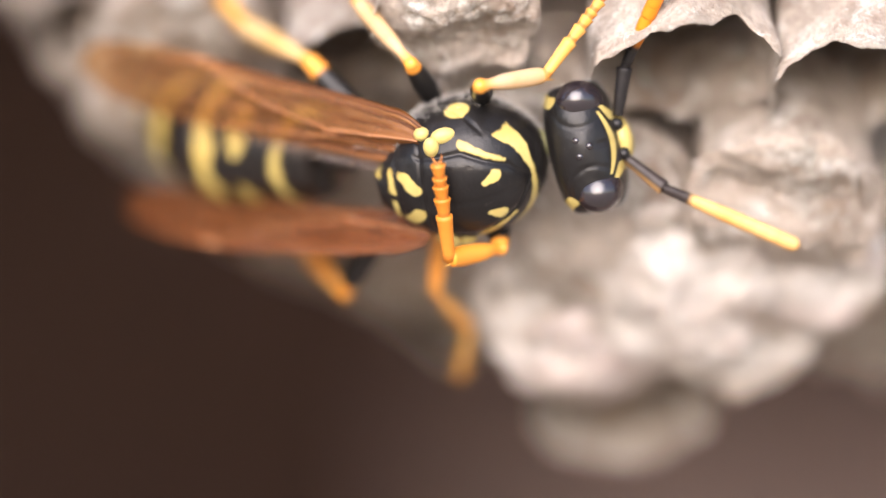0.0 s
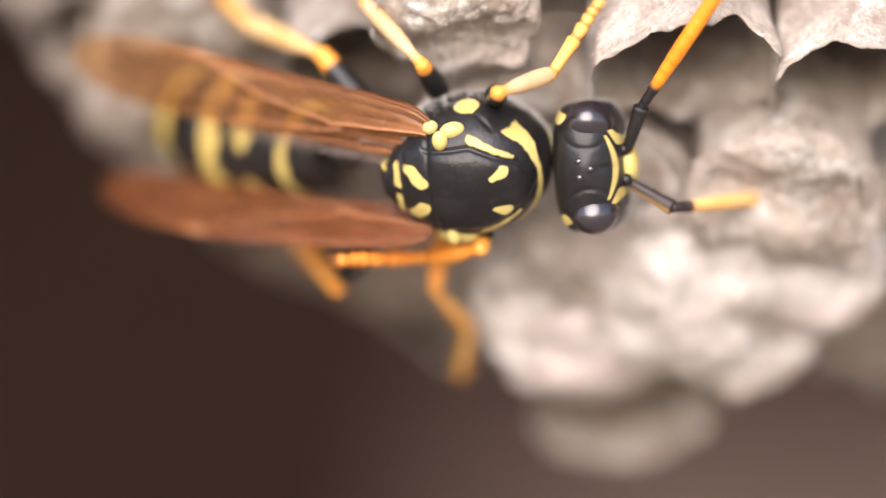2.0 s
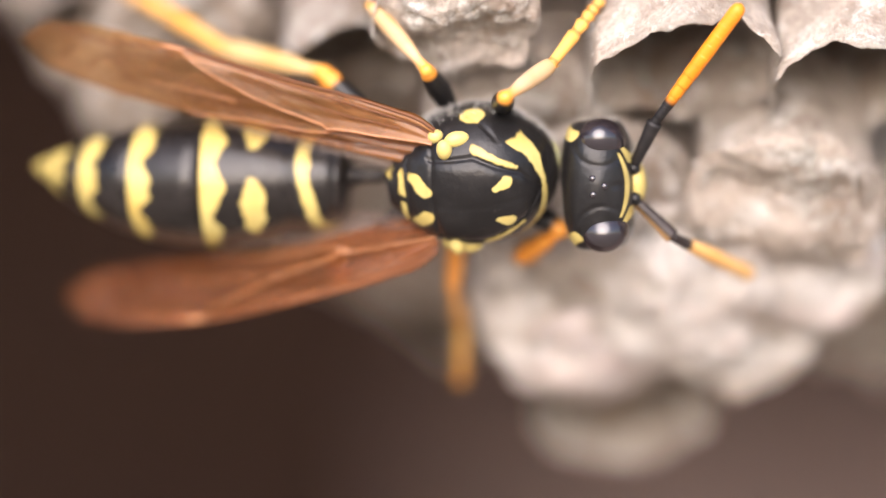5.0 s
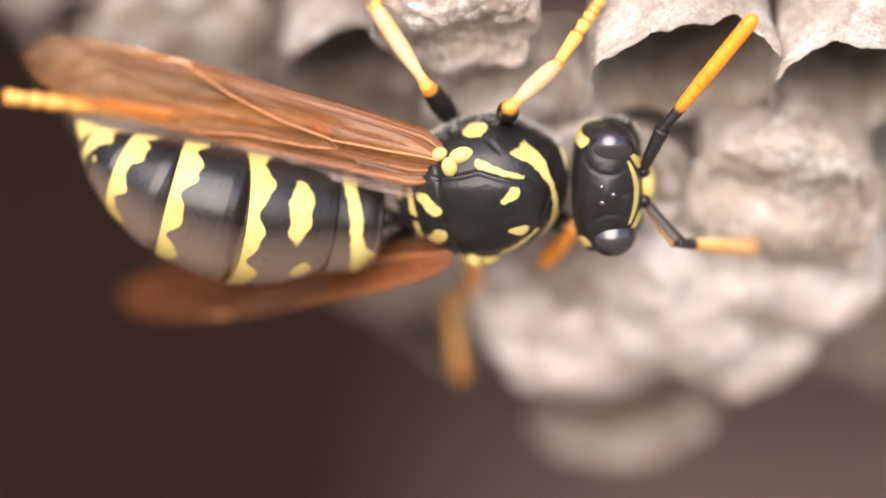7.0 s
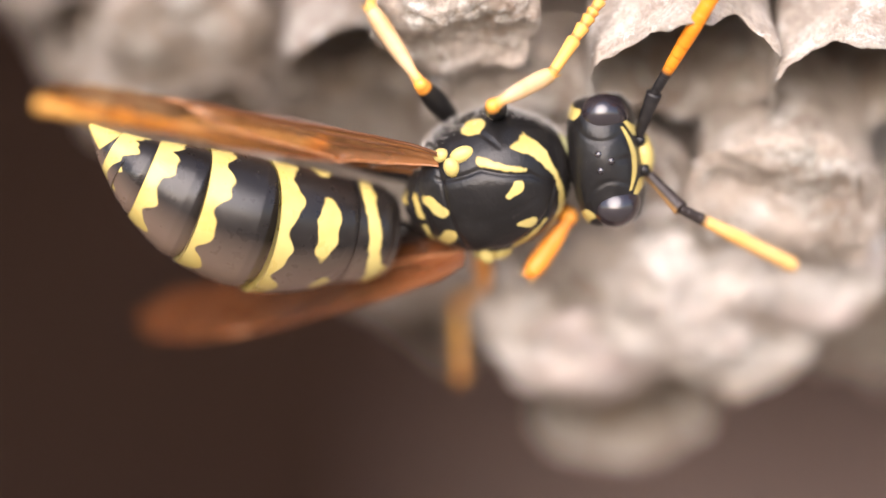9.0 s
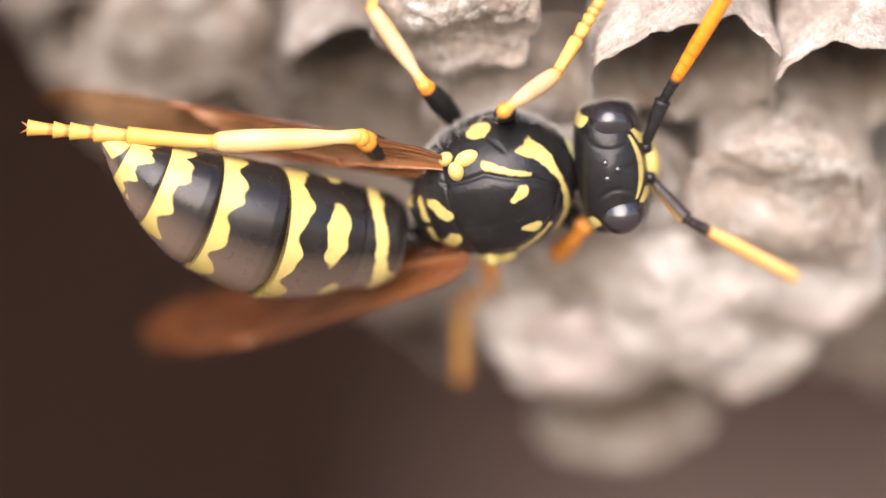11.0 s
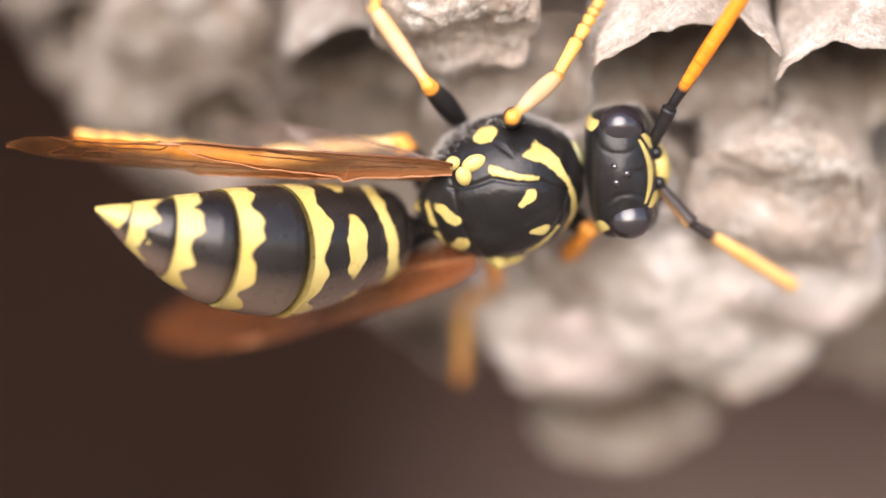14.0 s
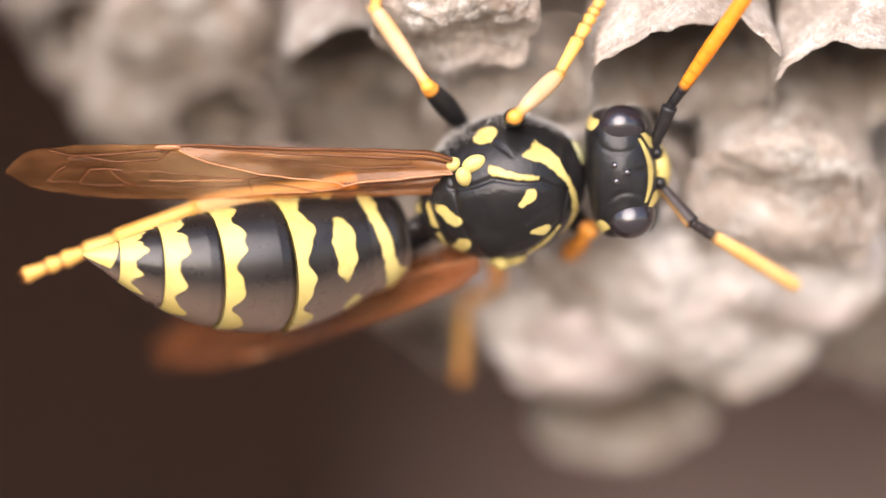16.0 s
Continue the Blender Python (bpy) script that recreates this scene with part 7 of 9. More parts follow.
    walk(parts["left_mid_tibia"], [
        (0, pose(-0.0023012, -0.0009, 0.0032106, -61.5, -42.5, 141.2)),
        (0.5, pose(-0.0022731, -0.0009, 0.0032106, -60.5, -41.7, 139.6)),
        (0.8, pose(-0.0022367, -0.0009, 0.0032379, -60.9, -40.8, 139.6)),
        (1, pose(-0.0022169, -0.0009, 0.0032528, -61.2, -40.3, 139.6)),
        (1.5, pose(-0.0020201, -0.0009, 0.0032106, -65.9, -42.4, 146.4)),
        (2, pose(-0.0020201, -0.0009, 0.0031825, -66.5, -43.3, 147.6)),
        (2.5, pose(-0.0019076, -0.0009, 0.0032247, -68.8, -41.8, 149.9)),
        (3, pose(-0.0020482, -0.0009, 0.0033231, -63.0, -39.0, 141.0)),
        (3.5, pose(-0.0017952, -0.0009, 0.0032809, -67.8, -39.2, 147.2)),
        (4, pose(-0.0018795, -0.0009, 0.0032528, -64.6, -40.2, 143.7)),
        (4.6, pose(-0.0018938, -0.0009, 0.0031671, -64.4, -42.3, 144.5)),
        (5.2, pose(-0.0019258, -0.0009, 0.0029753, -65.0, -47.1, 147.6)),
        (5.8, pose(-0.0019591, -0.0009, 0.0027753, -68.5, -52.5, 153.6)),
        (6.5, pose(-0.0019779, -0.0009, 0.0026624, -73.2, -55.8, 160.0)),
        (7, pose(-0.0019076, -0.0009, 0.0026624, -79.9, -56.1, 167.9)),
        (7.5, pose(-0.0019076, -0.0009, 0.0026483, -83.0, -56.6, 171.6)),
        (8, pose(-0.0021044, -0.0009, 0.0026905, -66.1, -55.5, 151.8)),
        (8.2, pose(-0.0021638, -0.0009, 0.00274, -66.1, -54.7, 151.4)),
        (8.5, pose(-0.0022731, -0.0009, 0.0028311, -66.1, -53.2, 151.0)),
        (9, pose(-0.0020623, -0.0009, 0.0027046, -71.5, -54.7, 157.7)),
        (9.6, pose(-0.002048, -0.0009, 0.0027025, -71.8, -54.6, 158.0)),
        (10.2, pose(-0.002016, -0.0009, 0.002698, -72.5, -54.4, 158.8)),
        (10.8, pose(-0.0019827, -0.0009, 0.0026932, -73.2, -54.1, 159.6)),
        (11.5, pose(-0.0019639, -0.0009, 0.0026905, -73.7, -54.0, 160.1)),
        (12, pose(-0.0019498, -0.0009, 0.0026905, -75.0, -54.0, 161.6)),
        (12.2, pose(-0.0019548, -0.0009, 0.0026905, -74.5, -54.0, 161.1)),
        (12.5, pose(-0.0019639, -0.0009, 0.0026905, -73.7, -54.0, 160.1)),
        (13, pose(-0.0019358, -0.0009, 0.0026905, -75.0, -54.0, 161.6)),
        (13.5, pose(-0.0019076, -0.0009, 0.0027046, -77.8, -53.8, 165.0)),
        (13.7, pose(-0.0018977, -0.0009, 0.0026996, -77.2, -53.9, 164.3)),
        (14, pose(-0.0018795, -0.0009, 0.0026905, -76.3, -53.9, 163.2)),
        (14.3, pose(-0.0018886, -0.0009, 0.0026723, -78.8, -54.5, 166.3)),
        (14.5, pose(-0.0018936, -0.0009, 0.0026624, -80.4, -54.9, 168.4)),
        (15, pose(-0.0018795, -0.0009, 0.0026624, -80.4, -54.9, 168.4)),
        (15.2, pose(-0.0018894, -0.0009, 0.0026624, -79.8, -54.9, 167.6)),
        (15.5, pose(-0.0019076, -0.0009, 0.0026624, -78.7, -55.0, 166.2)),
        (15.7, pose(-0.0019027, -0.0009, 0.0026624, -78.7, -55.0, 166.2)),
        (16, pose(-0.0018936, -0.0009, 0.0026624, -78.7, -55.0, 166.2)),
    ])
    walk(parts["left_mid_tarsus"], [
        (0, pose(-0.0036513, 0.0001845, 0.0047992, 29.0, -35.6, 72.1)),
        (0.5, pose(-0.0036096, 0.0002381, 0.004773, 27.5, -36.3, 72.9)),
        (0.8, pose(-0.0035914, 0.0002528, 0.0047736, 26.8, -36.3, 73.3)),
        (1, pose(-0.0035816, 0.0002604, 0.0047739, 26.5, -36.3, 73.6)),
        (1.5, pose(-0.0034658, 6.13e-05, 0.0047944, 22.7, -35.7, 76.3)),
        (2, pose(-0.0034653, 1.72e-05, 0.0047927, 22.7, -35.7, 76.3)),
        (2.5, pose(-0.0034224, -2.02e-05, 0.0047912, 21.2, -35.7, 77.3)),
        (3, pose(-0.0034681, 0.0002489, 0.0048017, 22.7, -35.7, 76.3)),
        (3.5, pose(-0.0033247, 8.71e-05, 0.0047671, 17.5, -36.3, 79.4)),
        (4, pose(-0.0033255, 0.0001627, 0.0047701, 17.5, -36.3, 79.4)),
        (4.6, pose(-0.0033106, 0.0001089, 0.0047474, 16.9, -36.8, 79.7)),
        (5.2, pose(-0.0032767, -4.11e-05, 0.0046957, 15.6, -37.7, 80.3)),
        (5.8, pose(-0.0032407, -0.0002634, 0.0046393, 14.3, -38.7, 80.9)),
        (6.5, pose(-0.0032198, -0.0004472, 0.0046054, 13.6, -39.3, 81.3)),
        (7, pose(-0.0031897, -0.0006258, 0.0046127, 12.6, -38.9, 82.0)),
        (7.5, pose(-0.0031888, -0.0007119, 0.0046094, 12.6, -38.9, 82.0)),
        (8, pose(-0.0032782, -0.0002694, 0.0046262, 15.6, -39.0, 80.0)),
        (8.2, pose(-0.0033579, -0.00025, 0.0046568, 18.5, -38.3, 78.3)),
        (8.5, pose(-0.0035047, -0.0002184, 0.0047129, 23.8, -37.1, 75.1)),
        (9, pose(-0.0033193, -0.0003839, 0.0046219, 17.1, -39.0, 79.0)),
        (9.6, pose(-0.003311, -0.0003901, 0.0046175, 16.8, -39.0, 79.2)),
        (10.2, pose(-0.0032925, -0.0004046, 0.0046078, 16.1, -39.3, 79.6)),
        (10.8, pose(-0.0032732, -0.0004204, 0.0045977, 15.5, -39.5, 80.0)),
        (11.5, pose(-0.0032623, -0.0004298, 0.0045919, 15.1, -39.6, 80.3)),
        (12, pose(-0.003262, -0.0004638, 0.0045906, 15.1, -39.6, 80.3)),
        (12.2, pose(-0.0032621, -0.0004515, 0.0045911, 15.1, -39.6, 80.3)),
        (12.5, pose(-0.0032623, -0.0004298, 0.0045919, 15.1, -39.6, 80.3)),
        (13, pose(-0.0032479, -0.0004637, 0.0045906, 14.6, -39.6, 80.6)),
        (13.5, pose(-0.003247, -0.0005408, 0.0046018, 14.6, -39.2, 80.7)),
        (13.7, pose(-0.0032323, -0.000526, 0.0045974, 14.0, -39.4, 81.0)),
        (14, pose(-0.0032052, -0.0005001, 0.0045893, 13.0, -39.6, 81.6)),
        (14.3, pose(-0.0032135, -0.0005778, 0.0045863, 13.4, -39.6, 81.4)),
        (14.5, pose(-0.0032179, -0.0006272, 0.0045844, 13.5, -39.5, 81.3)),
        (15, pose(-0.0032038, -0.0006271, 0.0045844, 13.0, -39.5, 81.6)),
        (15.2, pose(-0.003209, -0.0006094, 0.0045851, 13.2, -39.5, 81.5)),
        (15.5, pose(-0.0032184, -0.000579, 0.0045863, 13.5, -39.6, 81.3)),
        (15.7, pose(-0.0032135, -0.0005789, 0.0045863, 13.4, -39.6, 81.4)),
        (16, pose(-0.0032043, -0.0005789, 0.0045863, 13.0, -39.6, 81.6)),
    ])
    walk(parts["left_hind_femur"], [
        (0, pose(-0.0025924, 0.0008274, 0.0008322, -79.4, -47.0, 165.7)),
        (0.5, pose(-0.0025019, 0.0008211, 0.0008348, -79.7, -45.9, 165.8)),
        (0.8, pose(-0.0024908, 0.0008047, 0.0008541, -79.0, -47.0, 165.1)),
        (1, pose(-0.0024849, 0.000796, 0.0008653, -78.6, -47.6, 164.7)),
        (1.5, pose(-0.0024831, 0.000749, 0.000939, -76.7, -49.8, 162.8)),
        (2, pose(-0.0024409, 0.0007482, 0.0009219, -76.8, -49.5, 162.8)),
        (2.5, pose(-0.0023888, 0.0007604, 0.0010095, -77.2, -49.0, 163.3)),
        (3, pose(-0.0024191, 0.0008012, 0.0009793, -78.2, -48.7, 164.5)),
        (3.5, pose(-0.002359, 0.0007212, 0.0011398, -76.3, -49.4, 162.1)),
        (4, pose(-0.0024503, 0.0007544, 0.0010497, -76.4, -50.6, 162.6)),
        (4.6, pose(-0.0023122, 0.0007884, 0.0008508, -81.8, -48.8, 169.1)),
        (5.2, pose(-0.0020251, 0.000941, 0.0005025, -92.4, -42.7, -176.5)),
        (5.8, pose(-0.0018198, 0.0011596, 0.0002937, -99.5, -33.9, -163.3)),
        (6.5, pose(-0.0017696, 0.0012698, 0.0002309, -101.3, -28.2, -157.0)),
        (7, pose(-0.0017924, 0.0011464, 0.0003165, -99.0, -25.8, -160.0)),
        (7.5, pose(-0.0018157, 0.0012845, 0.0001783, -109.5, -32.4, -146.5)),
        (8, pose(-0.0030271, 0.0008408, 0.0007776, -96.6, -24.3, -164.3)),
        (8.2, pose(-0.0030953, 0.0008398, 0.0008191, -95.9, -22.0, -164.6)),
        (8.5, pose(-0.0032363, 0.0008332, 0.0008929, -94.7, -17.9, -165.1)),
        (9, pose(-0.001703, 0.0007508, 0.0003814, -83.7, -14.3, 155.8)),
        (9.6, pose(-0.0013614, 0.0007832, 0.0002554, -85.9, -17.0, 166.4)),
        (10.2, pose(-0.0011136, 0.0013479, 7.5e-05, -97.2, -21.3, -160.9)),
        (10.8, pose(-0.0016679, 0.0015228, 0.0002461, -112.4, -19.4, -128.9)),
        (11.5, pose(-0.0019636, 0.0011917, 0.0004077, -120.0, -17.2, -117.1)),
        (12, pose(-0.0025251, 0.0008491, 0.0005927, -93.1, -15.8, -168.6)),
        (12.2, pose(-0.0029575, 0.0007288, 0.0009928, -97.4, -30.4, -165.6)),
        (12.5, pose(-0.0019552, 0.0011406, 0.0003808, -118.9, -17.6, -118.8)),
        (13, pose(-0.0025289, 0.0008463, 0.0005776, -93.2, -16.0, -168.6)),
        (13.5, pose(-0.0021763, 0.0008495, 0.0004791, -96.7, -18.1, -159.2)),
        (13.7, pose(-0.0012209, 0.0014151, -0.0003329, -112.8, -40.3, -146.9)),
        (14, pose(-0.000754, 0.0001201, -0.0012884, -61.6, -49.5, 144.6)),
        (14.3, pose(-0.001968, 0.000963, 0.0004275, -102.3, -30.3, -156.7)),
        (14.5, pose(-0.0018849, 0.0015005, 0.0002264, -165.4, -19.1, -94.9)),
        (15, pose(-0.0018906, 0.0009535, 0.0003716, -96.0, -24.8, -165.9)),
        (15.2, pose(-0.001314, 0.0017421, -0.0005539, -131.5, -43.6, -127.9)),
        (15.5, pose(-0.0018689, 0.001119, 0.0003498, -132.7, -19.4, -109.7)),
        (15.7, pose(-0.0013384, 0.0026157, -0.0008414, -149.0, -35.4, -109.2)),
        (16, pose(-0.0008667, 0.001319, 0.0004089, -89.1, 2.8, -162.5)),
    ])
    walk(parts["left_hind_tibia"], [
        (0, pose(-0.0048373, 0.0014, 0.0033207, -64.3, -16.4, 120.5)),
        (0.5, pose(-0.0047945, 0.0014, 0.0032779, -64.8, -16.7, 121.4)),
        (0.8, pose(-0.0047298, 0.0014, 0.0033426, -66.5, -15.9, 122.3)),
        (1, pose(-0.0046947, 0.0014, 0.0033777, -67.5, -15.5, 122.8)),
        (1.5, pose(-0.0045806, 0.0014, 0.0035346, -70.3, -14.1, 124.2)),
        (2, pose(-0.004552, 0.0014, 0.0035061, -69.7, -14.6, 124.2)),
        (2.5, pose(-0.0045235, 0.0014, 0.0035774, -70.9, -13.9, 124.7)),
        (3, pose(-0.0045806, 0.0014, 0.0035346, -70.3, -14.1, 124.2)),
        (3.5, pose(-0.0044665, 0.0014, 0.00372, -74.2, -11.6, 125.4)),
        (4, pose(-0.0045093, 0.0014, 0.0036772, -72.4, -12.3, 123.9)),
        (4.6, pose(-0.0045119, 0.0012113, 0.0034086, -75.7, -11.6, 128.3)),
        (5.2, pose(-0.0045178, 0.000789, 0.0028098, -81.4, -10.1, 139.2)),
        (5.8, pose(-0.0045238, 0.0003487, 0.0021887, -85.8, -8.4, 153.5)),
        (6.5, pose(-0.0045272, 0.0001, 0.0018394, -88.1, -7.5, 165.4)),
        (7, pose(-0.0046687, 0.0001, 0.001797, -88.8, -2.7, 155.4)),
        (7.5, pose(-0.0042092, -0.0003, 0.0020006, -90.0, -8.6, 180.0)),
        (8, pose(-0.0060097, 0, 0.0021767, -89.3, -1.8, 159.4)),
        (8.2, pose(-0.0061341, 0, 0.0020921, -90.5, 1.1, 157.5)),
        (8.5, pose(-0.0063631, 0, 0.0019363, -93.0, 6.5, 155.0)),
        (9, pose(-0.0047086, 0.0021, 0.0012213, -89.2, -7.3, 173.7)),
        (9.6, pose(-0.0045215, 0.0015484, 0.0012496, -89.4, -5.8, 173.8)),
        (10.2, pose(-0.004107, 0.0003139, 0.001312, -89.8, -2.3, 175.1)),
        (10.8, pose(-0.0036814, -0.0009731, 0.0013757, -90.0, 1.3, 180.0)),
        (11.5, pose(-0.003444, -0.0017, 0.0014111, -90.0, 3.3, 180.0)),
        (12, pose(-0.0057323, 0.0002, 0.0015159, -90.0, 2.2, 180.0)),
        (12.2, pose(-0.0057976, 0, 0.0027139, -81.3, -9.6, 137.4)),
        (12.5, pose(-0.0035139, -0.0017, 0.0014111, -90.7, 5.8, 173.6)),
        (13, pose(-0.0057323, 0.0002, 0.0015159, -92.7, 6.6, 157.5)),
        (13.5, pose(-0.0051969, -0.0003, 0.0015349, -90.5, 1.1, 156.2)),
        (13.7, pose(-0.0033944, 0, 0.0018656, -68.1, -19.3, 129.4)),
        (14, pose(-0.0025554, 0.0014, 0.0012955, -90.0, 6.7, 180.0)),
        (14.3, pose(-0.0046627, -0.0002, 0.0021439, -90.9, -1.6, -150.5)),
        (14.5, pose(-0.0021573, -0.0017, 0.0013411, -90.0, 1.1, 180.0)),
        (15, pose(-0.004883, 0.0002, 0.001799, -90.4, -1.2, -160.7)),
        (15.2, pose(-0.0028272, -0.0002, 0.0017909, -108.6, -11.0, -119.7)),
        (15.5, pose(-0.0029526, -0.0019, 0.0014773, -75.2, -26.5, 149.3)),
        (15.7, pose(-0.0022493, 0, 0.0011305, -69.8, -18.3, 130.6)),
        (16, pose(-0.0041061, 0.0003, 0.000243, -90.0, 9.6, 180.0)),
    ])
    walk(parts["left_hind_tarsus"], [
        (0, pose(-0.0066149, 0.0044157, 0.0043542, -43.3, -23.7, 110.8)),
        (0.5, pose(-0.0066139, 0.0043862, 0.0043241, -42.9, -24.1, 110.8)),
        (0.8, pose(-0.006604, 0.0043683, 0.0043423, -43.4, -23.8, 110.9)),
        (1, pose(-0.0065985, 0.0043578, 0.0043522, -43.6, -23.7, 111.0)),
        (1.5, pose(-0.0065686, 0.0043291, 0.0044238, -45.1, -22.7, 111.2)),
        (2, pose(-0.0065393, 0.0043209, 0.0044235, -45.8, -22.7, 111.6)),
        (2.5, pose(-0.0065391, 0.0043145, 0.0044523, -46.1, -22.3, 111.6)),
        (3, pose(-0.0065686, 0.0043291, 0.0044238, -45.1, -22.7, 111.2)),
        (3.5, pose(-0.006539, 0.0043139, 0.0044523, -46.1, -22.3, 111.6)),
        (4, pose(-0.0064969, 0.0043611, 0.004454, -47.1, -22.3, 112.2)),
        (4.6, pose(-0.0067283, 0.0040168, 0.0041428, -57.3, -23.2, 121.5)),
        (5.2, pose(-0.0072386, 0.0031369, 0.0034478, -74.7, -24.9, 147.0)),
        (5.8, pose(-0.0077543, 0.0019611, 0.0027242, -90.0, -23.2, 180.0)),
        (6.5, pose(-0.0080302, 0.0010095, 0.0023133, -90.0, -21.3, 180.0)),
        (7, pose(-0.0079837, 0.0016176, 0.0019704, -90.0, -5.9, 180.0)),
        (7.5, pose(-0.007818, -0.0003, 0.0025474, -90.0, -7.0, 180.0)),
        (8, pose(-0.0094239, 0.0012855, 0.0022912, -89.2, 1.9, -157.8)),
        (8.2, pose(-0.0095048, 0.0013986, 0.0020227, -86.0, 8.5, -154.9)),
        (8.5, pose(-0.0096503, 0.0015326, 0.0015261, -80.7, 20.9, -155.3)),
        (9, pose(-0.0083066, 0.0024998, 0.0016874, -84.0, -8.0, 142.7)),
        (9.6, pose(-0.0081315, 0.0019435, 0.0016165, -85.2, -7.4, 147.3)),
        (10.2, pose(-0.0077405, 0.0006286, 0.001458, -87.7, -6.2, 160.0)),
        (10.8, pose(-0.0073305, -0.0009731, 0.0012913, -90.0, -4.7, 180.0)),
        (11.5, pose(-0.007088, -0.0017, 0.0012024, -90.0, -4.0, 180.0)),
        (12, pose(-0.0093796, 0.0002, 0.0013756, -85.7, 7.0, -148.3)),
        (12.2, pose(-0.0084474, 0.0024353, 0.0033225, -92.6, -5.9, -155.8)),
        (12.5, pose(-0.0071225, -0.0012972, 0.0010397, -86.9, 16.2, -168.8)),
        (13, pose(-0.009082, 0.0015886, 0.0010988, -90.0, 15.0, 180.0)),
        (13.5, pose(-0.0085354, 0.0011737, 0.0014626, -90.0, -0.9, 180.0)),
        (13.7, pose(-0.0055823, 0.0026615, 0.0030704, -66.9, -27.5, 137.2)),
        (14, pose(-0.0061803, 0.0014, 0.0008683, -90.0, -7.3, 180.0)),
        (14.3, pose(-0.0078373, -0.0019985, 0.0022432, -88.8, -3.1, 159.3)),
        (14.5, pose(-0.0058066, -0.0017, 0.0012715, -90.0, 2.9, 180.0)),
        (15, pose(-0.0083269, -0.0010068, 0.001873, -90.0, 2.2, 180.0)),
        (15.2, pose(-0.0046005, -0.0033129, 0.0024895, -111.6, -26.3, -138.2)),
        (15.5, pose(-0.0057631, -0.0002325, 0.0031031, -90.0, -43.8, 180.0)),
        (15.7, pose(-0.0045037, 0.0026307, 0.0022791, -16.3, -39.8, 100.6)),
        (16, pose(-0.0077053, 0.0003, -0.0003639, -90.0, 21.8, 180.0)),
    ])
    walk(parts["right_fore_femur"], [
        (0, pose(-0.0002188, 0.0014978, 0.0002189, 7.6, 46.8, -84.4)),
        (0.5, pose(-0.0001583, 0.0014851, 0.0002745, 6.7, 47.3, -85.1)),
        (0.8, pose(-0.0001604, 0.001568, 0.0003303, 4.8, 51.3, -86.3)),
        (1, pose(-0.0001744, 0.0016281, 0.0003928, -13.4, 52.1, -100.6)),
        (1.5, pose(-0.0001831, 0.0016402, 0.0003164, -20.2, 50.7, -105.9)),
        (2, pose(-0.0001985, 0.0016353, 0.0003237, -19.5, 51.0, -105.4)),
        (2.5, pose(-0.0001202, 0.0016968, 0.0004195, -8.6, 50.3, -96.6)),
        (3, pose(-0.00013, 0.0016763, 0.0004671, 7.0, 51.1, -84.5)),
        (3.5, pose(-0.0001475, 0.0016072, 0.0003102, -32.7, 48.7, -115.7)),
        (4, pose(-0.000313, 0.0017551, 0.0003804, 77.3, 35.2, -21.4)),
        (4.6, pose(-0.0002712, 0.0017569, 0.0003327, 77.4, 34.3, -21.7)),
        (5.2, pose(-0.0001782, 0.0017591, 0.0002227, 77.6, 32.4, -22.3)),
        (5.8, pose(-8.21e-05, 0.0017584, 0.0001026, 78.0, 30.2, -22.9)),
        (6.5, pose(-2.82e-05, 0.0017564, 3.23e-05, 78.4, 28.9, -23.1)),
        (7, pose(4.22e-05, 0.0017763, 9.17e-05, 78.6, 27.7, -23.5)),
        (7.5, pose(4.49e-05, 0.0017971, 8.02e-05, 78.4, 27.4, -24.1)),
        (8, pose(0.0003073, 0.0015504, -0.0002182, -7.5, 55.1, -96.2)),
        (8.2, pose(0.0002878, 0.0016817, 7.48e-05, 35.5, 41.6, -64.7)),
        (8.5, pose(0.0003822, 0.0014344, 5.45e-05, 22.6, 47.0, -73.1)),
        (9, pose(0.0003056, 0.0018391, 0.0002971, 67.1, 24.2, -45.8)),
        (9.6, pose(0.0003311, 0.0018229, 0.0002906, 67.7, 25.2, -43.9)),
        (10.2, pose(0.0003962, 0.001783, 0.0002701, 69.3, 27.3, -39.4)),
        (10.8, pose(0.0004764, 0.0017391, 0.0002397, 71.2, 29.2, -34.8)),
        (11.5, pose(0.0005272, 0.0017145, 0.0002183, 72.4, 30.2, -32.2)),
        (12, pose(0.0005249, 0.001716, 0.0002135, 72.5, 30.1, -32.3)),
        (12.2, pose(0.0005395, 0.0017135, 0.0002075, 72.3, 30.3, -32.3)),
        (12.5, pose(0.0005662, 0.0017081, 0.0001967, 72.1, 30.8, -32.3)),
        (13, pose(0.0005959, 0.001719, 0.0001682, 72.4, 30.0, -32.3)),
        (13.5, pose(0.0006009, 0.0017602, 0.0001786, 72.2, 29.0, -33.4)),
        (13.7, pose(0.0006168, 0.0017529, 0.0001843, 71.7, 29.9, -33.5)),
        (14, pose(0.0006467, 0.0017382, 0.0001937, 70.8, 31.6, -33.7)),
        (14.3, pose(0.0006459, 0.0017353, 0.0001953, 70.8, 31.7, -33.6)),
        (14.5, pose(0.0006454, 0.0017335, 0.0001961, 70.8, 31.7, -33.5)),
        (15, pose(0.0006424, 0.0017461, 0.0001806, 70.9, 31.2, -33.8)),
        (15.2, pose(0.0006494, 0.0017425, 0.0002035, 70.7, 31.6, -33.8)),
        (15.5, pose(0.0006624, 0.0017351, 0.0002457, 70.3, 32.3, -33.8)),
        (15.7, pose(0.0006644, 0.0017423, 0.0002321, 70.2, 32.2, -34.1)),
        (16, pose(0.0006683, 0.0017555, 0.0002069, 70.0, 32.0, -34.5)),
    ])
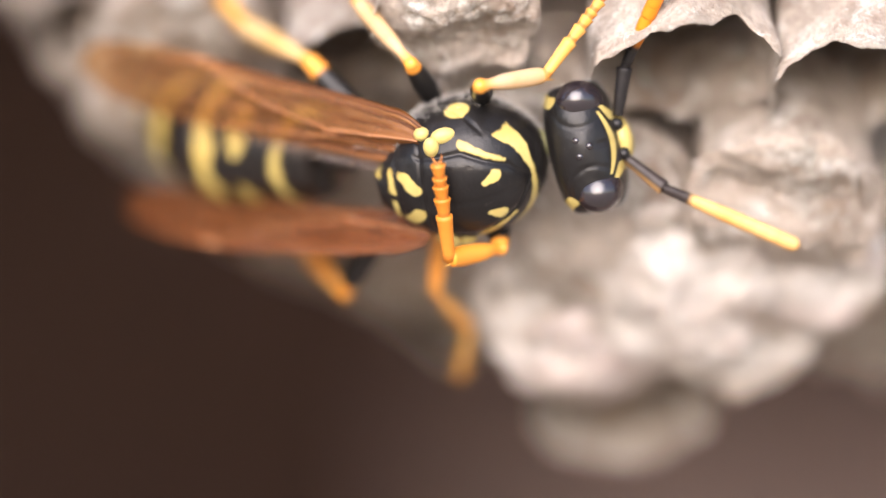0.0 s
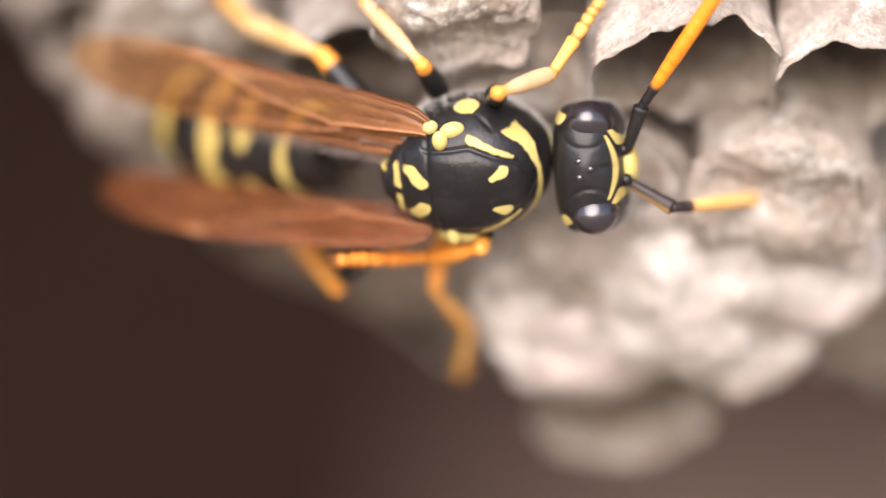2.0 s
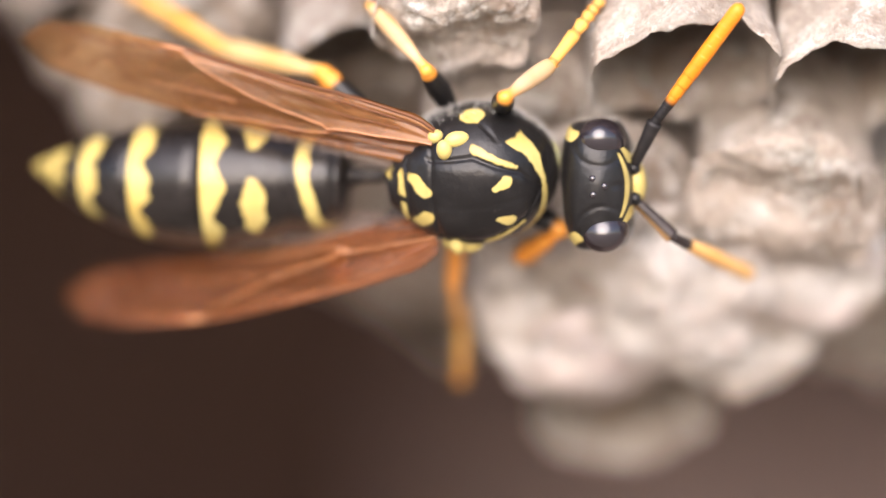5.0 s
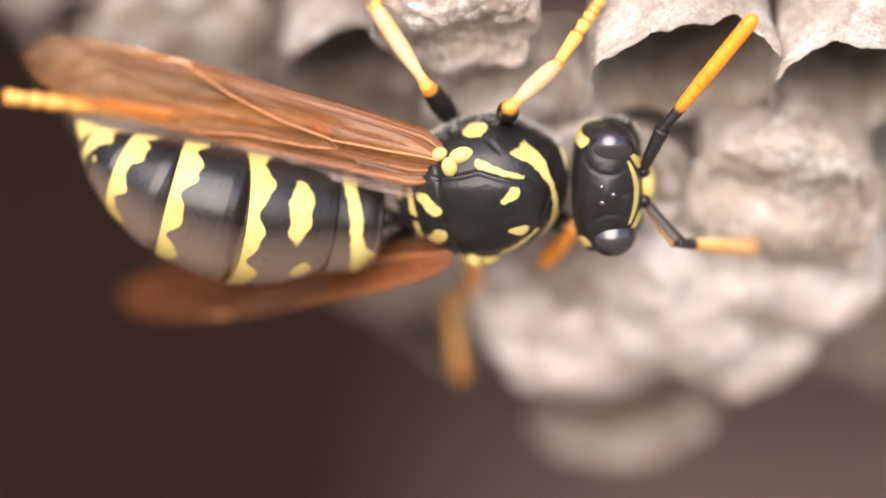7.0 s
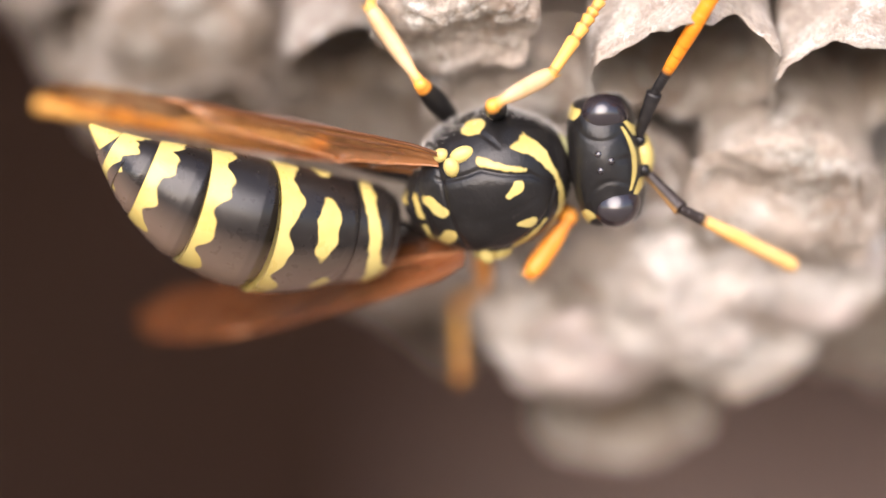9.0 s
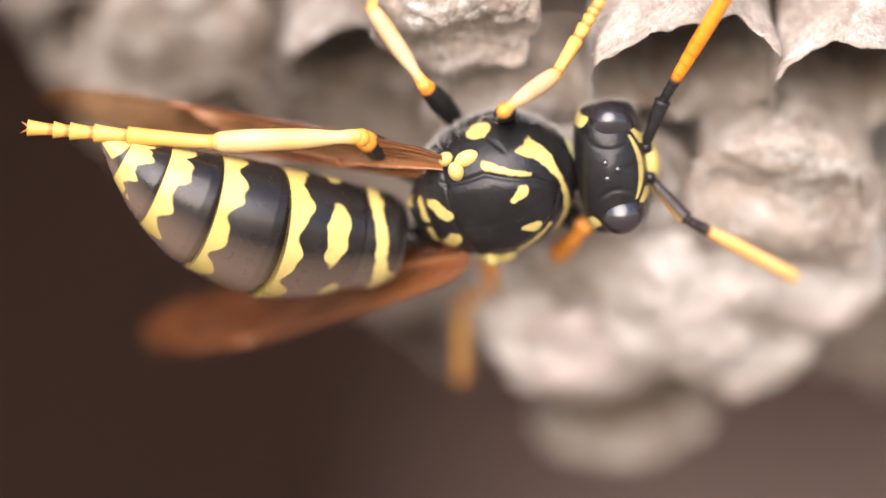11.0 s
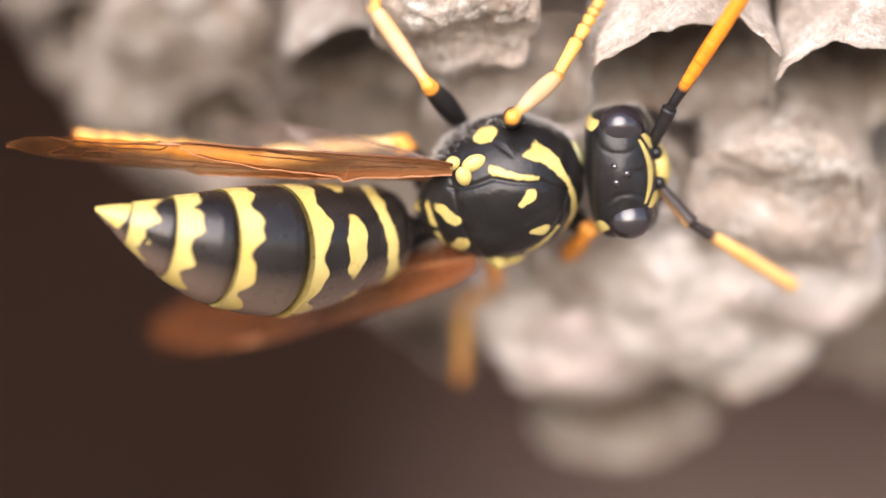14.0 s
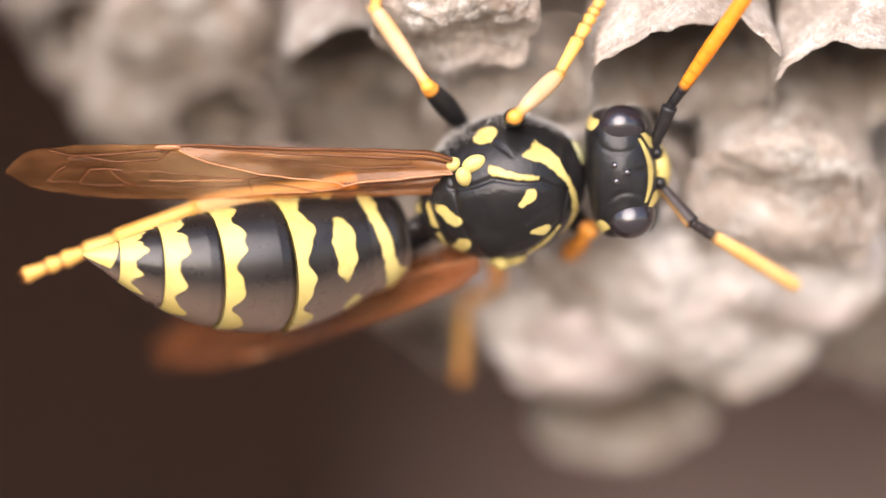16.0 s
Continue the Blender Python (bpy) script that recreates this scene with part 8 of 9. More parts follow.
    walk(parts["right_fore_tibia"], [
        (0, pose(-7.22e-05, 0, -0.0013859, -82.4, 8.3, -137.3)),
        (0.5, pose(-2.98e-05, 0, -0.0013435, -90.0, 17.0, 180.0)),
        (0.8, pose(-7.04e-05, 0.0001944, -0.0013858, -96.5, 7.0, 137.1)),
        (1, pose(-0.0004236, 0.0003, -0.0013433, -93.6, 8.4, 156.6)),
        (1.5, pose(-0.0005652, 0.0003, -0.0013858, -96.0, 7.0, 139.5)),
        (2, pose(-0.0005652, 0.0003, -0.0013858, -96.7, 7.0, 136.0)),
        (2.5, pose(-0.0002819, 0.0003, -0.0012725, -93.5, 3.7, 136.9)),
        (3, pose(1.4e-06, 0.0003, -0.0012442, -91.0, 1.4, 144.0)),
        (3.5, pose(-0.0007776, 0.0003, -0.0013433, -100.0, 8.4, 129.8)),
        (4, pose(0.0013613, 0.0011, -0.0008875, -106.4, 21.5, 141.3)),
        (4.6, pose(0.0014168, 0.0010855, -0.0009082, -109.6, 22.2, 136.8)),
        (5.2, pose(0.001541, 0.001053, -0.0009546, -117.7, 23.9, 127.6)),
        (5.8, pose(0.0016705, 0.0010191, -0.0010029, -128.0, 25.7, 119.0)),
        (6.5, pose(0.0017436, 0.001, -0.0010301, -134.7, 26.7, 114.4)),
        (7, pose(0.0018289, 0.001, -0.0009305, -128.8, 27.7, 120.0)),
        (7.5, pose(0.0018289, 0.001, -0.0009305, -130.9, 27.7, 118.2)),
        (8, pose(0.0001713, 0.0003, -0.0020232, 83.1, -22.9, 17.3)),
        (8.2, pose(0.0009912, 0.0001944, -0.0013858, -122.1, 19.1, 117.5)),
        (8.5, pose(0.0008185, 0, -0.0015555, -80.5, 17.8, -151.2)),
        (9, pose(0.001703, 0.0004, -0.0006063, -85.3, 54.1, -174.2)),
        (9.6, pose(0.0017656, 0.0004435, -0.0006473, -64.5, 48.1, -147.4)),
        (10.2, pose(0.0019059, 0.000541, -0.000739, -54.0, 36.8, -129.5)),
        (10.8, pose(0.0020523, 0.0006426, -0.0008347, -129.7, 26.8, 118.5)),
        (11.5, pose(0.0021351, 0.0007, -0.0008888, -128.4, 21.5, 114.8)),
        (12, pose(0.0021351, 0.0007, -0.0008888, -128.4, 21.5, 114.8)),
        (12.2, pose(0.002145, 0.0007, -0.0009038, -127.7, 21.3, 115.1)),
        (12.5, pose(0.0021635, 0.0007, -0.0009314, -126.5, 21.0, 115.8)),
        (13, pose(0.002206, 0.0007, -0.0009314, -127.9, 21.0, 114.7)),
        (13.5, pose(0.002206, 0.0007, -0.0008888, -131.1, 20.5, 111.8)),
        (13.7, pose(0.002206, 0.0007, -0.0009138, -131.7, 20.3, 111.2)),
        (14, pose(0.002206, 0.0007, -0.0009598, -133.0, 20.0, 110.1)),
        (14.3, pose(0.002206, 0.0007, -0.0009598, -134.1, 20.0, 109.4)),
        (14.5, pose(0.002206, 0.0007, -0.0009598, -134.7, 20.0, 109.1)),
        (15, pose(0.002206, 0.0007, -0.0009598, -134.7, 20.0, 109.1)),
        (15.2, pose(0.002206, 0.0007, -0.0009498, -135.1, 20.3, 109.1)),
        (15.5, pose(0.002206, 0.0007, -0.0009314, -135.8, 21.0, 109.2)),
        (15.7, pose(0.002206, 0.0007, -0.0009414, -135.4, 20.6, 109.2)),
        (16, pose(0.002206, 0.0007, -0.0009598, -134.7, 20.0, 109.1)),
    ])
    walk(parts["right_fore_tarsus"], [
        (0, pose(-0.0013456, -0.0011734, -0.0016385, -164.7, -62.9, -103.6)),
        (0.5, pose(-0.0017028, 0, -0.0018565, -99.0, -19.4, -154.4)),
        (0.8, pose(-0.0013431, 0.0013763, -0.0015996, -163.6, -34.7, -99.5)),
        (1, pose(-0.0020121, 0.0009882, -0.0015992, -108.8, -21.3, -136.9)),
        (1.5, pose(-0.0018851, 0.0014289, -0.0015997, -78.9, 35.0, -161.1)),
        (2, pose(-0.001814, 0.0015072, -0.0015998, -88.9, 2.2, -151.9)),
        (2.5, pose(-0.0015571, 0.0014932, -0.0013857, -90.0, 2.8, 180.0)),
        (3, pose(-0.0014145, 0.0013277, -0.001286, -103.0, -8.7, -123.2)),
        (3.5, pose(-0.0018856, 0.0016301, -0.0016, -90.0, 73.4, 180.0)),
        (4, pose(9.02e-05, 0.0021176, -0.0015289, 84.7, -3.2, 59.2)),
        (4.6, pose(0.0002366, 0.0021949, -0.0015706, 81.1, -4.8, 62.0)),
        (5.2, pose(0.0005641, 0.0023199, -0.0016639, 70.1, -8.4, 68.0)),
        (5.8, pose(0.0009053, 0.0023982, -0.0017613, 53.4, -12.3, 74.0)),
        (6.5, pose(0.0010979, 0.002424, -0.0018162, 41.9, -14.5, 77.4)),
        (7, pose(0.0010536, 0.0023413, -0.0017443, 47.3, -12.8, 76.5)),
        (7.5, pose(0.001097, 0.0023655, -0.0017444, 45.0, -12.8, 77.5)),
        (8, pose(0.0017107, 0.00078, -0.0013432, 90.0, -0.0, 19.8)),
        (8.2, pose(0.0002285, 0.0016622, -0.0019571, -7.0, -50.8, 95.4)),
        (8.5, pose(-0.000642, -0.0008029, -0.0020892, -119.7, -31.5, -132.5)),
        (9, pose(0.0006812, 0.000296, -0.0020232, 45.5, -4.5, 85.4)),
        (9.6, pose(0.0007811, -0.0001867, -0.0019496, 46.4, -4.8, 85.0)),
        (10.2, pose(0.001014, -0.000539, -0.0017881, 48.0, -5.3, 84.1)),
        (10.8, pose(0.0013068, 0.0020147, -0.0016247, 49.3, -6.0, 83.0)),
        (11.5, pose(0.0014522, 0.0021787, -0.001529, 49.9, -6.4, 82.5)),
        (12, pose(0.0014522, 0.0021787, -0.001529, 49.9, -6.4, 82.5)),
        (12.2, pose(0.0014522, 0.0021761, -0.0015391, 48.9, -6.6, 82.5)),
        (12.5, pose(0.0014521, 0.0021712, -0.0015576, 47.2, -7.0, 82.5)),
        (13, pose(0.001524, 0.002185, -0.0015577, 47.3, -7.0, 82.4)),
        (13.5, pose(0.0015964, 0.0022221, -0.0015003, 53.0, -5.8, 82.4)),
        (13.7, pose(0.0016117, 0.0022301, -0.0015205, 50.5, -6.2, 82.5)),
        (14, pose(0.0016398, 0.0022442, -0.0015577, 46.2, -7.0, 82.7)),
        (14.3, pose(0.0016585, 0.0022509, -0.0015577, 44.5, -7.0, 83.1)),
        (14.5, pose(0.0016687, 0.0022544, -0.0015577, 43.6, -7.0, 83.4)),
        (15, pose(0.0016687, 0.0022544, -0.0015577, 43.6, -7.0, 83.4)),
        (15.2, pose(0.0016686, 0.0022505, -0.0015577, 43.6, -7.0, 83.4)),
        (15.5, pose(0.0016685, 0.0022431, -0.0015577, 43.6, -7.0, 83.4)),
        (15.7, pose(0.0016686, 0.0022472, -0.0015577, 43.6, -7.0, 83.4)),
        (16, pose(0.0016687, 0.0022544, -0.0015577, 43.6, -7.0, 83.4)),
    ])
    walk(parts["right_mid_femur"], [
        (0, pose(-0.0015185, 0.0023026, -0.0008067, -168.6, 56.2, 99.5)),
        (0.5, pose(-0.0014713, 0.0023298, -0.00082, -167.3, 57.0, 100.7)),
        (0.8, pose(-0.0014689, 0.0023254, -0.0008231, -167.2, 56.8, 100.8)),
        (1, pose(-0.0014676, 0.002323, -0.0008248, -167.1, 56.8, 100.8)),
        (1.5, pose(-0.0014706, 0.0022977, -0.0008121, -167.5, 55.9, 100.4)),
        (2, pose(-0.0014953, 0.0023053, -0.0008076, -167.2, 56.1, 100.7)),
        (2.5, pose(-0.0014592, 0.0023062, -0.0007686, -165.0, 55.9, 102.5)),
        (3, pose(-0.0014519, 0.0023126, -0.0007614, -166.3, 56.3, 101.5)),
        (3.5, pose(-0.0014571, 0.002299, -0.0007205, -163.2, 55.4, 104.0)),
        (4, pose(-0.0015071, 0.0022725, -0.0007886, -166.4, 54.9, 101.2)),
        (4.6, pose(-0.0012785, 0.0023688, -0.0009026, -169.0, 50.1, 97.9)),
        (5.2, pose(-0.0010425, 0.0024703, -0.0010447, -170.9, 44.9, 95.3)),
        (5.8, pose(-0.0008742, 0.002584, -0.0011373, -173.0, 39.8, 92.2)),
        (6.5, pose(-0.0007682, 0.0027397, -0.0011725, -175.7, 33.8, 88.2)),
        (7, pose(-0.0007348, 0.0027398, -0.0011726, -175.8, 33.8, 88.0)),
        (7.5, pose(-0.0007014, 0.0027399, -0.0011727, -175.9, 33.8, 87.8)),
        (8, pose(-0.0006681, 0.0027401, -0.0011728, -176.1, 33.8, 87.6)),
        (8.2, pose(-0.0006455, 0.0027405, -0.001173, -176.4, 33.8, 87.2)),
        (8.5, pose(-0.0006116, 0.0027412, -0.0011735, -176.8, 33.8, 86.6)),
        (9, pose(-0.000555, 0.0027426, -0.0011745, -177.6, 33.8, 85.5)),
        (9.6, pose(-0.000514, 0.0027435, -0.001175, -178.0, 33.8, 85.0)),
        (10.2, pose(-0.000473, 0.0027444, -0.0011757, -178.3, 33.7, 84.5)),
        (10.8, pose(-0.0004319, 0.0027454, -0.0011764, -178.7, 33.7, 84.0)),
        (11.5, pose(-0.000384, 0.0027467, -0.0011772, -179.1, 33.7, 83.4)),
        (12, pose(-0.0003624, 0.0027468, -0.0011773, -179.1, 33.7, 83.4)),
        (12.2, pose(-0.0003538, 0.0027468, -0.0011773, -179.1, 33.7, 83.4)),
        (12.5, pose(-0.0003409, 0.0027468, -0.0011773, -179.1, 33.7, 83.4)),
        (13, pose(-0.0003264, 0.0027464, -0.001177, -179.0, 33.7, 83.5)),
        (13.5, pose(-0.0003119, 0.0027461, -0.0011768, -178.9, 33.7, 83.7)),
        (13.7, pose(-0.0003061, 0.002746, -0.0011768, -178.9, 33.7, 83.7)),
        (14, pose(-0.0002974, 0.0027458, -0.0011766, -178.8, 33.7, 83.8)),
        (14.3, pose(-0.0002887, 0.0027456, -0.0011765, -178.8, 33.7, 83.9)),
        (14.5, pose(-0.0002829, 0.0027455, -0.0011764, -178.7, 33.7, 83.9)),
        (15, pose(-0.0002684, 0.0027452, -0.0011762, -178.6, 33.7, 84.1)),
        (15.2, pose(-0.0002626, 0.0027451, -0.0011761, -178.6, 33.7, 84.1)),
        (15.5, pose(-0.0002539, 0.0027449, -0.001176, -178.5, 33.7, 84.2)),
        (15.7, pose(-0.0002481, 0.0027448, -0.001176, -178.5, 33.7, 84.3)),
        (16, pose(-0.0002394, 0.0027446, -0.0011758, -178.4, 33.7, 84.4)),
    ])
    walk(parts["right_mid_tibia"], [
        (0, pose(-0.0017022, 0.0034, -0.0024686, 131.0, 26.7, 62.6)),
        (0.5, pose(-0.0016733, 0.0034, -0.0024975, 131.3, 26.3, 63.2)),
        (0.8, pose(-0.0016733, 0.0034, -0.0024975, 131.3, 26.3, 63.2)),
        (1, pose(-0.0016733, 0.0034, -0.0024975, 131.3, 26.3, 63.2)),
        (1.5, pose(-0.0016733, 0.0034, -0.0024686, 131.9, 27.2, 63.0)),
        (2, pose(-0.0017022, 0.0034, -0.0024686, 131.3, 27.2, 62.5)),
        (2.5, pose(-0.0017022, 0.0034, -0.0024253, 132.1, 28.4, 62.2)),
        (3, pose(-0.0016733, 0.0034, -0.0024253, 133.2, 28.4, 63.2)),
        (3.5, pose(-0.001731, 0.0034, -0.0023675, 131.8, 30.1, 60.7)),
        (4, pose(-0.001731, 0.0034, -0.0024253, 130.9, 28.4, 61.2)),
        (4.6, pose(-0.0014554, 0.00364, -0.0024365, 136.4, 26.4, 73.1)),
        (5.2, pose(-0.001173, 0.00388, -0.0024574, 141.7, 22.9, 85.8)),
        (5.8, pose(-0.0009344, 0.00412, -0.0024167, 145.9, 19.4, 97.1)),
        (6.5, pose(-0.0007154, 0.0044, -0.0022863, 149.6, 15.9, 108.2)),
        (7, pose(-0.0006767, 0.0044, -0.0022863, 149.7, 15.9, 108.3)),
        (7.5, pose(-0.0006379, 0.0044, -0.0022863, 149.7, 15.9, 108.4)),
        (8, pose(-0.0005992, 0.0044, -0.0022863, 149.7, 15.9, 108.5)),
        (8.2, pose(-0.0005643, 0.0044, -0.0022863, 149.9, 15.8, 108.8)),
        (8.5, pose(-0.000512, 0.0044, -0.0022863, 150.1, 15.8, 109.3)),
        (9, pose(-0.0004248, 0.0044, -0.0022863, 150.4, 15.7, 110.0)),
        (9.6, pose(-0.000369, 0.0044, -0.0022863, 150.6, 15.7, 110.6)),
        (10.2, pose(-0.0003132, 0.0044, -0.0022863, 150.8, 15.6, 111.1)),
        (10.8, pose(-0.0002574, 0.0044, -0.0022863, 151.0, 15.6, 111.7)),
        (11.5, pose(-0.0001924, 0.0044, -0.0022863, 151.3, 15.5, 112.3)),
        (12, pose(-0.0001706, 0.0044, -0.0022863, 151.4, 15.4, 112.7)),
        (12.2, pose(-0.0001618, 0.0044, -0.0022863, 151.5, 15.4, 112.8)),
        (12.5, pose(-0.0001488, 0.0044, -0.0022863, 151.6, 15.4, 113.0)),
        (13, pose(-0.0001384, 0.0044, -0.0022863, 151.6, 15.4, 113.2)),
        (13.5, pose(-0.000128, 0.0044, -0.0022863, 151.7, 15.4, 113.3)),
        (13.7, pose(-0.0001239, 0.0044, -0.0022863, 151.7, 15.4, 113.4)),
        (14, pose(-0.0001176, 0.0044, -0.0022863, 151.8, 15.4, 113.5)),
        (14.3, pose(-0.0001114, 0.0044, -0.0022863, 151.8, 15.3, 113.6)),
        (14.5, pose(-0.0001072, 0.0044, -0.0022863, 151.8, 15.3, 113.7)),
        (15, pose(-9.69e-05, 0.0044, -0.0022863, 151.9, 15.3, 113.8)),
        (15.2, pose(-9.27e-05, 0.0044, -0.0022863, 151.9, 15.3, 113.9)),
        (15.5, pose(-8.65e-05, 0.0044, -0.0022863, 152.0, 15.3, 114.0)),
        (15.7, pose(-8.23e-05, 0.0044, -0.0022863, 152.0, 15.3, 114.0)),
        (16, pose(-7.61e-05, 0.0044, -0.0022863, 152.0, 15.3, 114.1)),
    ])
    walk(parts["right_mid_tarsus"], [
        (0, pose(-0.0007994, 0.0051453, -0.003458, -165.8, 38.4, 99.0)),
        (0.5, pose(-0.0007847, 0.0051604, -0.0034728, -164.9, 37.9, 99.4)),
        (0.8, pose(-0.0007847, 0.0051604, -0.0034728, -164.9, 37.9, 99.4)),
        (1, pose(-0.0007847, 0.0051604, -0.0034728, -164.9, 37.9, 99.4)),
        (1.5, pose(-0.0007848, 0.0051443, -0.0034726, -164.9, 37.9, 99.4)),
        (2, pose(-0.0007994, 0.005137, -0.0034725, -165.7, 37.9, 98.9)),
        (2.5, pose(-0.0007995, 0.0051115, -0.0034722, -165.7, 37.9, 98.9)),
        (3, pose(-0.0007995, 0.0051263, -0.0034724, -165.7, 37.9, 98.9)),
        (3.5, pose(-0.0007998, 0.0050595, -0.0034715, -165.7, 37.9, 98.9)),
        (4, pose(-0.0007996, 0.0050961, -0.003472, -165.7, 37.9, 98.9)),
        (4.6, pose(-0.0009192, 0.0054072, -0.0033516, -168.4, 46.3, 94.9)),
        (5.2, pose(-0.0010366, 0.0057207, -0.0032372, -173.0, 54.9, 89.0)),
        (5.8, pose(-0.0011675, 0.0060041, -0.0030846, 178.8, 63.8, 79.4)),
        (6.5, pose(-0.0013383, 0.0063, -0.0028552, 158.8, 72.7, 58.2)),
        (7, pose(-0.001304, 0.0063, -0.0028552, 161.3, 73.2, 61.1)),
        (7.5, pose(-0.0012697, 0.0063, -0.0028552, 163.9, 73.6, 64.2)),
        (8, pose(-0.0012354, 0.0063, -0.0028552, 166.8, 74.0, 67.5)),
        (8.2, pose(-0.0012119, 0.0063, -0.0028552, 168.8, 74.3, 69.8)),
        (8.5, pose(-0.0011766, 0.0063, -0.0028552, 171.9, 74.6, 73.5)),
        (9, pose(-0.0011178, 0.0063, -0.0028552, 177.5, 75.0, 79.8)),
        (9.6, pose(-0.0010826, 0.0063, -0.0028552, -179.0, 75.1, 83.8)),
        (10.2, pose(-0.0010473, 0.0063, -0.0028552, -175.5, 75.2, 87.8)),
        (10.8, pose(-0.001012, 0.0063, -0.0028552, -171.9, 75.2, 91.9)),
        (11.5, pose(-0.0009708, 0.0063, -0.0028552, -167.8, 75.1, 96.5)),
        (12, pose(-0.0009635, 0.0063, -0.0028552, -167.0, 75.1, 97.4)),
        (12.2, pose(-0.0009606, 0.0063, -0.0028552, -166.8, 75.1, 97.7)),
        (12.5, pose(-0.0009561, 0.0063, -0.0028552, -166.3, 75.0, 98.2)),
        (13, pose(-0.0009519, 0.0063, -0.0028552, -165.9, 75.0, 98.7)),
        (13.5, pose(-0.0009477, 0.0063, -0.0028552, -165.5, 75.0, 99.1)),
        (13.7, pose(-0.0009461, 0.0063, -0.0028552, -165.3, 75.0, 99.3)),
        (14, pose(-0.0009435, 0.0063, -0.0028552, -165.1, 75.0, 99.6)),
        (14.3, pose(-0.000941, 0.0063, -0.0028552, -164.8, 75.0, 99.9)),
        (14.5, pose(-0.0009393, 0.0063, -0.0028552, -164.7, 75.0, 100.1)),
        (15, pose(-0.0009351, 0.0063, -0.0028552, -164.3, 75.0, 100.5)),
        (15.2, pose(-0.0009335, 0.0063, -0.0028552, -164.1, 74.9, 100.7)),
        (15.5, pose(-0.0009309, 0.0063, -0.0028552, -163.8, 74.9, 101.0)),
        (15.7, pose(-0.0009293, 0.0063, -0.0028552, -163.7, 74.9, 101.2)),
        (16, pose(-0.0009267, 0.0063, -0.0028552, -163.4, 74.9, 101.5)),
    ])
    walk(parts["right_hind_femur"], [
        (0, pose(-0.0027553, 0.0017385, -0.0004651, -136.0, 40.5, 122.1)),
        (0.5, pose(-0.0026904, 0.0017528, -0.0004377, -136.7, 41.2, 121.8)),
        (0.8, pose(-0.0027071, 0.001753, -0.0004431, -135.5, 40.6, 122.6)),
        (1, pose(-0.0027166, 0.0017533, -0.000446, -134.8, 40.3, 123.0)),
        (1.5, pose(-0.0027475, 0.0017337, -0.0004498, -133.6, 39.2, 123.6)),
        (2, pose(-0.0028022, 0.0017571, -0.0004251, -131.7, 38.7, 125.1)),
        (2.5, pose(-0.0027828, 0.0017858, -0.0004023, -130.3, 38.6, 126.3)),
        (3, pose(-0.0027551, 0.0017754, -0.0003802, -131.6, 39.1, 125.4)),
        (3.5, pose(-0.0027755, 0.0017608, -0.0003222, -128.8, 37.1, 126.9)),
        (4, pose(-0.0028009, 0.0016841, -0.0003018, -127.1, 34.4, 126.7)),
        (4.6, pose(-0.002683, 0.0016455, -0.000329, -126.8, 33.4, 126.3)),
        (5.2, pose(-0.0024201, 0.0015548, -0.0004035, -125.9, 30.8, 125.2)),
        (5.8, pose(-0.0021485, 0.0014545, -0.0005036, -124.5, 27.7, 124.1)),
        (6.5, pose(-0.0019971, 0.0013958, -0.0005718, -123.4, 25.8, 123.4)),
        (7, pose(-0.0019498, 0.001382, -0.0005673, -124.0, 25.9, 122.9)),
        (7.5, pose(-0.0018577, 0.0013671, -0.0006163, -122.9, 24.9, 123.0)),
        (8, pose(-0.0018962, 0.0013454, -0.000611, -123.9, 25.0, 122.2)),
        (8.2, pose(-0.0018917, 0.0013759, -0.0005621, -124.5, 26.0, 122.6)),
        (8.5, pose(-0.001883, 0.0014338, -0.0004754, -125.3, 27.7, 123.3)),
        (9, pose(-0.0017455, 0.0014586, -0.0005907, -120.7, 25.4, 125.9)),
        (9.6, pose(-0.0017265, 0.0014672, -0.0005997, -120.1, 25.2, 126.3)),
        (10.2, pose(-0.0016846, 0.0014866, -0.0006201, -119.0, 24.8, 127.2)),
        (10.8, pose(-0.0016417, 0.0015073, -0.0006414, -117.8, 24.4, 128.1)),
        (11.5, pose(-0.0016179, 0.0015192, -0.0006535, -117.2, 24.2, 128.6)),
        (12, pose(-0.0016504, 0.0014902, -0.0006595, -117.8, 24.1, 127.8)),
        (12.2, pose(-0.0016286, 0.0015019, -0.000669, -117.2, 23.9, 128.2)),
        (12.5, pose(-0.0015885, 0.001524, -0.0006868, -116.1, 23.5, 129.1)),
        (13, pose(-0.0015889, 0.0015088, -0.0007138, -115.8, 23.0, 128.9)),
        (13.5, pose(-0.0015582, 0.0015133, -0.0007518, -114.7, 22.3, 129.4)),
        (13.7, pose(-0.0015467, 0.0015261, -0.0007457, -114.6, 22.4, 129.8)),
        (14, pose(-0.0015257, 0.0015499, -0.0007343, -114.3, 22.6, 130.4)),
        (14.3, pose(-0.001517, 0.0015584, -0.0007323, -114.2, 22.6, 130.6)),
        (14.5, pose(-0.0015123, 0.0015631, -0.0007313, -114.1, 22.7, 130.8)),
        (15, pose(-0.0015295, 0.0015372, -0.0007519, -114.2, 22.3, 130.2)),
        (15.2, pose(-0.0015184, 0.0015513, -0.0007433, -114.1, 22.4, 130.5)),
        (15.5, pose(-0.0014982, 0.0015774, -0.0007274, -113.9, 22.7, 131.1)),
        (15.7, pose(-0.0014871, 0.0015773, -0.0007452, -113.4, 22.4, 131.3)),
        (16, pose(-0.0014669, 0.0015774, -0.000778, -112.7, 21.8, 131.6)),
    ])
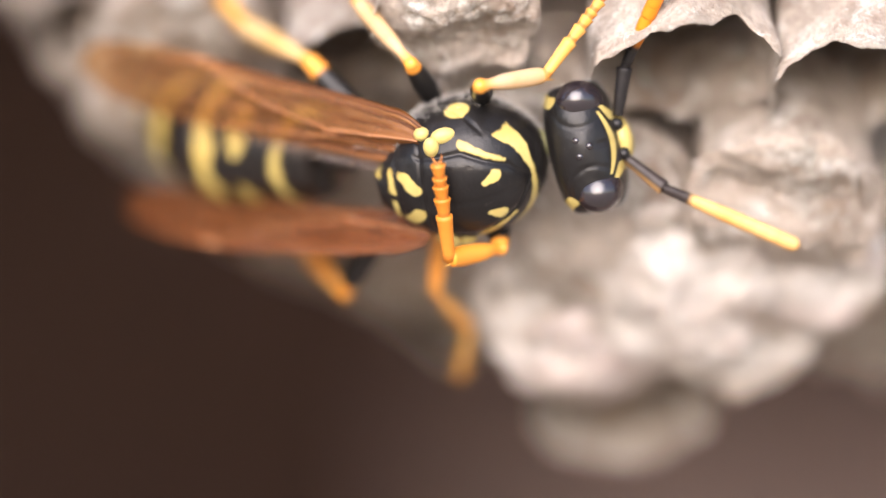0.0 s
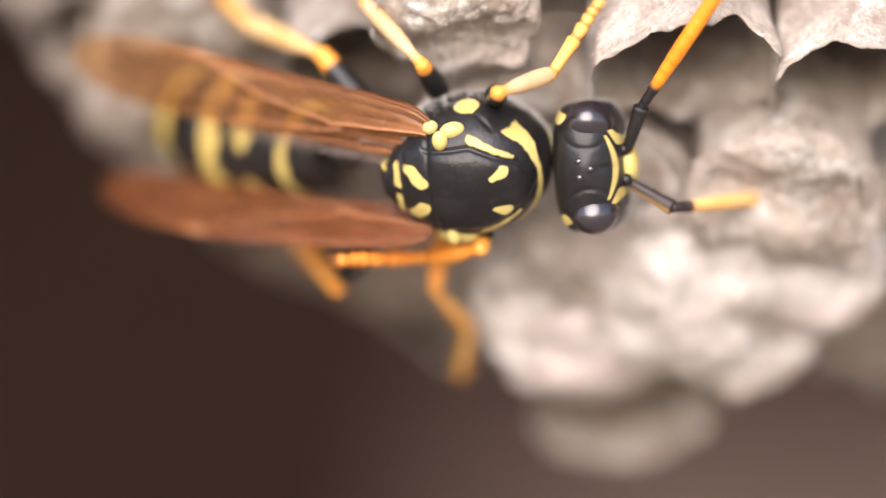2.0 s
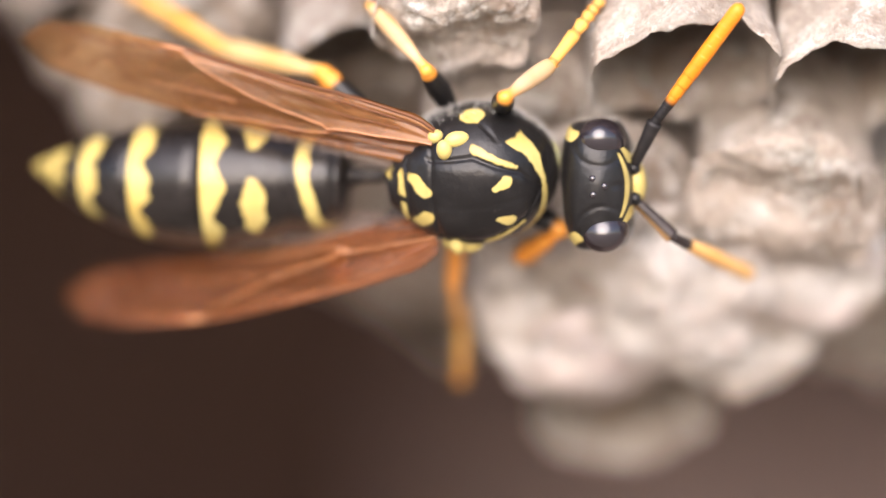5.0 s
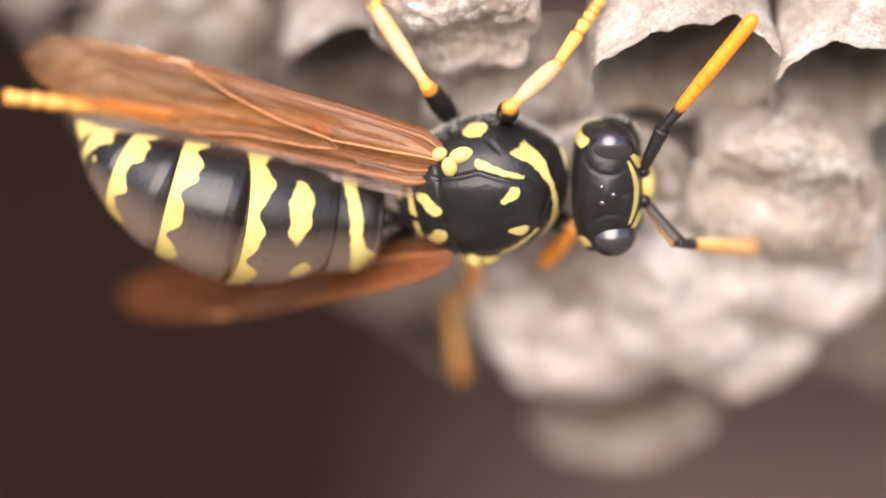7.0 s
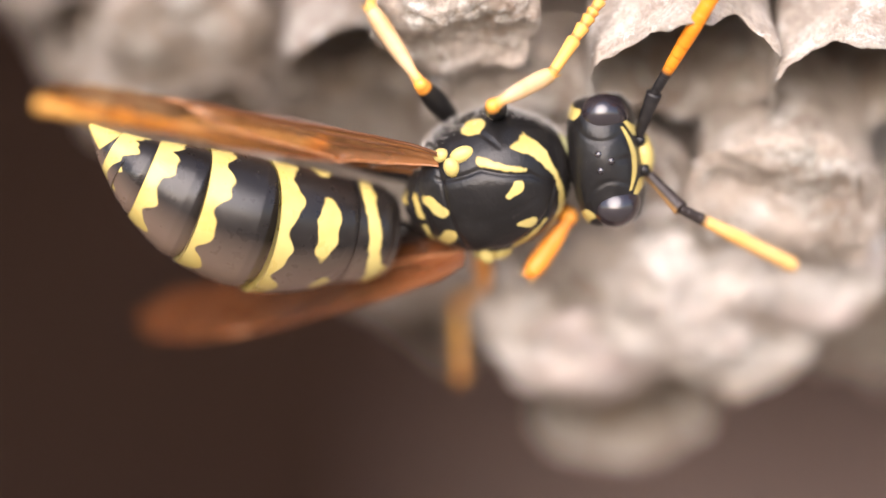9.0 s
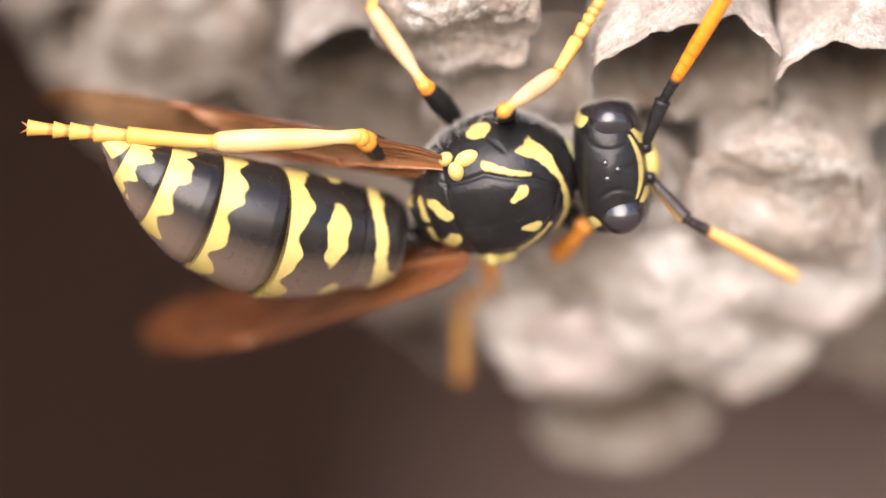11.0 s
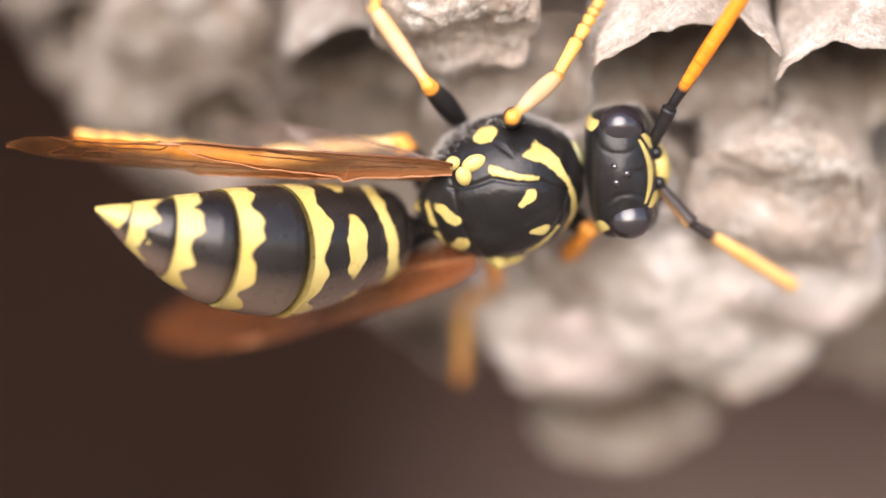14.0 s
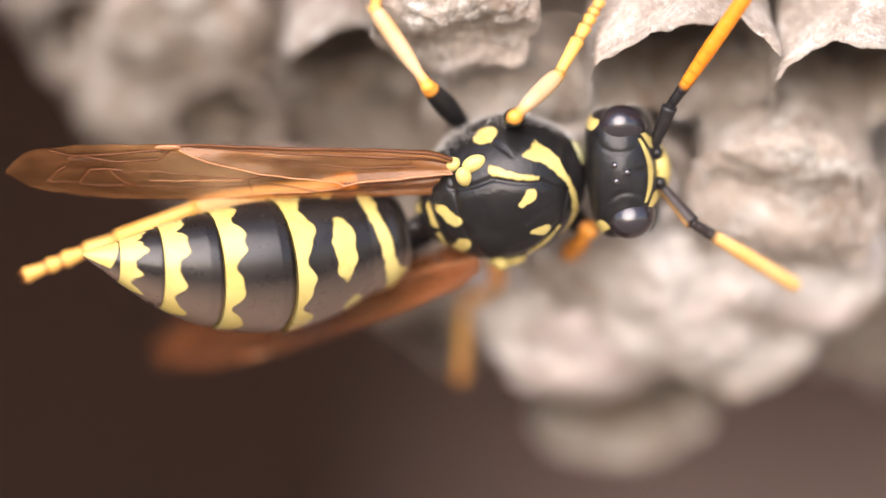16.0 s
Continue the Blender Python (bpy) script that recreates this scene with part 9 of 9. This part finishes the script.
    walk(parts["right_hind_tibia"], [
        (0, pose(-0.0040478, 0.0038, -0.0025436, -43.4, -20.5, 108.4)),
        (0.5, pose(-0.0039609, 0.0038, -0.0025436, -44.8, -20.5, 109.2)),
        (0.8, pose(-0.0040172, 0.0038, -0.0025248, -43.9, -21.1, 109.1)),
        (1, pose(-0.0040478, 0.0038, -0.0025146, -43.5, -21.4, 109.1)),
        (1.5, pose(-0.0041201, 0.0038, -0.0024712, -44.3, -21.9, 110.0)),
        (2, pose(-0.0042359, 0.0038, -0.0024278, -42.4, -22.5, 109.3)),
        (2.5, pose(-0.0042649, 0.0038, -0.0023988, -44.0, -24.8, 112.0)),
        (3, pose(-0.0041925, 0.0038, -0.0023988, -43.9, -24.8, 112.0)),
        (3.5, pose(-0.0043083, 0.0038, -0.0022541, -36.9, -26.2, 108.4)),
        (4, pose(-0.0043807, 0.0038, -0.0021093, -23.8, -18.0, 97.8)),
        (4.6, pose(-0.0042651, 0.0038, -0.0020883, -23.6, -17.6, 97.5)),
        (5.2, pose(-0.0040065, 0.0038, -0.0020413, -22.9, -16.8, 97.0)),
        (5.8, pose(-0.0037368, 0.0038, -0.0019923, -22.2, -15.9, 96.4)),
        (6.5, pose(-0.0035845, 0.0038, -0.0019646, -21.8, -15.4, 96.1)),
        (7, pose(-0.0035122, 0.0038, -0.0019646, -26.0, -15.4, 97.4)),
        (7.5, pose(-0.0034398, 0.0038, -0.0019646, -30.0, -15.4, 98.7)),
        (8, pose(-0.0034398, 0.0038, -0.0019646, -30.0, -15.4, 98.7)),
        (8.2, pose(-0.0034398, 0.0038, -0.0019646, -30.0, -15.4, 98.7)),
        (8.5, pose(-0.0034398, 0.0038, -0.0019646, -30.0, -15.4, 98.7)),
        (9, pose(-0.0034398, 0.0038, -0.0019646, -30.0, -15.4, 98.7)),
        (9.6, pose(-0.0034398, 0.0038, -0.0019646, -30.0, -15.4, 98.7)),
        (10.2, pose(-0.0034398, 0.0038, -0.0019646, -30.0, -15.4, 98.7)),
        (10.8, pose(-0.0034398, 0.0038, -0.0019646, -30.0, -15.4, 98.7)),
        (11.5, pose(-0.0034398, 0.0038, -0.0019646, -30.0, -15.4, 98.7)),
        (12, pose(-0.0034398, 0.0038, -0.0019646, -30.0, -15.4, 98.7)),
        (12.2, pose(-0.0034398, 0.0038, -0.0019646, -30.0, -15.4, 98.7)),
        (12.5, pose(-0.0034398, 0.0038, -0.0019646, -30.0, -15.4, 98.7)),
        (13, pose(-0.0034398, 0.0038, -0.0019646, -30.0, -15.4, 98.7)),
        (13.5, pose(-0.0034398, 0.0038, -0.0019646, -30.0, -15.4, 98.7)),
        (13.7, pose(-0.0034398, 0.0038, -0.0019646, -30.0, -15.4, 98.7)),
        (14, pose(-0.0034398, 0.0038, -0.0019646, -30.0, -15.4, 98.7)),
        (14.3, pose(-0.0034398, 0.0038, -0.0019646, -30.0, -15.4, 98.7)),
        (14.5, pose(-0.0034398, 0.0038, -0.0019646, -30.0, -15.4, 98.7)),
        (15, pose(-0.0034398, 0.0038, -0.0019646, -30.0, -15.4, 98.7)),
        (15.2, pose(-0.0034398, 0.0038, -0.0019646, -30.0, -15.4, 98.7)),
        (15.5, pose(-0.0034398, 0.0038, -0.0019646, -30.0, -15.4, 98.7)),
        (15.7, pose(-0.0034398, 0.0038, -0.0019646, -30.0, -15.4, 98.7)),
        (16, pose(-0.0034398, 0.0038, -0.0019646, -30.0, -15.4, 98.7)),
    ])
    walk(parts["right_hind_tarsus"], [
        (0, pose(-0.0050223, 0.0067323, -0.0013853, 8.7, -11.9, 88.2)),
        (0.5, pose(-0.0049777, 0.0067179, -0.0013853, 5.8, -11.9, 88.8)),
        (0.8, pose(-0.0050253, 0.0067093, -0.0013375, 9.3, -11.3, 88.2)),
        (1, pose(-0.0050511, 0.0067045, -0.0013116, 11.4, -10.9, 87.8)),
        (1.5, pose(-0.0051684, 0.0066758, -0.0012379, 20.7, -9.9, 86.3)),
        (2, pose(-0.0052421, 0.0066777, -0.0011643, 27.7, -9.0, 85.3)),
        (2.5, pose(-0.0053871, 0.0065788, -0.0010172, 43.4, -7.0, 83.4)),
        (3, pose(-0.0053135, 0.0065793, -0.0010172, 38.8, -7.0, 84.4)),
        (3.5, pose(-0.0052405, 0.0066099, -0.0007962, 48.2, -4.1, 85.4)),
        (4, pose(-0.0048047, 0.0069099, -0.0010902, -8.2, -8.0, 91.1)),
        (4.6, pose(-0.0046764, 0.0069184, -0.0010902, -4.4, -6.9, 90.5)),
        (5.2, pose(-0.0043891, 0.0069367, -0.0010901, 11.3, -4.3, 89.1)),
        (5.8, pose(-0.0040896, 0.0069546, -0.0010901, 54.9, -1.6, 87.7)),
        (6.5, pose(-0.0039203, 0.0069643, -0.0010901, 88.0, -0.1, 86.9)),
        (7, pose(-0.0039202, 0.0069558, -0.0010901, 88.0, -0.1, 86.9)),
        (7.5, pose(-0.0039201, 0.0069456, -0.0010901, 88.0, -0.1, 86.9)),
        (8, pose(-0.0039201, 0.0069456, -0.0010901, 88.0, -0.1, 86.9)),
        (8.2, pose(-0.0039201, 0.0069456, -0.0010901, 88.0, -0.1, 86.9)),
        (8.5, pose(-0.0039201, 0.0069456, -0.0010901, 88.0, -0.1, 86.9)),
        (9, pose(-0.0039201, 0.0069456, -0.0010901, 88.0, -0.1, 86.9)),
        (9.6, pose(-0.0039201, 0.0069456, -0.0010901, 88.0, -0.1, 86.9)),
        (10.2, pose(-0.0039201, 0.0069456, -0.0010901, 88.0, -0.1, 86.9)),
        (10.8, pose(-0.0039201, 0.0069456, -0.0010901, 88.0, -0.1, 86.9)),
        (11.5, pose(-0.0039201, 0.0069456, -0.0010901, 88.0, -0.1, 86.9)),
        (12, pose(-0.0039201, 0.0069456, -0.0010901, 88.0, -0.1, 86.9)),
        (12.2, pose(-0.0039201, 0.0069456, -0.0010901, 88.0, -0.1, 86.9)),
        (12.5, pose(-0.0039201, 0.0069456, -0.0010901, 88.0, -0.1, 86.9)),
        (13, pose(-0.0039201, 0.0069456, -0.0010901, 88.0, -0.1, 86.9)),
        (13.5, pose(-0.0039201, 0.0069456, -0.0010901, 88.0, -0.1, 86.9)),
        (13.7, pose(-0.0039201, 0.0069456, -0.0010901, 88.0, -0.1, 86.9)),
        (14, pose(-0.0039201, 0.0069456, -0.0010901, 88.0, -0.1, 86.9)),
        (14.3, pose(-0.0039201, 0.0069456, -0.0010901, 88.0, -0.1, 86.9)),
        (14.5, pose(-0.0039201, 0.0069456, -0.0010901, 88.0, -0.1, 86.9)),
        (15, pose(-0.0039201, 0.0069456, -0.0010901, 88.0, -0.1, 86.9)),
        (15.2, pose(-0.0039201, 0.0069456, -0.0010901, 88.0, -0.1, 86.9)),
        (15.5, pose(-0.0039201, 0.0069456, -0.0010901, 88.0, -0.1, 86.9)),
        (15.7, pose(-0.0039201, 0.0069456, -0.0010901, 88.0, -0.1, 86.9)),
        (16, pose(-0.0039201, 0.0069456, -0.0010901, 88.0, -0.1, 86.9)),
    ])


motions()
